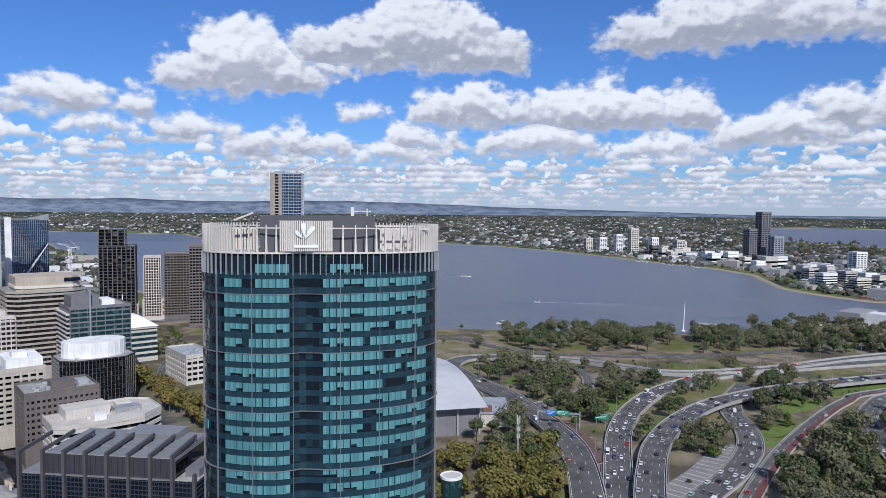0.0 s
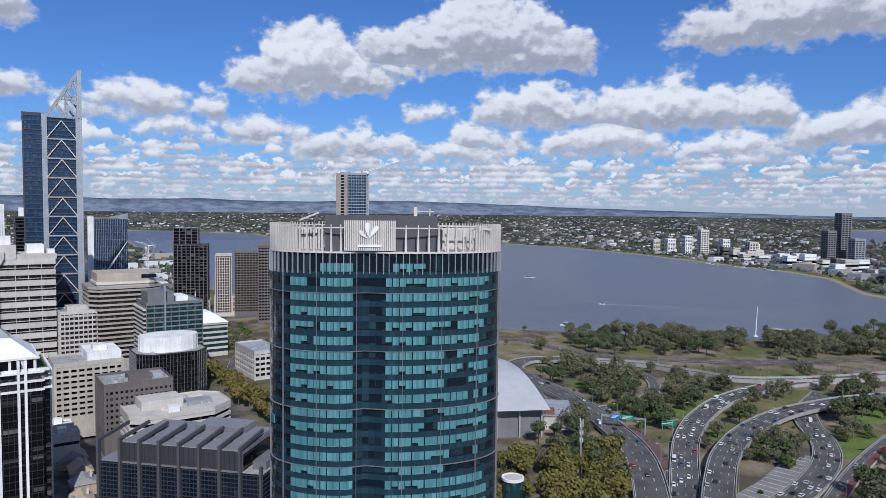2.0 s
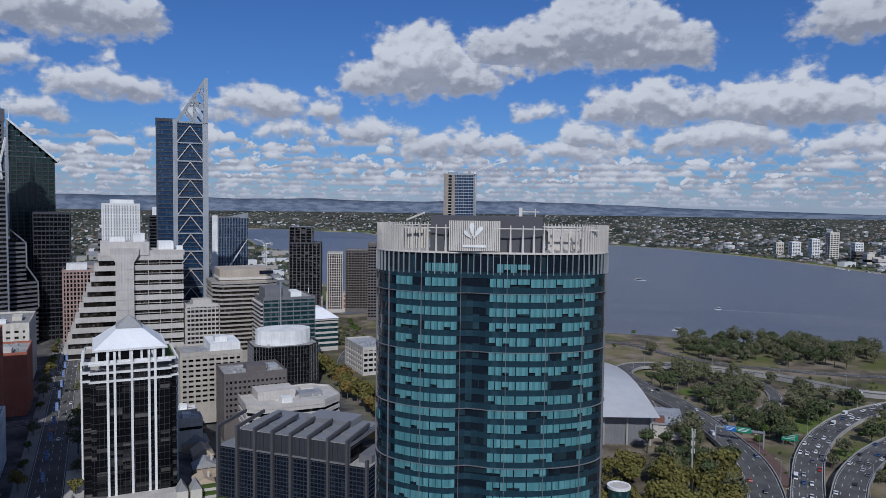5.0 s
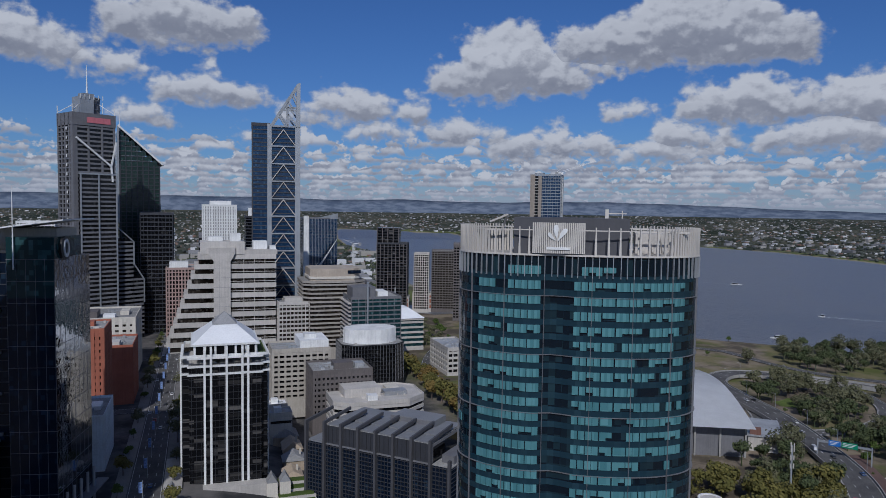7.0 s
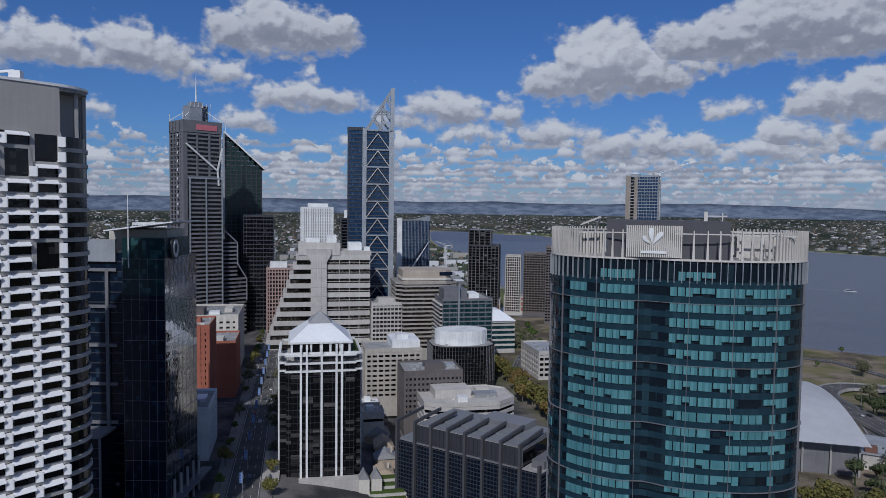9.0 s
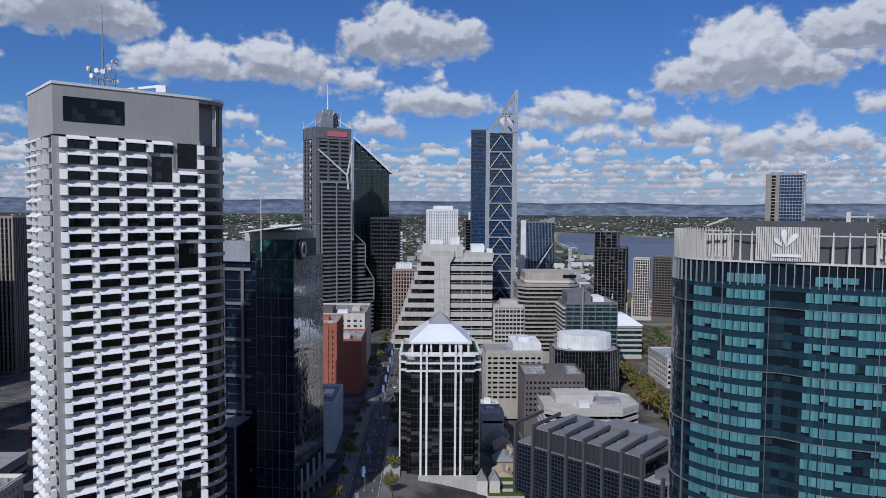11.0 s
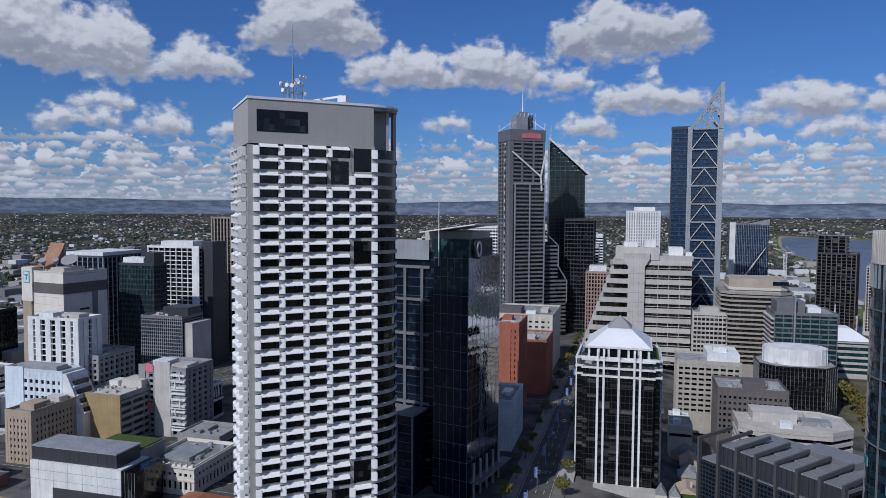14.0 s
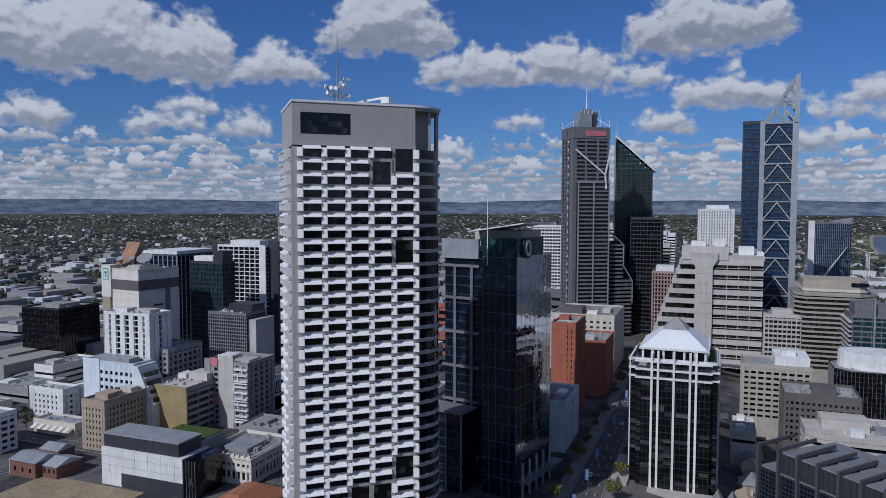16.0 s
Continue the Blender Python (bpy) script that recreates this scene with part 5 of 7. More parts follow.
tower("pink_stone_block", "pinkish stone office block with tall piers", 720, -28, (26, 40), 66, 17, wall="pinkstone", core="gdark", sp=0.3, deep=0.8, bay=3.0, pier=1.2, plant=((3, 20, 6, 26, 6, "white"),))

# ---- the blocks north of the street ----
tower("black_glass_block", "black glass office block with pale roof", 415, -500, (41, 40), 46, 11, wall="black", core="gdark", sp=0.10, deep=0.2, bay=3.0, pier=0.15, parapet=1.5, plant=((10, 30, 10, 30, 3, "roof"),))
M["signteal"] = plain("sign_teal", (0.05, 0.30, 0.26), 0.5, vary=0.05, streak=False)
t = tower("exchange_tower", "beige windowless exchange tower with a brown corner shaft", 390, -382, (37, 34), 83, 1, wall="ivory", core="ivory", sp=0, deep=0.2, parapet=1.0, rot=-8, plant=((8, 30, 6, 22, 4, "cream"),))
part("brown_shaft", cubes((-1.5, 7.0, -1.4, 6, -4, 64)), M["oldstone"], t, "brown tiled corner shaft")
part("pale_head", cubes((-1.7, 8.6, -1.8, 7, 64, 87)), M["ivory"], t)
for i in range(1, 14):
    part("panel_joint", cubes((8.7, 37.3, -0.64, -0.58, i * 5.2 - 0.1, i * 5.2 + 0.1)), M["beige"], t)
part("head_rail", cubes((8.6, 37.4, -0.8, -0.4, 84, 85.0), (36.6, 37.4, -0.4, 34, 84, 85.0)), M["cream"], t)
part("side_recess", cubes((37.05, 37.5, 22, 26, -4, 70)), M["mid"], t)
part("sign_frame", cubes((0.6, 6.4, -1.95, -1.75, 76.4, 84.6)), M["signteal"], t)
part("sign_mark", cubes((1.9, 5.1, -2.2, -2.08, 81.2, 82.4), (2.9, 4.1, -2.2, -2.08, 78.4, 81.2)), M["signteal"], t)
part("sign_plate", cubes((1.2, 5.8, -2.1, -1.8, 77, 84)), M["lightblue"], t, "pale green square sign plate")
part("front_wall", cubes((8.6, 37.2, -0.6, 0.4, -4, 84)), M["ivory"], t)
part("dark_band", cubes((8.6, 37.4, -0.9, -0.5, 70, 77), (37.1, 37.6, -0.5, 34, 70, 77)), M["brown"], t, "brown window band")
for z in (42, 50, 58):
    part("slot_window", cubes((37.0, 37.5, 12, 19, z, z + 1.2)), M["black"], t)
part("end_wall", cubes((37.0, 37.45, 26, 34, -4, 84)), M["ivory"], t)
bm = bmesh.new()
rows = []
for i in range(9):
    q = i / 8
    y0, z1 = 4 + 14 * q, 87 + 16 * q * q
    rows.append([bm.verts.new(c) for c in ((2, y0, z1), (16, y0, z1), (16, y0 + 1.2, z1 - 1.0), (2, y0 + 1.2, z1 - 1.0))])
for p, q in zip(rows, rows[1:]):
    for k in range(4):
        bm.faces.new((p[k], p[(k + 1) % 4], q[(k + 1) % 4], q[k]))
bm.faces.new(rows[0]), bm.faces.new(rows[-1][::-1])
bmesh.ops.recalc_face_normals(bm, faces=bm.faces)
part("copper_roof", bm, M["copper"], t, "curved copper-brown roof")
part("roof_prop", cubes((3, 15, 18, 19.5, 83, 101)), M["grey"], t)
for x0, y0, r in ((24, 16, 5.6), (13, 4, 2.6), (18, 10, 2.2)):
    bm = bmesh.new()
    tube(bm, (x0, y0, 83), (x0, y0, 89), 0.5)
    tube(bm, (x0, y0, 89), (x0 + 1.0, y0 - 2.0, 92), 1.0, r, 18)
    part("dish", bm, M["grey"], t)
t = tower("balcony_flats", "white apartment block with columns of balconies", 327, -316, (35, 18), 64, 18, wall="white", core="gdark", sp=0.13, deep=1.4, bay=7, pier=3.6, plant=((4, 14, 4, 12, 3, "white"), (18, 30, 6, 14, 2.5, "pale")), category="apartment block")
tower("balcony_flats", "lower white and grey apartment block with balconies", 334, -296, (22, 30), 42, 12, wall="grey", core="gdark", sp=0.4, deep=1.2, bay=4.5, pier=1.6, category="apartment block")
tower("teal_block", "dark teal glass hotel tower with a white cap", 441, -349, (30, 15), 86, 23, wall="char", core="gteal", sp=0.22, deep=0.3, bay=2.6, pier=0.35, plant=((2, 20, 2, 13, 5, "white"), (21, 29, 2, 13, 9, "char")))
t = tower("grid_flats", "white gridded apartment tower with dark windows", 492, -364, (48, 26), 96, 27, wall="white", core="gdark", sp=0.16, deep=0.9, bay=5.3, pier=0.45, plant=((10, 40, 4, 20, 5, "white"),), category="apartment block")
part("dark_side", cubes((48.1, 58, 4, 24, -4, 101)), M["char"], t)
part("white_end", cubes((42, 48.3, -0.6, 0.3, -4, 97)), M["white"], t)
part("sign_bar", cubes((-4.5, -3.5, -0.5, 0, 62, 84)), M["white"], t, "upright white sign bar")
part("sign_wall", cubes((-6, -0.1, 0, 14, -4, 97)), M["char"], t)
tower("office_slab", "grey office slab behind a beige tower", 470, -428, (40, 60), 88, 22, wall="dimgrey", core="gblue", sp=0.10, deep=0.3, bay=5, pier=0.9, pier_mat="steel", plant=((2, 38, 2, 50, 4, "white"),))
t = tower("mesh_block", "dark block with a pierced metal screen", 379, -281, (30, 22), 59, 26, wall="mid", core="gblue", sp=0.30, deep=0.4, bay=1.5, pier=0.34, pier_mat="steel", edges=(0,), plant=((12, 30, 6, 20, 6, "char"),))
part("white_end", cubes((30.0, 36, 2, 22, -4, 56)), M["pale"], t)
t = tower("lattice_podium", "low podium wrapped in a white lattice screen", 352, -276, (52, 30), 21, 2, wall="white", core="gdark", sp=0.12, deep=0.8, parapet=0.5, roof="roof")
rnd = random.Random(5)
for i in range(34):
    a = i * 1.55
    part("lattice_bar", bar(bmesh.new(), (a, -0.3, 13), (a + rnd.uniform(-1.6, 1.6), -0.3, 21), 0.5), M["white"], t)
for i in range(16):
    a = i * 1.8
    part("lattice_bar", bar(bmesh.new(), (52.3, a, 13), (52.3, a + rnd.uniform(-1.6, 1.6), 21), 0.5), M["white"], t)
t = tower("pale_blue_block", "pale blue block with square windows and a sloped end", 307, -311, (37.5, 14), 39, 9, wall="lightblue", core="gdark", sp=0.52, deep=0.5, bay=3.6, pier=1.7, edges=(0,), plant=((3, 30, 4, 12, 2.5, "tin"),))
part("curtain_wall", cubes((-0.4, 12, -0.5, 0.4, -4, 41)), M["lightblue"], t, "blank pale blue curtain wall")
part("sloped_end", prism(bmesh.new(), [(37.5, 0), (50, 0), (50, 14), (37.5, 14)], 18, 39, [(37.5, 0), (40, 0), (40, 14), (37.5, 14)]), M["white"], t)
part("end_base", cubes((37.5, 50, 0, 14, -4, 18)), M["white"], t)
for i in range(4):
    z = 35.5 - i * 4.6
    x0 = 40 + (39 - z) * 10 / 21
    part("end_terrace", cubes((x0 - 1.2, x0 + 1.6, 2.0, 12.5, z - 3.0, z - 0.6)), M["gdark"], t, "dark glazed terrace in the sloped end")
    part("terrace_slab", cubes((x0 - 1.0, x0 + 2.4, 1.2, 13.2, z - 3.7, z - 3.0)), M["white"], t)
t = tower("tan_car_park", "tan brick car park with open grey decks", 313, -270, (28, 28), 27, 7, wall="grey", core="black", sp=0.45, deep=1.2, bay=9, pier=0.6, edges=(1,), roof="pale", plant=((14, 27, 18, 29, 5, "pale"), (4, 10, 20, 28, 3, "white")))
part("brick_wall", cubes((-0.3, 28.2, -0.5, 0.4, -4, 28)), M["tanbrick"], t, "blank tan brick wall")
t = tower("student_flats", "grey apartment block with white balconies and pink panels", 336, -248, (30, 26), 38, 12, wall="grey", core="gdark", sp=0.4, deep=1.0, bay=5, pier=2.6, category="apartment block", plant=((4, 14, 6, 16, 3, "white"), (18, 28, 4, 14, 2, "pale")))
part("blind_wall", cubes((10, 20, -0.5, 0.4, -4, 42)), M["pale"], t)
part("stair_wall", cubes((-0.3, 4.0, -0.6, 0.4, -4, 40)), M["grey"], t)
for i in range(6):
    part("white_frame", cubes((20.6, 30.4, -1.7, -1.3, 6 + i * 5.2, 6.6 + i * 5.2), (20.6 + (i % 3) * 3, 21.2 + (i % 3) * 3, -1.7, -1.3, 6 + i * 5.2, 11.2 + i * 5.2)), M["white"], t)
for zz in (14, 36):
    part("pink_panel", cubes((4.2, 9.0, -0.6, 0.1, zz, zz + 4.5)), M["pinkpaint"], t, "pink wall panel")
for i in range(10):
    part("balcony", cubes((21, 30, -1.4, 0.2, 4 + i * 3.4, 5 + i * 3.4)), M["white"], t)
t = tower("old_hotel", "old tan stone hotel with small windows", 278, -281, (16, 29), 26, 8, wall="oldstone", core="gdark", sp=0.55, deep=0.35, bay=2.4, pier=1.4, plant=((3, 12, 6, 16, 3, "oldstone"), (4, 12, 22, 28, 2.5, "pale")), category="hotel")
t = thing("white_box_building", "white panelled building with charcoal roof storey", "building", *P(246, -236), 0, TH)
part("white_wall", cubes((3, 50, 0, 18, -4, 17.5)), M["white"], t)
part("roof_storey", cubes((3.5, 47, 1.2, 16, 17.5, 23.4)), M["char"], t, "charcoal clad roof storey")
for i in range(1, 9):
    part("roof_seam", cubes((3.5 + i * 4.8, 3.62 + i * 4.8, 1.1, 1.25, 17.6, 23.3)), M["dimgrey"], t)
part("roof", cubes((3.2, 47.4, 0.8, 16.4, 23.4, 24)), M["tin"], t)
part("glass_end", cubes((50, 57, 0.5, 18, -4, 17)), M["gdark"], t)
part("low_panel", cubes((15, 50.2, -0.3, 0, -4, 6.5)), M["char"], t)
for z in (9.5, 13.5):
    part("panel_joint", cubes((3, 50, -0.05, 0.0, z, z + 0.12)), M["grey"], t)
for i in range(5):
    part("end_mullion", cubes((50 + i * 1.6, 50.12 + i * 1.6, 0.35, 0.55, -4, 17)), M["steel"], t)
for i in range(1, 7):
    part("panel_joint", cubes((i * 7.6 - 0.06, i * 7.6 + 0.06, -0.05, 0.0, 6, 17.5)), M["grey"], t)
part("green_roof", cubes((20, 46, 17, 34, 10, 20)), M["grey"], t)
part("turf", cubes((20.6, 45.4, 17.6, 33.4, 20, 20.5)), M["bush"], t, "turfed roof")
t = tower("heritage_block", "cream and grey heritage building with cornice", 268, -194, (28, 34), 12, 2, wall="ivory", core="gdark", sp=0.4, deep=0.5, bay=2.8, pier=1.3, parapet=1.6, plant=((6, 20, 8, 24, 2, "tin"),), category="heritage building")
part("cornice", ring(inset(rect(28, 34), -0.7), 0.9, 12.2, 13.0), M["ivory"], t)
for i in range(10):
    part("parapet_post", cubes((0.6 + i * 2.95, 1.3 + i * 2.95, -0.75, -0.3, 13.0, 14.6)), M["ivory"], t)
part("string_course", ring(inset(rect(28, 34), -0.4), 0.5, 6.2, 6.8), M["pale"], t)
for x0, y0 in ((4, 4), (9, 26), (21, 12), (23, 28), (15, 30)):
    part("roof_unit", cubes((x0, x0 + 2, y0, y0 + 1.6, 12, 13.6)), M["tin"], t)
t = thing("terracotta_hall", "low hall with a terracotta tiled roof", "hall", *P(226, -160), 0, TH)
part("wall", cubes((0, 22, 0, 30, -4, 7)), M["cream"], t)
part("roof", prism(bmesh.new(), [(-1, -1), (23, -1), (23, 31), (-1, 31)], 7, 12, [(9, 8), (13, 8), (13, 22), (9, 22)]), M["terracotta"], t)
tower("far_flats", "white slab of flats seen between the towers", 877, -186, (38, 20), 106, 26, wall="white", core="gdark", sp=0.4, deep=0.8, bay=3.5, pier=0.6, category="apartment block")
tower("ribbed_tower", "brown-grey ribbed tower beside older brick buildings", 547, -341, (32, 32), 119, 30, wall="taupe", core="gdark", sp=0.05, deep=0.7, bay=3.2, pier=1.2)

t = thing("brick_workshop", "old red brick workshop with grey tin gable roofs", "workshop", *P(238, -283), 0, TH)
for x0, x1, y0, y1, h in ((0, 17, 0, 14, 7.5), (17, 27, 3, 18, 6.0), (3, 15, 14, 24, 8.5)):
    part("brick_wall", cubes((x0, x1, y0, y1, -3, h)), M["oldbrick"], t)
    part("gable_roof", prism(bmesh.new(), [(x0 - 0.5, y0 - 0.5), (x1 + 0.5, y0 - 0.5), (x1 + 0.5, y1 + 0.5), (x0 - 0.5, y1 + 0.5)], h, h + 2.4, [(x0, (y0 + y1) / 2 - 0.1), (x1, (y0 + y1) / 2 - 0.1), (x1, (y0 + y1) / 2 + 0.1), (x0, (y0 + y1) / 2 + 0.1)]), M["tin"], t)
    for k in range(3):
        xm = x0 + (x1 - x0) * (k + 0.6) / 3.4
        part("window", cubes((xm, xm + 1.2, y0 - 0.08, y0 + 0.2, 2.6, 4.6)), M["gdark"], t)
part("pale_gable", cubes((-0.3, 0.1, 0, 14, -3, 7.6)), M["cream"], t)
t = thing("sand_lot", "bare sandy building plot behind a street", "plot", *P(212, -266), 0.0, TH)
part("sand", cubes((0, 60, 0, 32, -0.5, 0.25)), M["sand"], t)
tower("white_flats", "white rendered block of flats with small windows", 313, -364, (28, 12), 17, 5, wall="white", core="gdark", sp=0.55, deep=0.4, bay=3.5, pier=2.2, roof="tin", category="apartment block")
tower("white_flats", "low white block of flats with a grey roof", 326, -352, (16, 20), 15, 4, wall="white", core="gdark", sp=0.6, deep=0.4, bay=4, pier=2.6, roof="whiteroof", category="apartment block")
tower("grey_shed", "low grey commercial shed with rooftop units", 330, -425, (38, 30), 9, 2, wall="grey", core="gdark", sp=0.6, deep=0.4, plant=((4, 12, 6, 14, 2, "white"), (20, 30, 10, 18, 1.6, "tin")), category="shed")
tower("white_hall", "white office hall with grey window bands", 358, -416, (18, 36), 17, 4, wall="white", core="gdark", sp=0.6, deep=0.4, plant=((4, 12, 6, 14, 3, "pale"),))
t = tower("market_building", "old cream market building with striped awnings", 290, -332, (32, 12), 6.5, 1, wall="cream", core="gdark", sp=0.5, deep=0.4, roof="tin", category="market")
for i in range(12):
    bm = prism(bmesh.new(), [(0, 0), (2.4, 0), (2.4, 0.3), (0, 0.3)], 3.2, 5.0, [(0, 3.4), (2.4, 3.4), (2.4, 3.7), (0, 3.7)])
    part("awning", bm, M["oldstone" if i % 2 else "white"], t).location = (1 + i * 2.5, -3.6, 0)
tower("corner_flats", "white corner block of flats with balconies", 252, -348, (34, 14), 20, 6, wall="white", core="gdark", sp=0.45, deep=1.0, bay=5, pier=1.0, category="apartment block")

# ---- towers by the quay ----
t = tower("crane_tower", "tall grey apartment tower still under construction", 859, 422, (40, 34), 187, 46, z0=-14, wall="steel", core="gsky", sp=0.22, deep=0.3, bay=3.3, pier=0.35, rot=-35, category="apartment block",
          plant=((4, 16, 6, 20, 3.5, "steel"), (20, 34, 10, 22, 2, "grey")))
part("side_wall", cubes((-0.4, 6.0, -0.5, 0.4, -4, 188), (10.5, 15.0, -0.5, 0.4, -4, 186)), M["taupe"], t, "bare brown-grey concrete wall")
part("open_bay", cubes((6.0, 10.5, -0.25, 0.4, -4, 186)), M["gdark"], t)
deck = mesh_of(cubes((6.0, 10.5, -0.9, 0.2, 0, 0.7)), M["pale"])
for i in range(44):
    part("open_deck", deck, None, t).location.z = 10 + i * 4.0
t = tower("dark_flats", "dark glass apartment tower with a stepped top", 898, 221, (40, 34), 92, 25, z0=-12, wall="char", core="gpatch", sp=0.2, deep=0.8, bay=5, pier=0.8, pier_mat="brown", category="apartment block", rot=-20)
part("upper_block", cubes((0.5, 29, 1, 32, 92, 113)), M["gpatch"], t)
for i in range(6):
    part("upper_slab", cubes((0, 29.5, 0.4, 32.5, 93 + i * 3.8, 93.8 + i * 3.8)), M["char"], t)
for x0 in (0, 7, 14, 21, 28):
    part("upper_pier", cubes((x0, x0 + 1.0, 0.2, 1.2, 92, 114)), M["brown"], t)
tower("pale_flats", "slim pale glass apartment tower by the quay", 925, 280, (21, 26), 76, 22, z0=-12, wall="pale", core="gdark", sp=0.24, deep=0.5, bay=3, pier=0.9, edges=(0,), category="apartment block", rot=-20)
tower("grey_flats", "grey-brown apartment tower by the quay", 920, 304, (31, 30), 80, 24, z0=-12, wall="brown", core="gbrown", sp=0.35, deep=0.8, bay=4, pier=0.7, category="apartment block", rot=-20)
tower("brown_flats", "tall brown-grey flats behind the glass tower", 832, 304, (30, 30), 94, 26, z0=-12, wall="brown", core="gdark", sp=0.45, deep=0.6, bay=4, pier=0.8, category="apartment block", rot=-20)

# ---- lesser city blocks ----
fill = random.Random(8)


def free(u, v, w, d, gap=4):
    if v < -6 and v + w > -36:
        return False
    if 188 < u + d and u < 240 and v < -150:
        return False
    if v < -285 and v + w > -300 and u < 700:
        return False
    return all(u + d + gap < a or a + e + gap < u or v + w + gap < b or b + c + gap < v for a, b, c, e in FOOT)


def lesser(n, u0, u1, v0, v1, h0, h1, walls, size, label, category, z0=0.0, fh=4.0):
    made = 0
    for i in range(n * 12):
        if made == n:
            return
        w, d = fill.uniform(*size), fill.uniform(*size)
        u, v = fill.uniform(u0, u1), fill.uniform(v0, v1)
        if not free(u, v, w, d):
            continue
        h = fill.uniform(h0, h1)
        wall = fill.choice(walls)
        floors = max(1, min(9, round(h / fh)))
        tower("city_block" if h > 15 else "low_building", label[wall], u, v, (w, d), h, floors, z0=z0, wall=wall, core="gdark", sp=fill.uniform(0.45, 0.65), deep=0.4, category=category, parapet=0.8,
              roof=fill.choice(["roof", "tin", "roof", "whiteroof", "greyroof"]), plant=((w * 0.2, w * 0.55, d * 0.3, d * 0.7, fill.uniform(1.5, 3.5), fill.choice(["white", "pale", "grey", "tin"])),))
        made += 1


names = {"white": "white rendered city building with a flat roof", "cream": "cream rendered city building with a flat roof", "brick": "red brick city building with a flat roof",
         "grey": "grey concrete city building with rooftop plant", "pale": "pale concrete city building with rooftop plant", "oldstone": "old stone city building with a parapet", "mid": "dark clad city building with rooftop plant",
         "beige": "beige concrete city building with rooftop plant"}
FOOT.append((196, -300, 150, 66))     # the open plot and streets before the white box
for u, v, w, d, h, wall, core in ((905, -72, 26, 34, 62, "white", "gdark"), (960, -62, 22, 30, 78, "cream", "gbrown"), (1040, -76, 30, 36, 96, "white", "gdark"), (1120, -66, 30, 30, 74, "pale", "gdark"),
                                   (1200, -80, 34, 34, 90, "white", "gsky"), (1300, -72, 34, 30, 84, "white", "gdark"), (1010, -120, 30, 30, 104, "cream", "gbrown"), (880, -40, 8, 30, 44, "white", "gdark")):
    tower("street_tower", {"white": "white office tower further along the street", "cream": "cream office tower further along the street", "pale": "pale concrete tower further along the street"}[wall],
          u, v, (w, d), h, round(h / 5), wall=wall, core=core, sp=0.5, deep=0.5, plant=((w * 0.2, w * 0.7, d * 0.2, d * 0.7, 4, wall),))
lesser(7, 1080, 1400, -170, 30, 30, 80, ["white", "cream", "pale", "beige", "mid"], (24, 40), names, "office block", fh=8)
lesser(6, 720, 960, -190, -95, 25, 60, ["white", "cream", "grey", "mid"], (24, 40), names, "office block", fh=8)
lesser(8, 480, 760, -300, -110, 18, 42, ["white", "cream", "grey", "pale", "brick"], (22, 38), names, "office block", fh=6)
lesser(5, 720, 900, 20, 110, 25, 50, ["white", "pale", "beige", "grey"], (22, 34), names, "office block", fh=8)
lesser(14, 175, 420, -560, -190, 6, 13, ["white", "cream", "brick", "grey", "oldstone", "pale"], (12, 26), names, "building")
lesser(9, 300, 420, -190, -100, 7, 16, ["white", "cream", "brick", "grey", "oldstone"], (12, 22), names, "building")
lesser(5, 420, 640, -620, -380, 8, 24, ["white", "cream", "grey", "pale"], (20, 40), names, "building", fh=6)
lesser(5, 405, 480, 40, 70, 5, 9, ["cream", "oldstone", "pale"], (10, 18), names, "building")
tower("terrace_flats", "long low pale block of flats by the shore street", 556, 200, (24, 48), 22, 5, z0=-13, wall="pale", core="gdark", sp=0.45, deep=0.8, bay=5, pier=1.0, edges=(0, 3), category="apartment block", roof="tin")
t = tower("pavilion", "pale pavilion with teal bands and a sloping roof", 668, 178, (36, 40), 30, 6, z0=-12, wall="pale", core="gteal", sp=0.4, deep=0.6, parapet=0.2)
part("sloping_roof", prism(bmesh.new(), [(-1, -1), (37, -1), (37, 41), (-1, 41)], 30, 39, [(8, 14), (24, 14), (24, 32), (8, 32)]), M["whiteroof"], t)
t = thing("white_spire", "slender white curved spire near the quay", "spire", *P(712, 196), -12)
part("spire", tube(bmesh.new(), (0, 0, 0), (0, 0, 56), 2.4, 0.3), M["white"], t)
part("sail", prism(bmesh.new(), [(-5, -1), (0, -1), (0, 1), (-5, 1)], 8, 36, [(-1, -0.4), (0, -0.4), (0, 0.4), (-1, 0.4)]), M["white"], t)
for u, v, w in ((905, 226, 40), (930, 280, 46)):
    t = tower("quay_block", "low red and white quayside building", u, v, (w, 20), 22, 3, z0=-13, wall="pale", core="brick", sp=0.3, deep=0.8, bay=6, pier=1.2, edges=(0, 3), rot=-20, category="building")


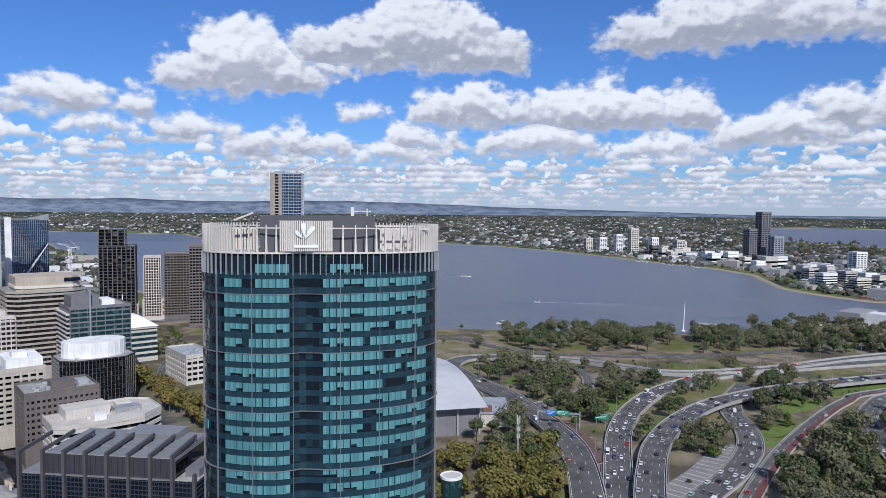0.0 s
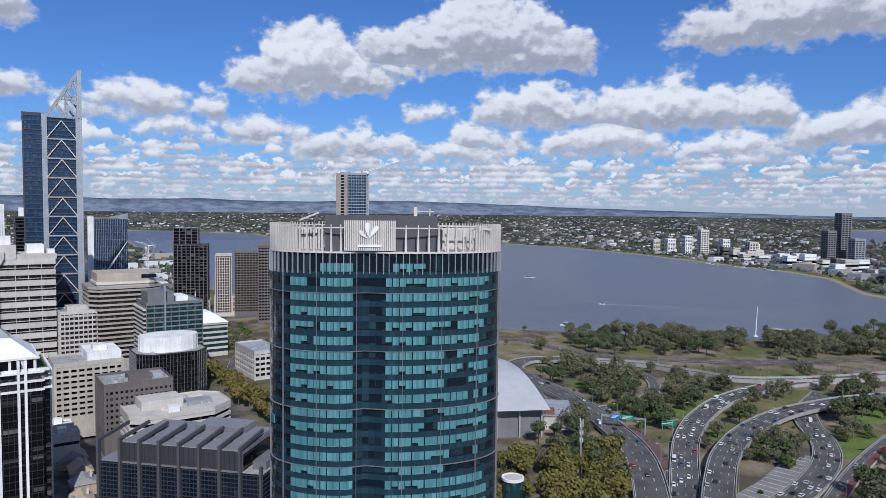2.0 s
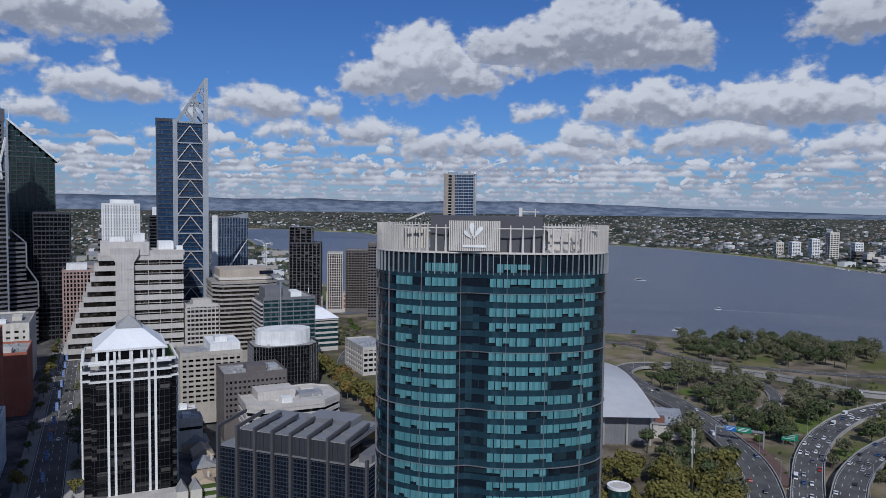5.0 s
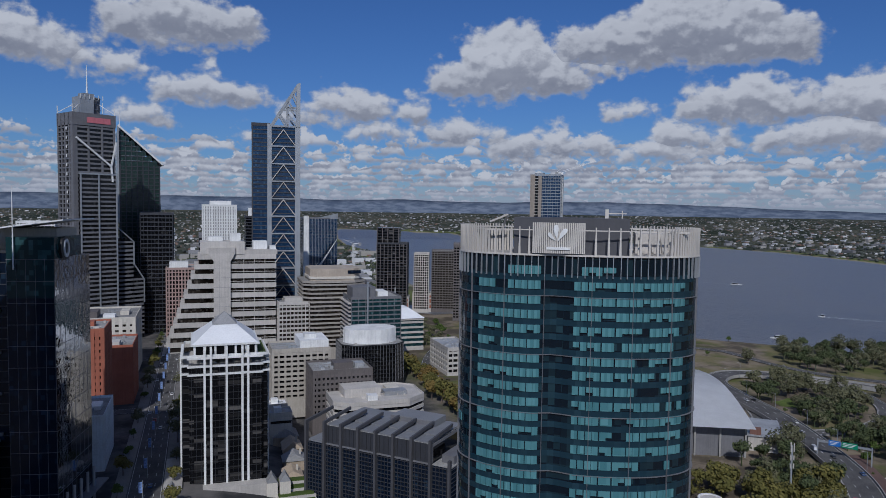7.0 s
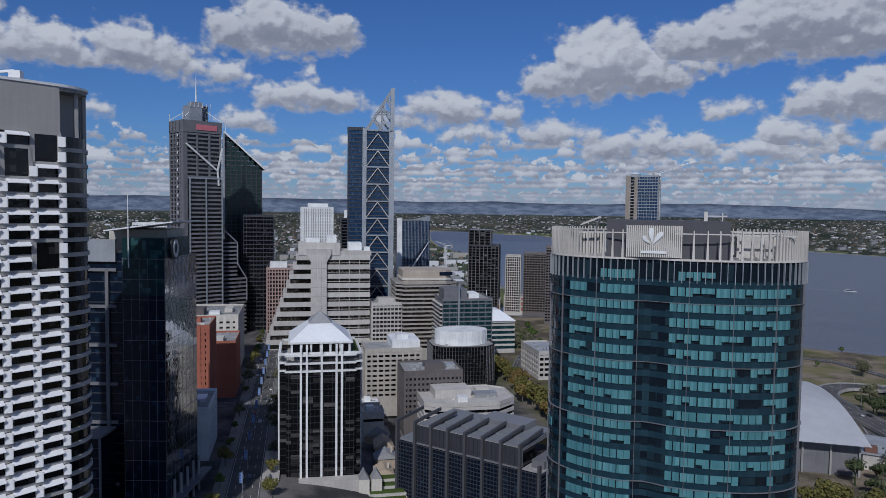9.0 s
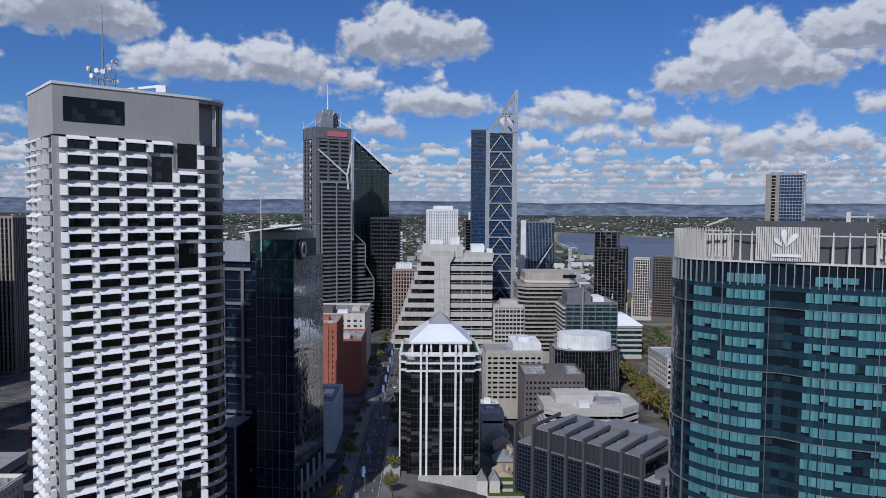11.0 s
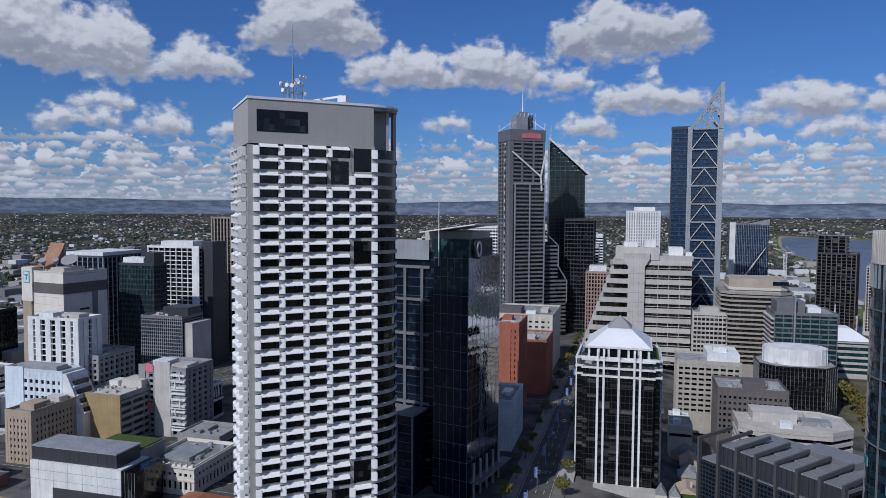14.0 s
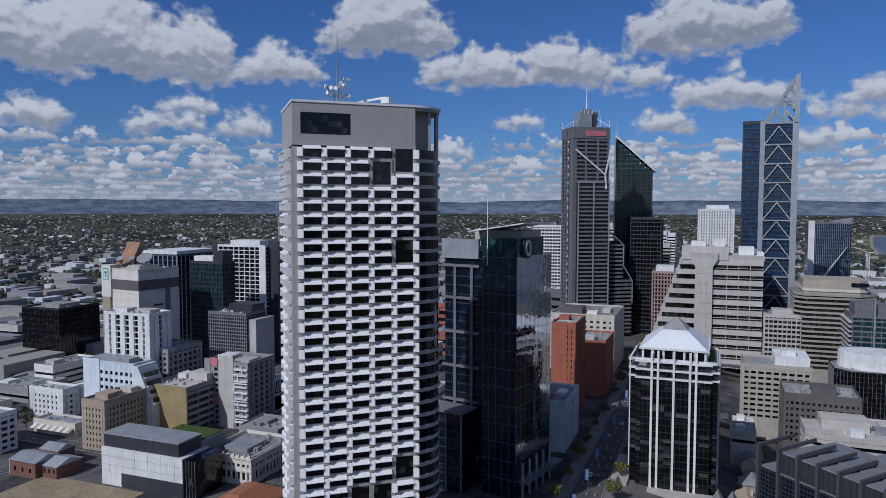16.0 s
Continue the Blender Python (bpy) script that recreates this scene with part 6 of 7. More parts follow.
def tower_crane(x, y, z, h, jib, lean, turn, label):
    t = thing("tower_crane", label, "crane", x, y, z, turn)
    bm = bmesh.new()
    for a, b in ((-1, -1), (1, -1), (1, 1), (-1, 1)):
        bar(bm, (a, b, 0), (a, b, h), 0.35)
    n = int(h / 4)
    for i in range(n):
        s = 1 if i % 2 else -1
        bar(bm, (-s, -1, i * 4), (s, -1, i * 4 + 4), 0.25), bar(bm, (-1, s, i * 4), (-1, -s, i * 4 + 4), 0.25)
    part("mast", bm, M["white"], t)
    part("cab", cubes((-1.4, 1.4, -2.6, -1, h - 3, h)), M["white"], t)
    tip = (jib * math.cos(lean), 0, h + jib * math.sin(lean))
    bm = bmesh.new()
    bar(bm, (0, -0.7, h), tip, 0.4), bar(bm, (0, 0.7, h), tip, 0.4), bar(bm, (0, 0, h + 2.2), tip, 0.35)
    part("jib", bm, M["white"], t)
    part("counter_jib", cubes((-9, 0, -0.9, 0.9, h - 0.5, h + 0.4)), M["white"], t)
    part("counterweight", cubes((-9, -6, -1.3, 1.3, h - 2.5, h + 1)), M["grey"], t)
    part("tie", bar(bmesh.new(), (-8, 0, h), (0, 0, h + 7), 0.25), M["white"], t)


x, y = P(790, 128)
tower_crane(x, y, 40, 18, 42, radians(50), TH + radians(30), "white luffing tower crane beside glass towers")
x, y = P(770, 164)
tower_crane(x, y, -5, 92, 14, radians(20), TH + radians(200), "slim white tower crane with a short jib")
x, y = P(846, 462)
tower_crane(x, y, 40, 137, 46, radians(20), radians(8), "white tower crane on an unfinished tower")
t = thing("lift_drum", "small teal glass drum with a white rim", "kiosk", 5, 333, -14)
part("drum", tube(bmesh.new(), (0, 0, 0), (0, 0, 14), 5.0, 5.0, 24), M["gteal"], t)
part("rim", ring([(5.4 * math.cos(math.tau * i / 24), 5.4 * math.sin(math.tau * i / 24)) for i in range(24)], 0.9, 13.4, 14.6), M["white"], t)
part("roof", tube(bmesh.new(), (0, 0, 13.9), (0, 0, 14.2), 4.6, 4.6, 24), M["pale"], t)

# cottages and gardens between the towers
for u, v, w, d, h in ((352, 42, 9, 12, 6), (372, 44, 12, 10, 8), (390, 46, 10, 14, 9), (408, 42, 14, 14, 10)):
    x, y = P(u, v)
    t = thing("cottage", "old stone cottage with a tiled gable roof", "cottage", x, y, gz(x, y) - 1, TH)
    part("wall", cubes((0, w, 0, d, -8, h * 0.55)), M["oldstone"], t)
    part("roof", prism(bmesh.new(), [(-0.6, -0.6), (w + 0.6, -0.6), (w + 0.6, d + 0.6), (-0.6, d + 0.6)], h * 0.55, h, [(w / 2 - 0.1, 0), (w / 2 + 0.1, 0), (w / 2 + 0.1, d), (w / 2 - 0.1, d)]), M["grey" if w > 10 else "oldstone"], t)
    part("chimney", cubes((w * 0.7, w * 0.7 + 1, d * 0.4, d * 0.4 + 1, h * 0.5, h + 1.5)), M["cream"], t)
t = thing("terrace_garden", "stepped garden beds with clipped hedges", "garden", *P(322, 36), 0, TH)
for i in range(4):
    part("garden_bed", cubes((0, 18, i * 6, i * 6 + 5, -16, -9 + i * 1.2)), M["pale"], t)
    part("hedge", cubes((0.8, 17.2, i * 6 + 0.8, i * 6 + 3.6, -9 + i * 1.2, -8 + i * 1.2)), M["bush"], t)

# ---- streets and freeway ----
m, N = blank("asphalt")
pos = N.t.nodes.new("ShaderNodeNewGeometry").outputs["Position"]
f1, f2 = N.noise(pos, 0.08, 4, 0.6), N.noise(pos, 1.2, 4, 0.6)
finish(N, N.mix(N.ramp(N.math("ADD", N.math("MULTIPLY", f1, 0.6), N.math("MULTIPLY", f2, 0.4)), 0.36, 0.64), (0.065, 0.063, 0.062), (0.125, 0.12, 0.115)), 0.88, 0.0, f2, 0.02, 0.3)
M["asphalt"] = m
M["paint"] = plain("road_paint", (0.62, 0.62, 0.60), 0.7, streak=False)
M["barrier"] = plain("pale_barrier_concrete", (0.33, 0.32, 0.30), 0.85)
M["redlane"] = plain("red_lane_surface", (0.16, 0.055, 0.045), 0.85, streak=False)
M["paving"] = plain("paving", (0.20, 0.19, 0.18), 0.85, streak=False, vary=0.3)
EYE_Z = 128.0


def glide(points, step=6.0):
    """An even curve through points."""
    pts = [Vector(p) for p in points]
    pts = [pts[0] * 2 - pts[1]] + pts + [pts[-1] * 2 - pts[-2]]
    out = []
    for i in range(1, len(pts) - 2):
        p0, p1, p2, p3 = pts[i - 1:i + 3]
        n = max(2, int((p2 - p1).length / step))
        for k in range(n):
            s = k / n
            out.append(0.5 * (2 * p1 + (p2 - p0) * s + (2 * p0 - 5 * p1 + 4 * p2 - p3) * s * s + (3 * p1 - p0 - 3 * p2 + p3) * s ** 3))
    return out + [pts[-2]]


def sides(line):
    out = []
    for i, p in enumerate(line):
        d = (line[min(i + 1, len(line) - 1)] - line[max(i - 1, 0)]).normalized()
        out.append(Vector((d.y, -d.x)))
    return out


def strip(line, norm, a, b, z0, z1):
    """A band along a line, from a to b metres to its right, top at z1."""
    bm = bmesh.new()
    rows = []
    for p, n in zip(line, norm):
        q, r = p + n * a, p + n * b
        rows.append([bm.verts.new(c) for c in ((q.x, q.y, z0), (q.x, q.y, z1), (r.x, r.y, z1), (r.x, r.y, z0))])
    for u, w in zip(rows, rows[1:]):
        for k in range(3):
            bm.faces.new((u[k], w[k], w[k + 1], u[k + 1]))
    bm.faces.new(rows[0]), bm.faces.new(rows[-1][::-1])
    bmesh.ops.recalc_face_normals(bm, faces=bm.faces)
    return bm


ROADS = {}


def road(key, pts, width, z, lanes, label, parapet=0.9, thick=1.6, scale=True, piers=False, kerb=None):
    k = (EYE_Z - z) / 142 if scale else 1.0
    line = glide([(x * k, y * k) for x, y in pts])
    norm = sides(line)
    w = width / 2
    ob = new("road", mesh_of(strip(line, norm, -w, w, z - thick, z), M["asphalt"]))
    tagged(ob, label, "road", kind="structure")
    if parapet:
        for a in (-w - 0.45, w):
            part("parapet", strip(line, norm, a, a + 0.45, z - thick - 0.1, z + parapet), M["barrier"], ob)
    bm = bmesh.new()
    for j in range(1, lanes):
        off = -w + width * j / lanes
        for i in range(0, len(line) - 1, 2):
            p, q, n = line[i], line[i + 1], norm[i]
            p, q = p + n * off, q + norm[i + 1] * off
            q = p + (q - p) * 0.6
            v = [bm.verts.new((c.x, c.y, z + 0.03)) for c in (p - n * 0.12, q - n * 0.12, q + n * 0.12, p + n * 0.12)]
            bm.faces.new(v[::-1])
    for off in (-w + 0.7, w - 0.7):
        for i in range(len(line) - 1):
            n = norm[i]
            p, q = line[i] + n * off, line[i + 1] + norm[i + 1] * off
            v = [bm.verts.new((c.x, c.y, z + 0.03)) for c in (p - n * 0.09, q - n * 0.09, q + n * 0.09, p + n * 0.09)]
            bm.faces.new(v[::-1])
    tagged(part("lane_marking", bm, M["paint"], ob), kind="stuff")
    if piers:
        for i in range(2, len(line) - 2, 5):
            p = line[i]
            part("pier", cubes((p.x - 1, p.x + 1, p.y - 1, p.y + 1, -16, z - thick + 0.05)), M["barrier"], ob)
    ROADS[key] = (line, norm, width, z, lanes)
    return ob


road("A", [(62, 300), (73, 342), (79, 415), (69, 474), (49, 538), (22, 592), (8, 632), (22, 668), (62, 678)], 17, -11.0, 3, "grey viaduct ramp with pale parapets", piers=True)
road("A2", [(56, 679), (100, 665), (122, 611), (118, 565), (95, 528), (55, 500), (20, 480), (-10, 470)], 9, -13.25, 2, "narrow loop ramp passing under the viaduct", parapet=0.5, thick=0.5)
road("B", [(80, 290), (89, 342), (99, 388), (115, 448), (138, 501), (173, 553), (222, 596), (281, 625), (426, 671), (640, 730)], 15, -12.4, 4, "busy freeway carriageway with pale parapets")
road("C", [(92, 295), (104, 343), (116, 382), (132, 424), (160, 471), (198, 514), (244, 547), (291, 570), (385, 605), (620, 680)], 15, -9.5, 4, "busy curved freeway viaduct with pale parapets", piers=True)
road("D", [(96, 300), (130, 343), (157, 374), (184, 414), (198, 450), (205, 490), (218, 525), (250, 575)], 15, -13.2, 4, "busy slip road that dips under a viaduct", parapet=0.5, thick=0.6)
road("E", [(120, 290), (154, 344), (196, 404), (242, 460), (302, 523), (356, 559), (600, 650)], 9, -13.0, 2, "slip road with a red shoulder", parapet=0.5, thick=0.6)
road("F", [(250, 360), (268, 413), (279, 448), (296, 485), (328, 524), (351, 542), (420, 575)], 13, -13.1, 3, "curved dark slip road", parapet=0.5, thick=0.6)
road("G", [(61, 675), (120, 666), (165, 637), (207, 614), (300, 635), (420, 690), (620, 760)], 11, -11.8, 3, "shore road on a low white viaduct", parapet=1.6, piers=True)
road("H", [(-130, 800), (1, 776), (28, 760), (70, 715), (130, 690), (260, 690), (500, 770)], 9, -13.3, 2, "shore road behind trees", parapet=0, thick=0.5)
road("loop", [(18, 450), (28, 492), (36, 520), (30, 560), (12, 585), (-40, 610)], 8, -13.4, 2, "narrow service road below the ramp", parapet=0.4, thick=0.4)
line, norm, width, z, lanes = ROADS["E"]
part("red_shoulder", strip(line, norm, 1.0, 4.4, z - 0.3, z + 0.035), M["redlane"], new("road"))
bpy.data.objects["red_shoulder"].parent.name = "pavement"
tagged(bpy.data.objects["red_shoulder"].parent, "red surfaced road shoulder", "pavement", kind="structure")

apron = new("pavement", mesh_of(strip(ROADS["D"][0][:24], ROADS["D"][1][:24], -21.0, -8.0, -14.2, -13.25), M["paving"]))
tagged(apron, "grey concrete apron with white hatching beside a slip road", "pavement", kind="structure")
bm = bmesh.new()
line, norm = ROADS["D"][0], ROADS["D"][1]
for i in range(1, 23):
    p, q, d = line[i] - norm[i] * 20.5, line[i] - norm[i] * 8.5, (line[i + 1] - line[i]).normalized() * 0.25
    bm.faces.new([bm.verts.new((c.x, c.y, -13.2)) for c in (p - d, q - d, q + d, p + d)])
bmesh.ops.recalc_face_normals(bm, faces=bm.faces)
tagged(part("hatching", bm, M["paint"], apron), kind="stuff")

# the main street
pts = [P(u, v) for u, v in ((200, -21), (400, -21), (700, -21), (1000, -19), (1500, -18))]
st = road("street", pts, 15, 0.35, 4, "main city street in deep shade", parapet=0, thick=0.5, scale=False)
line, norm, width, z, lanes = ROADS["street"]
for a, b in ((-13.5, -7.5), (7.5, 13.0)):
    ob = new("pavement", mesh_of(strip(line, norm, a, b, -0.4, 0.5), M["paving"]))
    tagged(ob, "paved footway beside the main street", "pavement", kind="structure")
for k, (u, v0, v1) in enumerate(((280, -480, 150), (468, -560, 60), (620, -560, 70), (300, -560, -100))):
    road("x%d" % k, [P(u, v0), P(u, (v0 + v1) / 2), P(u, v1 - 20)] if k < 3 else [P(196, -600), P(196, -350), P(196, -150)], 11, 0.3, 2, "side street between city blocks", parapet=0, thick=0.5, scale=False)
road("y", [P(200, -290), P(420, -292), P(700, -296)], 10, 0.25, 2, "street north of the shade tower", parapet=0, thick=0.5, scale=False)
road("bay", [P(250, 205), P(400, 190), P(560, 186), (-250, 700), (-160, 780)], 14, -13.3, 4, "shore street below the city", parapet=0, thick=0.4, scale=False)


# ---- cars ----
M["carglass"] = plain("car_glass", (0.02, 0.022, 0.026), 0.15, vary=0.05, streak=False, spec=0.6)
M["tyre"] = plain("tyre_rubber", (0.02, 0.02, 0.02), 0.9, streak=False)
PAINTS = {"white": (0.72, 0.72, 0.72), "silver": (0.42, 0.43, 0.44), "black": (0.02, 0.02, 0.022), "red": (0.40, 0.03, 0.025), "blue": (0.04, 0.09, 0.22), "grey": (0.12, 0.125, 0.13)}


def car_body(L, W, H, hood):
    bm = bmesh.new()
    side = [(-L / 2, 0.35), (L / 2, 0.35), (L / 2, 0.72), (L / 2 - 0.15, 0.86), (hood, 0.95), (-L / 2 + 0.1, 0.98), (-L / 2, 0.8)]
    a, b = ([bm.verts.new((x, y, z)) for x, z in side] for y in (-W / 2, W / 2))
    bm.faces.new(a), bm.faces.new(b[::-1])
    for i in range(len(side)):
        j = (i + 1) % len(side)
        bm.faces.new((a[j], a[i], b[i], b[j]))
    cube(bm, -L / 2 + 0.8, hood - 0.9, -W / 2 + 0.22, W / 2 - 0.22, H - 0.08, H)
    return bm


def car_cabin(L, W, H, hood):
    return prism(bmesh.new(), [(-L / 2 + 0.25, -W / 2 + 0.08), (hood, -W / 2 + 0.08), (hood, W / 2 - 0.08), (-L / 2 + 0.25, W / 2 - 0.08)], 0.94, H - 0.07,
                 [(-L / 2 + 0.7, -W / 2 + 0.2), (hood - 0.8, -W / 2 + 0.2), (hood - 0.8, W / 2 - 0.2), (-L / 2 + 0.7, W / 2 - 0.2)])


CARS = {}
for tone, c in PAINTS.items():
    M["car_" + tone] = plain("car_paint_" + tone, c, 0.3, vary=0.05, streak=False, spec=0.6)
    t = thing("car", "%s hatchback car on the road" % tone, "car", 0, 0, -60, group="cars on the roads")
    part("body", car_body(4.4, 1.85, 1.5, 0.95), M["car_" + tone], t)
    part("cabin_glass", car_cabin(4.4, 1.85, 1.5, 0.95), M["carglass"], t)
    wheel = mesh_of(tube(bmesh.new(), (0, -0.1, 0), (0, 0.1, 0), 0.33, 0.33, 10), M["tyre"])
    for x in (-1.35, 1.35):
        for y in (-0.85, 0.85):
            part("wheel", wheel, None, t).location = (x, y, 0.33)
    CARS[tone] = t
van = thing("van", "white box van on the road", "van", 0, 0, -60, group="cars on the roads")
part("body", car_body(5.6, 2.0, 1.1, 2.2), M["car_white"], van)
part("cargo_box", cubes((-2.8, 1.1, -1.0, 1.0, 0.9, 2.6)), M["car_white"], van)
part("cabin_glass", prism(bmesh.new(), [(1.1, -0.95), (2.4, -0.95), (2.4, 0.95), (1.1, 0.95)], 0.94, 1.9, [(1.1, -0.85), (1.7, -0.85), (1.7, 0.85), (1.1, 0.85)]), M["carglass"], van)
for x in (-1.8, 1.8):
    for y in (-0.9, 0.9):
        part("wheel", wheel, None, van).location = (x, y, 0.33)
CARS["van"] = van
for tone, near in list(CARS.items()):
    far = thing(near.name.split(".")[0], near["label"], near["category"], 0, 0, -60, group="cars on the roads")
    for o in near.children:
        if "wheel" not in o.name:
            part(o.name.split(".")[0], o.data, None, far)
    part("wheels", cubes((-1.65, -1.05, -0.9, 0.9, 0.0, 0.5), (1.05, 1.65, -0.9, 0.9, 0.0, 0.5)), M["tyre"], far)
    CARS["far_" + tone] = far
rnd = random.Random(11)
used = set()


def traffic(key, gap, fill, first=0, last=1e9, flip=False):
    line, norm, width, z, lanes = ROADS[key]
    for lane in range(lanes):
        off = -width / 2 + width * (lane + 0.5) / lanes
        run = rnd.uniform(0, gap)
        total = 0
        for i in range(len(line) - 1):
            d = line[i + 1] - line[i]
            total += d.length
            run -= d.length
            if run > 0 or not first < total < last:
                continue
            run = gap * rnd.uniform(0.7, 1.6)
            if rnd.random() > fill:
                continue
            p = line[i] + norm[i] * off
            tone = rnd.choices(["white", "silver", "black", "red", "blue", "grey", "van"], [36, 18, 20, 5, 5, 16, 3])[0]
            m = Matrix.LocRotScale((p.x, p.y, z + 0.02), Euler((0, 0, math.atan2(d.y, d.x) + (math.pi if flip else 0))), None)
            if p.length > 410:
                tone = "far_" + tone
            if tone not in used:
                used.add(tone)
                CARS[tone].matrix_basis = m
            else:
                copy_thing(CARS[tone], m)


traffic("B", 14, 0.62, 30, 420, True)
traffic("C", 15, 0.55, 30, 460)
traffic("D", 13, 0.62, 20, 260)
traffic("A", 60, 0.7, 40, 320)
traffic("E", 70, 0.7, 40, 330)
traffic("F", 50, 0.6, 60, 230)
traffic("G", 55, 0.6, 0, 300)
traffic("street", 34, 0.6, 60, 520)
for tone, t in CARS.items():
    if tone not in used:
        for o in (*t.children_recursive, t):
            bpy.data.objects.remove(o)

# ---- hall with the white swept roof ----
def swept_hall():
    t = thing("convention_hall", "large hall with a white swept roof and grey louvred walls", "hall", 0, 0, -14)
    n, m = 16, 24
    near_r, far_r, far_l, near_l = Vector((29, 434, 19.0)), Vector((-4, 550, 25.5)), Vector((-130, 565, 25.5)), Vector((-104, 402, 19.0))
    bm = bmesh.new()
    grid = []
    for i in range(n + 1):
        row = []
        for j in range(m + 1):
            a, b = i / n, j / m
            p = near_r.lerp(near_l, a).lerp(far_r.lerp(far_l, a), b)
            p.z += 10.0 * math.sin(math.pi * b) * (0.55 + 0.45 * math.sin(math.pi * min(1.0, 0.12 + a)))
            row.append(bm.verts.new(p))
        grid.append(row)
    for i in range(n):
        for j in range(m):
            bm.faces.new((grid[i][j], grid[i][j + 1], grid[i + 1][j + 1], grid[i + 1][j])[::-1])
    bmesh.ops.solidify(bm, geom=bm.faces[:], thickness=0.8)
    part("roof", bm, M["whiteroof"], t, "white sheet roof")
    wall = [(24, 441), (-9, 540), (-128, 554), (-100, 410)]
    part("wall", prism(bmesh.new(), wall, -1, 19.5), M["mid"], t, "grey louvred wall")
    for i in range(10):
        p = Vector(wall[0]).lerp(Vector(wall[3]), i / 9)
        part("column", cubes((p.x - 0.5, p.x + 0.5, p.y - 1.6, p.y - 0.4, -1, 18.5)), M["barrier"], t)
    for i in range(1, 7):
        p = Vector(wall[0]).lerp(Vector(wall[1]), i / 7)
        part("column", cubes((p.x + 0.3, p.x + 1.3, p.y - 0.5, p.y + 0.5, -1, 19)), M["barrier"], t)
    part("side_annex", cubes((26, 44, 455, 492, -1, 9)), M["pale"], t)
    part("side_annex", cubes((27, 33, 456, 461, 9, 13)), M["oldbrick"], t)
    part("annex_roof", cubes((25, 45, 454, 493, 9, 9.6)), M["tin"], t)


swept_hall()

# ---- sign gantries, masts, lamps ----
M["signgreen"] = plain("sign_green", (0.01, 0.20, 0.11), 0.5, vary=0.05, streak=False)
M["signblue"] = plain("sign_blue", (0.02, 0.14, 0.45), 0.5, vary=0.05, streak=False)


def board(t, x0, x1, z0, z1, tone):
    b = part("sign_board", cubes((x0, x1, -0.35, -0.15, z0, z1)), M[tone], t, "blue road sign" if tone == "signblue" else "green road sign")
    for k in range(3):
        zz = z1 - (z1 - z0) * (0.28 + 0.24 * k)
        part("writing_bar", cubes((x0 + 0.6, x1 - (0.6 + 0.9 * k), -0.42, -0.36, zz, zz + 0.28)), M["white"], b)


t = thing("sign_gantry", "steel sign gantry with a blue and a green board", "gantry", 63, 455, -11, radians(-14))
for x in (0, 27):
    part("post", cubes((x - 0.35, x + 0.35, -0.35, 0.35, -3, 9)), M["steel"], t)
part("beam", cubes((-0.4, 27.4, -0.1, 0.5, 7.2, 8.4)), M["steel"], t)
board(t, 5.5, 11.5, 6.2, 9.4, "signblue"), board(t, 12, 20, 6.2, 9.6, "signgreen")
t = thing("road_sign", "green road sign on two posts", "sign", 102, 463, -13.5, radians(-10))
for x in (1, 8):
    part("post", cubes((x - 0.15, x + 0.15, -0.15, 0.15, 0, 7)), M["steel"], t)
board(t, 0, 9, 3, 7.4, "signgreen")
t = thing("phone_mast", "tall grey pole with phone antennas", "mast", 41, 372, -14)
part("pole", tube(bmesh.new(), (0, 0, 0), (0, 0, 31), 0.6, 0.35), M["steel"], t)
for z in (20, 24, 28, 30):
    for k in range(3):
        a = k * 2.1
        part("antenna", cubes((0.9 * math.cos(a) - 0.25, 0.9 * math.cos(a) + 0.25, 0.9 * math.sin(a) - 0.25, 0.9 * math.sin(a) + 0.25, z, z + 2.2)), M["pale"], t)
t = thing("white_mast", "tall white leaning monument mast by the river", "mast", 286, 832, -14)
part("pole", tube(bmesh.new(), (0, 0, 0), (1.2, 0, 35), 0.8, 0.25), M["white"], t)
part("foot", cubes((-2, 2, -2, 2, 0, 1.0)), M["white"], t)
t = thing("jetty", "dark timber jetty platform on the water", "jetty", 318, 893, -16.4, radians(-40))
part("deck", cubes((0, 40, -7, 7, 1.0, 3.0)), M["char"], t)
part("deck_top", cubes((6, 34, -4, 5, 3.0, 3.4)), M["pale"], t)
part("railing", cubes((0, 0.6, -7, 7, 3, 6), (34, 40, -7, 7, 3, 5)), M["char"], t)
for x in (2, 14, 26, 38):
    part("pile", cubes((x - 0.5, x + 0.5, -6, -5, -4, 1), (x - 0.5, x + 0.5, 5, 6, -4, 1)), M["char"], t)

lamp = None
for key, every, side in (("A", 6, 1), ("B", 7, -1), ("C", 7, 1), ("E", 8, 1), ("F", 8, 1), ("G", 8, -1)):
    line, norm, width, z, lanes = ROADS[key]
    for i in range(4, min(len(line), 75), every):
        p = line[i] + norm[i] * side * (width / 2 + 1.4)
        turn = math.atan2(-norm[i].y * side, -norm[i].x * side)
        mm = Matrix.LocRotScale((p.x, p.y, z - 1.5), Euler((0, 0, turn)), None)
        if lamp is None:
            lamp = thing("street_lamp", "slim grey street lamp with a curved arm", "street lamp", 0, 0, 0, group="freeway lamps")
            part("pole", tube(bmesh.new(), (0, 0, 0), (0, 0, 12), 0.16, 0.09, 6), M["steel"], lamp)
            part("arm", bar(bmesh.new(), (0, 0, 12), (2.4, 0, 12.4), 0.12), M["steel"], lamp)
            part("head", cubes((2.0, 3.0, -0.2, 0.2, 12.3, 12.5)), M["pale"], lamp)
            lamp.matrix_basis = mm
        else:
            copy_thing(lamp, mm)

# ---- boats ----
M["foam"] = plain("foam", (0.75, 0.77, 0.78), 0.8, streak=False, vary=0.3)


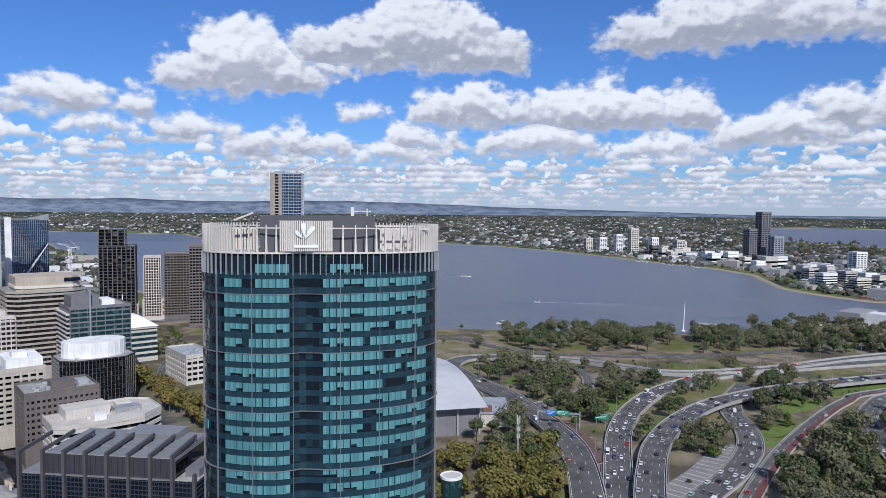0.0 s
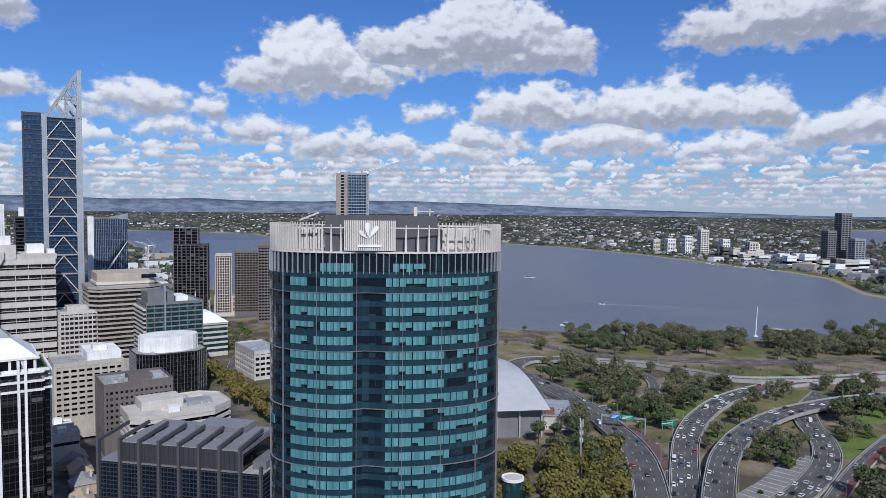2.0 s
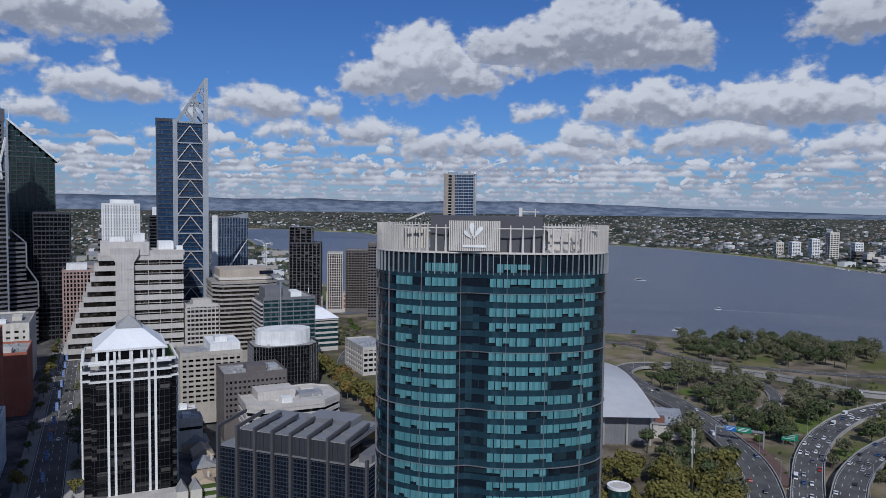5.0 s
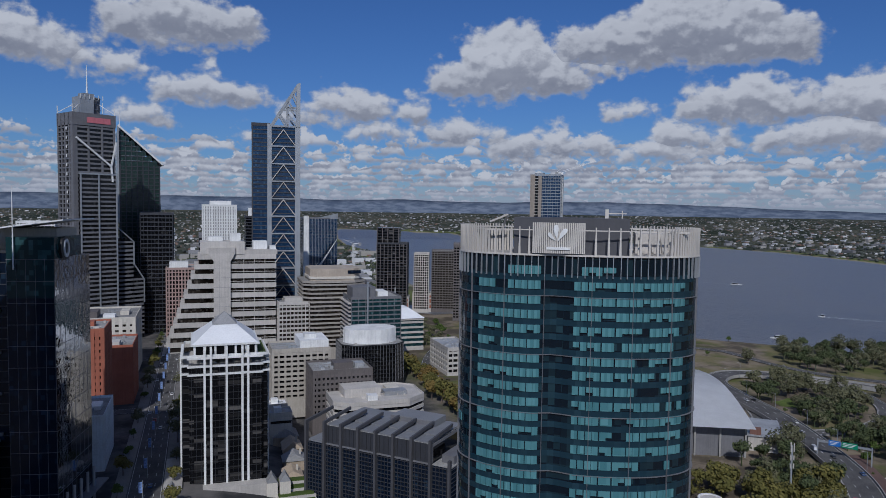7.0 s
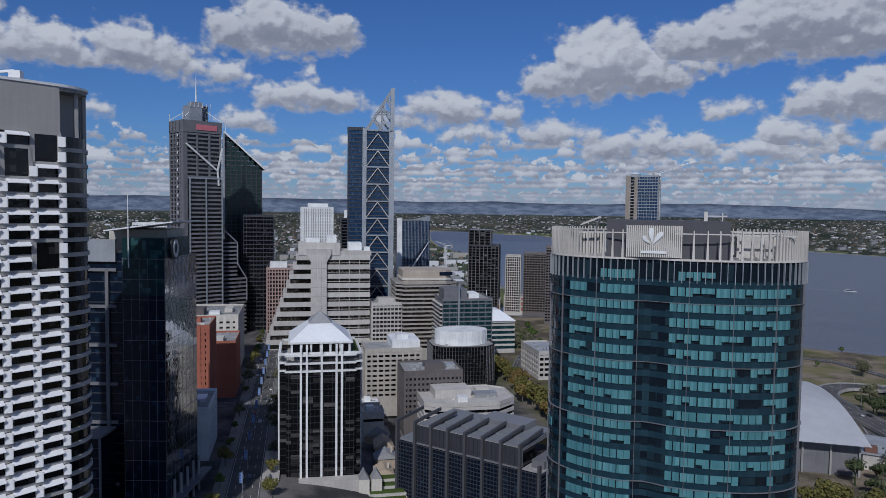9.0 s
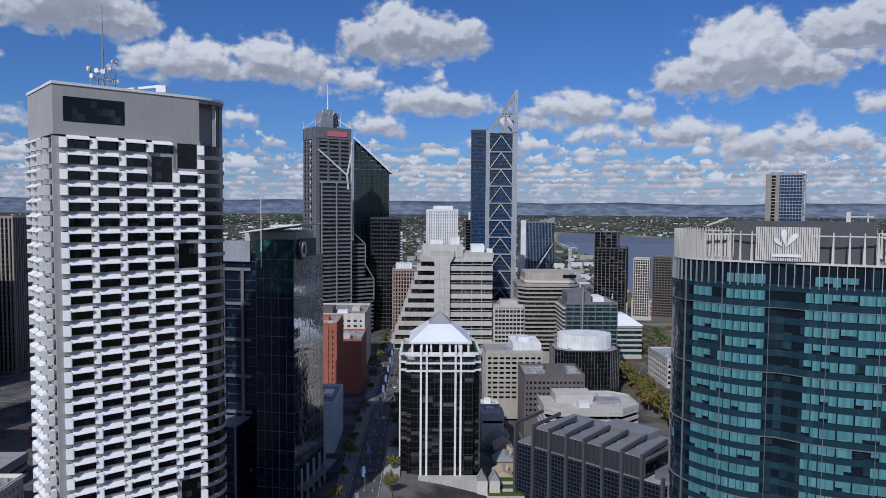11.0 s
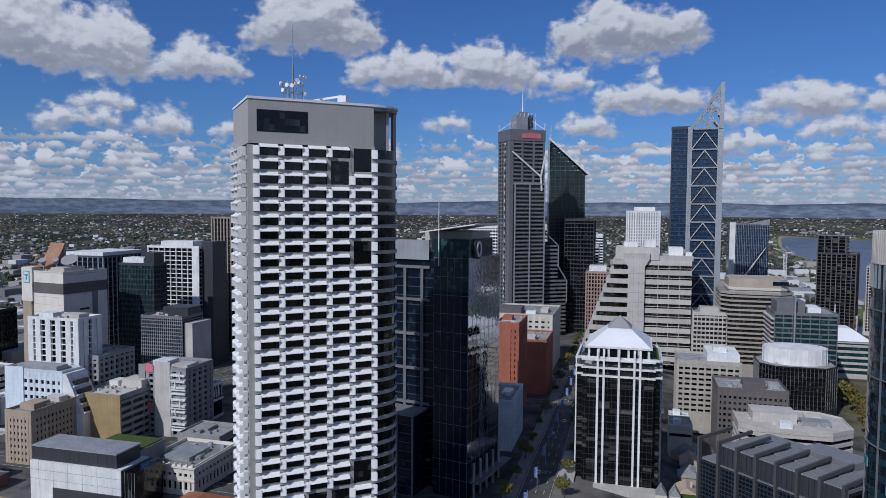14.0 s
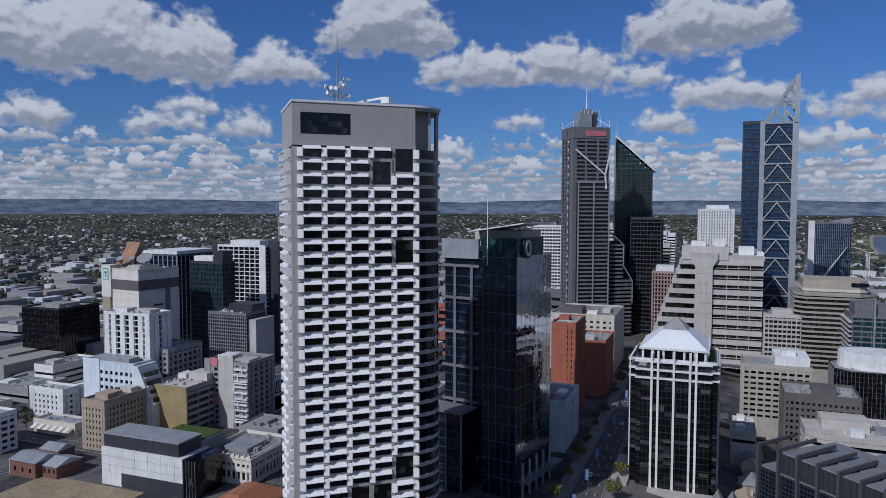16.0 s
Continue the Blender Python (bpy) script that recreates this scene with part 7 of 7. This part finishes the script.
def boat(x, y, turn, length, label, wake=0.0):
    t = thing("boat", label, "boat", x, y, -16.3, turn)
    L, W = length, length * 0.28
    hull = prism(bmesh.new(), [(-L / 2, -W / 2 * 0.8), (L * 0.2, -W / 2 * 0.8), (L * 0.46, 0), (L * 0.2, W / 2 * 0.8), (-L / 2, W / 2 * 0.8)], -0.4, 1.3, [(-L / 2, -W / 2), (L * 0.22, -W / 2), (L * 0.52, 0), (L * 0.22, W / 2), (-L / 2, W / 2)])
    part("hull", hull, M["white"], t)
    part("cabin", cubes((-L * 0.35, L * 0.15, -W * 0.36, W * 0.36, 1.3, 3.2)), M["carglass"], t)
    part("cabin_roof", cubes((-L * 0.4, L * 0.12, -W * 0.4, W * 0.4, 3.2, 3.6)), M["white"], t)
    if wake:
        bm = bmesh.new()
        for s in (-1, 1):
            rows = []
            for k in range(24):
                f = k / 23
                c = s * (0.3 + f * wake * 0.035) + 0.5 * noise.noise((k * 0.8, s, 0))
                h = (0.9 + 2.2 * abs(noise.noise((k * 0.5, s * 5, 2)))) * (1 - f) ** 0.6
                rows.append([bm.verts.new((-L / 2 - f * wake, c - h / 2, 0.12)), bm.verts.new((-L / 2 - f * wake, c + h / 2, 0.12))])
            for a, b in zip(rows, rows[1:]):
                bm.faces.new((a[0], a[1], b[1], b[0]))
        bmesh.ops.recalc_face_normals(bm, faces=bm.faces)
        w = thing("boat_wake", "white foam wake trailing behind a boat", "wake", x, y, -16.2, turn)
        part("foam", bm, M["foam"], w)


boat(75, 890, radians(200), 14, "white motor cruiser at anchor on the river")
boat(50, 1510, radians(-15), 22, "white ferry with a foaming wake", 90)
boat(148, 1101, radians(172), 9, "small white speedboat with a long wake", 160)
for i in range(9):
    boat(560 + i * 14 - (i % 3) * 9, 2020 - i * 26, radians(40 * i), 13, "white boat moored off the far shore")

# ---- far shore flats ----
def far_flats(px, py, w, d, h, wall, label, floors):
    z = gz(px, py)
    u, v = px * UX + py * UY, px * VX + py * VY
    return tower("shore_flats", label, u, v, (w, d), h, floors, z0=z, wall=wall, core="gdark", sp=0.5, deep=0.8, rot=-math.degrees(TH) + 18, bay=w / 3 if h > 40 else 0, pier=w / 12, edges=(0, 3), parapet=0.8, category="apartment block", group="flats on the far shore")


rnd = random.Random(21)
SP_MAIN = [(905, 2085, 28, 26, 92, "mid"), (952, 2110, 34, 28, 142, "mid"), (958, 2040, 34, 26, 72, "steel"), (640, 2400, 30, 24, 82, "cream"), (600, 2440, 26, 22, 60, "white"), (690, 2330, 26, 22, 55, "white"),
           (560, 2520, 30, 22, 46, "white"), (730, 2200, 30, 24, 52, "pale"), (520, 2560, 26, 20, 42, "cream"), (760, 2260, 24, 20, 44, "white"), (1010, 1720, 34, 26, 46, "white"), (1080, 1600, 34, 26, 38, "pale"),
           (800, 1560, 36, 22, 26, "white"), (770, 1480, 30, 22, 24, "pale"), (735, 1360, 36, 20, 24, "white"), (790, 1380, 30, 22, 27, "pale"), (760, 1290, 34, 20, 22, "cream")]
for x, y, w, d, h, wall in SP_MAIN:
    far_flats(x, y, w, d, h, wall, {"mid": "tall dark glass apartment tower on the far shore", "steel": "grey glass apartment tower on the far shore"}.get(wall, "pale block of flats on the far shore"), max(5, int(h / (6 if h > 60 else 4.5))))
for i in range(50):
    k = rnd.random()
    x, y = 660 + 150 * k + rnd.uniform(0, 110), 2250 - 950 * k + rnd.uniform(-60, 120)
    if in_water(np.array(x), np.array(y)) > -45:
        continue
    far_flats(x, y, rnd.uniform(20, 38), 20, rnd.uniform(10, 32), rnd.choice(["white", "pale", "cream", "white", "brown"]), "low pale block of flats on the far shore", rnd.randint(2, 3))

# banners along the main street
M["banner"] = plain("banner_cloth", (0.22, 0.33, 0.62), 0.8, vary=0.6, big=0.5, small=1.2, streak=False)
pole = None
for i in range(18):
    x, y = P(290 + i * 30, -21.0)
    mm = Matrix.LocRotScale((x, y, 0.4), Euler((0, 0, TH + 0)), None)
    if pole is None:
        pole = thing("banner_pole", "grey street pole with a blue and white banner", "street pole", 0, 0, 0, group="banner poles")
        part("pole", tube(bmesh.new(), (0, 0, 0), (0, 0, 10), 0.14, 0.1, 6), M["steel"], pole)
        part("banner", cubes((-1.6, -0.2, -0.05, 0.05, 4.6, 9.4)), M["banner"], pole, "blue and white cloth banner")
        pole.matrix_basis = mm
    else:
        copy_thing(pole, mm)

# ---- trees ----
def tree_meshes(seed, height, spread, lobes, cards, size, mat):
    rnd = random.Random(seed)
    bm = bmesh.new()
    lean = Vector((rnd.uniform(-0.4, 0.4), rnd.uniform(-0.4, 0.4), 0))
    fork = Vector((0, 0, height * 0.38)) + lean
    tube(bm, (0, 0, -1.2), fork, height * 0.035, height * 0.022, 7)
    cents = []
    for i in range(lobes):
        a = math.tau * (i + rnd.uniform(-0.3, 0.3)) / lobes
        r = spread * rnd.uniform(0.25, 0.62)
        c = Vector((r * math.cos(a), r * math.sin(a), height * rnd.uniform(0.45, 0.84)))
        tube(bm, fork, c, height * 0.016, height * 0.006, 5)
        cents.append((c, spread * rnd.uniform(0.34, 0.52)))
    cents.append((Vector((0, 0, height * 0.84)), spread * 0.42))
    trunk = mesh_of(bm, M["bark"])
    verts, faces = [], []
    for i in range(cards):
        c, r = cents[i % len(cents)]
        d = Vector((rnd.gauss(0, 1), rnd.gauss(0, 1), rnd.gauss(0, 0.8))).normalized() * r * rnd.uniform(0.55, 1.05)
        d.z *= 0.95
        p = c + d
        nrm = (d.normalized() + Vector((rnd.uniform(-0.8, 0.8), rnd.uniform(-0.8, 0.8), rnd.uniform(-0.2, 0.9)))).normalized()
        s = nrm.orthogonal().normalized()
        q = nrm.cross(s)
        k = size * rnd.uniform(0.6, 1.3)
        n0 = len(verts)
        for j in range(5):
            a = math.tau * j / 5 + rnd.uniform(-0.3, 0.3)
            verts.append(p + (s * math.cos(a) + q * math.sin(a) * 0.8) * k * rnd.uniform(0.7, 1.1) + nrm * rnd.uniform(-0.15, 0.15) * k)
        faces.append((n0, n0 + 1, n0 + 2, n0 + 3, n0 + 4))
    me = bpy.data.meshes.new("crown")
    me.from_pydata([tuple(v) for v in verts], [], faces)
    me.materials.append(M[mat])
    return trunk, me


KINDS = {"gum": [], "plane": [], "bush": [], "dark": []}
for i in range(5):
    KINDS["gum"].append((tree_meshes(30 + i, 11 + i, 6.0 + 0.5 * i, 6 + i % 3, 640, 0.62, "gum"), "olive-green gum tree with an open crown"))
for i in range(3):
    KINDS["plane"].append((tree_meshes(50 + i, 10 + i, 5.4, 6, 560, 0.7, "plane"), "plane tree with yellowing autumn leaves"))
    KINDS["dark"].append((tree_meshes(90 + i, 11 + i, 5.2, 6 + i, 620, 0.6, "dark"), "deep green tree with a full crown"))
    KINDS["bush"].append((tree_meshes(70 + i, 6 + i, 4.0, 5, 360, 0.62, "bush"), "bright green leafy tree"))
tree_rnd = random.Random(3)


def tree(kind, x, y, k=1.0, z=None):
    (trunk, crown), label = tree_rnd.choice(KINDS[kind])
    t = thing("tree", label, "tree", x, y, gz(x, y) - 0.2 if z is None else z, tree_rnd.uniform(0, 6.28), "trees")
    s = k * tree_rnd.uniform(0.75, 1.25)
    t.scale = (s, s, s * tree_rnd.uniform(0.9, 1.12))
    part("trunk", trunk, None, t), part("crown", crown, None, t)
    return t


def on_road(x, y, margin=3.0):
    p = Vector((x, y))
    for key, (line, norm, width, z, lanes) in ROADS.items():
        for q in line[::2]:
            if (q - p).length < width / 2 + margin + 3:
                return True
    return False


def grove(kind, n, x0, x1, y0, y1, k=1.0, margin=3.0, test=None):
    made = 0
    for i in range(n * 8):
        if made == n:
            break
        x, y = tree_rnd.uniform(x0, x1), tree_rnd.uniform(y0, y1)
        if (test and not test(x, y)) or on_road(x, y, margin) or in_water(np.array(x), np.array(y)) > -8:
            continue
        if x < 40 and 405 < y < 560 and x > -135:
            continue
        tree(kind, x, y, k)
        made += 1


grove("gum", 22, 30, 130, 560, 668, 1.0)
grove("gum", 20, 120, 300, 520, 640, 0.9)
grove("gum", 14, 20, 75, 340, 470, 0.95)
grove("bush", 18, 60, 260, 380, 560, 1.0)
grove("gum", 14, 110, 240, 400, 520, 0.8)
grove("gum", 8, 70, 110, 500, 545, 0.9)
grove("bush", 10, 200, 420, 340, 560, 1.0)
grove("plane", 16, 20, 72, 325, 400, 1.15, 0.0)
grove("gum", 6, -80, 60, 700, 800, 0.8)
grove("bush", 6, -100, 40, 690, 830, 0.7)
for i in range(22):
    x, y = P(430 + i * 9 + tree_rnd.uniform(-4, 4), 172 + tree_rnd.uniform(-8, 8))
    tree("plane", x, y, 1.2)
for i in range(26):
    x, y = P(620 + tree_rnd.uniform(0, 190), 215 + tree_rnd.uniform(0, 70))
    tree(tree_rnd.choice(["gum", "bush"]), x, y, 1.1)
for i in range(44):
    u = 300 + i * 14
    if abs(u - 468) < 12 or abs(u - 620) < 12:
        continue
    tree(tree_rnd.choice(["plane", "bush", "gum"]), *P(u, -9.0 if i % 2 else -32.0), 0.8, 0.4)
for i in range(14):
    tree(tree_rnd.choice(["gum", "bush"]), *P(tree_rnd.uniform(150, 330), tree_rnd.uniform(-420, -190)), 0.55, 0.0)


def woodland(name, label, kind, n, x0, x1, y0, y1, k, test=None, margin=2.0):
    """A dense wood, its crowns joined."""
    V, F, count = [], [], 0
    for i in range(n * 6):
        if count == n:
            break
        x, y = tree_rnd.uniform(x0, x1), tree_rnd.uniform(y0, y1)
        if (test and not test(x, y)) or on_road(x, y, margin) or in_water(np.array(x), np.array(y)) > -6:
            continue
        count += 1
        (trunk, crown), label0 = tree_rnd.choice(KINDS[kind])
        s, a, z = k * tree_rnd.uniform(0.65, 1.25), tree_rnd.uniform(0, 6.28), gz(x, y)
        m = Matrix.LocRotScale((x, y, z - 0.2), Euler((0, 0, a)), (s, s, s * tree_rnd.uniform(0.85, 1.15)))
        for me in (trunk, crown):
            n0 = len(V)
            V += [tuple(m @ v.co) for v in me.vertices]
            F += [tuple(j + n0 for j in p.vertices) for p in me.polygons]
    me = bpy.data.meshes.new(name)
    me.from_pydata(V, [], F)
    me.materials.append(M[kind])
    tagged(new(name, me), label, "woodland", kind="stuff")


woodland("shore_woodland", "dense olive-green woodland along the river shore", "gum", 200, 70, 560, 700, 812, 1.1, lambda x, y: not 0.33 < x / y < 0.36)
woodland("shore_copse", "darker broad-crowned trees among the shore woodland", "dark", 120, 70, 560, 702, 815, 1.15, lambda x, y: not 0.33 < x / y < 0.36)
woodland("plane_woodland", "grove of yellowing plane trees beside the ramp", "plane", 46, -45, 70, 320, 412, 1.15, lambda x, y: not (x > -135 and y > 398 and x < 45), 0.0)
woodland("point_woodland", "trees on the low point by the river", "gum", 26, 330, 560, 840, 900, 1.0)
woodland("bank_woodland", "dense trees on the bank beside the slip road", "gum", 120, 150, 340, 285, 530, 1.1, lambda x, y: y < 332 + (x - 165) * 1.28)
woodland("median_woodland", "clumps of olive trees on the islands between the roads", "gum", 46, 60, 300, 400, 660, 0.8, lambda x, y: math.sin(x * 0.05) + math.cos(y * 0.045) > 0.55, 0.5)
woodland("roadside_shrubs", "low olive shrubs on the banks between the roads", "bush", 130, 40, 330, 360, 660, 0.4, None, 0.5)


def near_spots(*spots):
    """Whether a place lies in one of the rounds (x, y, radius)."""
    return lambda x, y: any((x - a) ** 2 + (y - b) ** 2 < r * r for a, b, r in spots)


woodland("island_trees", "tall dark green trees on the islands between the ramps", "dark", 120, 10, 300, 370, 600, 1.05,
         near_spots((36, 590, 20), (74, 536, 16), (98, 552, 13), (92, 486, 20), (108, 474, 14), (132, 526, 22), (150, 534, 14), (38, 420, 22), (52, 396, 16), (158, 494, 15), (146, 416, 16),
                    (160, 424, 10), (205, 440, 7), (233, 494, 9), (257, 512, 10), (180, 560, 16), (320, 590, 26), (270, 560, 16)), 0.0)
woodland("slope_trees", "thick mixed trees on the slope below the slip road", "dark", 110, 150, 380, 330, 560, 1.1, lambda x, y: x > 170 and y < 332 + (x - 150) * 1.12 and y > 300 + (x - 170) * 0.5, 1.0)

M["lawn"] = plain("mown_lawn", (0.125, 0.165, 0.045), 0.95, vary=0.4, big=0.06, small=0.7, spec=0.1, streak=False)
for cx, cy, rx, ry, turn in ((72, 588, 26, 12, 40), (54, 366, 10, 13, 10), (134, 514, 12, 26, -30), (224, 452, 26, 9, 30), (212, 430, 16, 8, 25), (262, 512, 34, 11, 32), (330, 560, 40, 14, 22), (140, 455, 10, 16, -20)):
    ring_pts = []
    for i in range(28):
        q = math.tau * i / 28
        k = 1 + 0.18 * noise.noise((cx + 2 * math.cos(q), cy + 2 * math.sin(q), 0))
        px_, py_ = rx * k * math.cos(q), ry * k * math.sin(q)
        c0, s0 = math.cos(radians(turn)), math.sin(radians(turn))
        ring_pts.append((cx + c0 * px_ - s0 * py_, cy + s0 * px_ + c0 * py_))
    ob = new("lawn", mesh_of(prism(bmesh.new(), ring_pts, -14.6, -13.72), M["lawn"]))
    tagged(ob, "mown green lawn between the roads", "lawn", kind="structure")
gore = new("pavement", mesh_of(prism(bmesh.new(), [(72, 462), (84, 395), (90, 390), (96, 402), (88, 470)], -14.4, -12.9), plain("gore_brick", (0.135, 0.085, 0.07), 0.9, streak=False)))
tagged(gore, "red-brown brick paving between two carriageways", "pavement", kind="structure")
woodland("far_bank_woodland", "dark woodland on the headland across the river", "gum", 60, 1100, 1900, 2300, 3000, 1.6)

# ---- far suburbs ----
def scatter(name, label, category, mat, n, seed, shape, r0, r1, scale):
    """Many small far things in one mesh, thinning out with distance."""
    rng = np.random.default_rng(seed)
    a = np.radians(rng.uniform(-34, 97, n * 2))
    true = np.exp(rng.uniform(math.log(r0), math.log(r1), n * 2))
    r = np.where(true > NEAR, NEAR + np.log(np.maximum(true, NEAR) / NEAR) / SPREAD, true)
    x, y = -np.sin(a) * r, np.cos(a) * r
    u, v = x * UX + y * UY, x * VX + y * VY
    keep = (in_water(x, y) < -25) & ~((u > 150) & (u < 1150) & (v > -330) & (v < 420)) & ~((v > 100) & (r < 1000)) & (np.hypot(x, y) > 560)
    x, y, r, true = x[keep][:n], y[keep][:n], r[keep][:n], true[keep][:n]
    k = (r / true) ** 0.8 * scale * rng.uniform(0.7, 1.4, len(x))
    z = base_z(x, y)
    verts, faces = shape
    verts = np.array(verts, float)
    turn = rng.uniform(0, 6.28, len(x)) if name.endswith("trees") else np.where(rng.random(len(x)) < 0.5, TH, TH + 1.57)
    c, s = np.cos(turn), np.sin(turn)
    jit = 1 + rng.uniform(-0.3, 0.3, (len(x), len(verts), 3)) * (1.0 if name == "far_trees" else 0.0)
    st = 1.0 if name.endswith("trees") else rng.uniform(0.8, 1.8, (len(x), 1))
    vx, vy, vz = verts[:, 0] * jit[..., 0] * st, verts[:, 1] * jit[..., 1], verts[:, 2] * jit[..., 2]
    X = x[:, None] + k[:, None] * (vx * c[:, None] - vy * s[:, None])
    Y = y[:, None] + k[:, None] * (vx * s[:, None] + vy * c[:, None])
    Z = z[:, None] + k[:, None] * vz
    V = np.stack([X, Y, Z], -1).reshape(-1, 3)
    nv = len(verts)
    F = [tuple(i + o for i in f) for o in range(0, len(x) * nv, nv) for f in faces]
    me = bpy.data.meshes.new(name)
    me.from_pydata(V.tolist(), [], F)
    me.materials.append(mat)
    return tagged(new(name, me), label, category, kind="stuff")


HOUSE = ([(-6, -5, -1), (6, -5, -1), (6, 5, -1), (-6, 5, -1), (-6, -5, 3.2), (6, -5, 3.2), (6, 5, 3.2), (-6, 5, 3.2), (-2.5, 0, 5.6), (2.5, 0, 5.6)],
         [(0, 1, 5, 4), (1, 2, 6, 5), (2, 3, 7, 6), (3, 0, 4, 7), (4, 5, 9, 8), (5, 6, 9), (6, 7, 8, 9), (7, 4, 8)])
SHED = ([(-9, -6, -1), (9, -6, -1), (9, 6, -1), (-9, 6, -1), (-9, -6, 7), (9, -6, 7), (9, 6, 7), (-9, 6, 7)], [(0, 1, 5, 4), (1, 2, 6, 5), (2, 3, 7, 6), (3, 0, 4, 7), (4, 5, 6, 7)])
ico = bmesh.new()
bmesh.ops.create_icosphere(ico, subdivisions=1, radius=1.0)
LUMP = ([(v.co.x * 5.0, v.co.y * 5.0, 3.6 + v.co.z * 4.2) for v in ico.verts], [tuple(v.index for v in f.verts) for f in ico.faces])
ico.free()


leaf_rnd = random.Random(77)
CROWN = ([], [])
for i in range(54):
    d = Vector((leaf_rnd.gauss(0, 1), leaf_rnd.gauss(0, 1), leaf_rnd.gauss(0, 1))).normalized()
    mid = Vector((d.x * 4.2, d.y * 4.2, 5.0 + d.z * 3.4)) * leaf_rnd.uniform(0.75, 1.1)
    e1 = (d + Vector((leaf_rnd.uniform(-0.7, 0.7), leaf_rnd.uniform(-0.7, 0.7), leaf_rnd.uniform(0, 0.8)))).normalized().orthogonal().normalized()
    e2 = e1.cross(d).normalized()
    r = leaf_rnd.uniform(0.8, 1.7)
    for j in range(4):
        q = math.tau * j / 4 + leaf_rnd.uniform(-0.4, 0.4)
        CROWN[0].append(tuple(mid + (e1 * math.cos(q) + e2 * math.sin(q)) * r))
    CROWN[1].append((4 * i, 4 * i + 1, 4 * i + 2, 4 * i + 3))


def islands(name, *tones):
    m, N = blank(name)
    rpi = N.t.nodes.new("ShaderNodeNewGeometry").outputs["Random Per Island"]
    ramp = N.t.nodes.new("ShaderNodeValToRGB")
    ramp.color_ramp.interpolation = "CONSTANT"
    while len(ramp.color_ramp.elements) < len(tones):
        ramp.color_ramp.elements.new(0.5)
    for i, c in enumerate(tones):
        ramp.color_ramp.elements[i].position = i / len(tones)
        ramp.color_ramp.elements[i].color = (*c, 1)
    N.t.links.new(rpi, ramp.inputs[0])
    co = N.t.nodes.new("ShaderNodeTexCoord").outputs["Object"]
    finish(N, N.mix(N.math("MULTIPLY", N.noise(co, 0.3, 3, 0.6), 0.4), ramp.outputs[0], (0.1, 0.09, 0.08)), 0.8, 0.0, None, 0.1, 0.2)
    return m


M["suburb"] = islands("suburb_roofs", (0.40, 0.39, 0.38), (0.22, 0.12, 0.085), (0.20, 0.20, 0.20), (0.55, 0.54, 0.53), (0.24, 0.17, 0.13), (0.11, 0.115, 0.12), (0.27, 0.26, 0.25))
M["sheds"] = islands("shed_roofs", (0.74, 0.74, 0.74), (0.32, 0.32, 0.33), (0.20, 0.20, 0.20), (0.40, 0.38, 0.34))
M["fargreen"] = leaf("far_tree_leaves", (0.042, 0.05, 0.042), (0.09, 0.10, 0.08))
scatter("far_houses", "suburban houses with tiled and metal roofs", "houses", M["suburb"], 12000, 1, HOUSE, 560, 15000, 0.75)
scatter("far_sheds", "large pale sheds and shops among the suburbs", "sheds", M["sheds"], 2600, 2, SHED, 620, 17000, 1.0)
scatter("suburb_blocks", "flat-roofed white and grey blocks in the nearer suburbs", "buildings", M["sheds"], 420, 9, SHED, 560, 2200, 1.7)
scatter("far_trees", "dark green street trees across the suburbs", "trees", M["fargreen"], 15000, 3, LUMP, 1250, 17000, 0.95)
scatter("near_trees", "leafy street trees in the nearer suburbs", "trees", M["dark"], 2600, 6, CROWN, 560, 1900, 0.85)
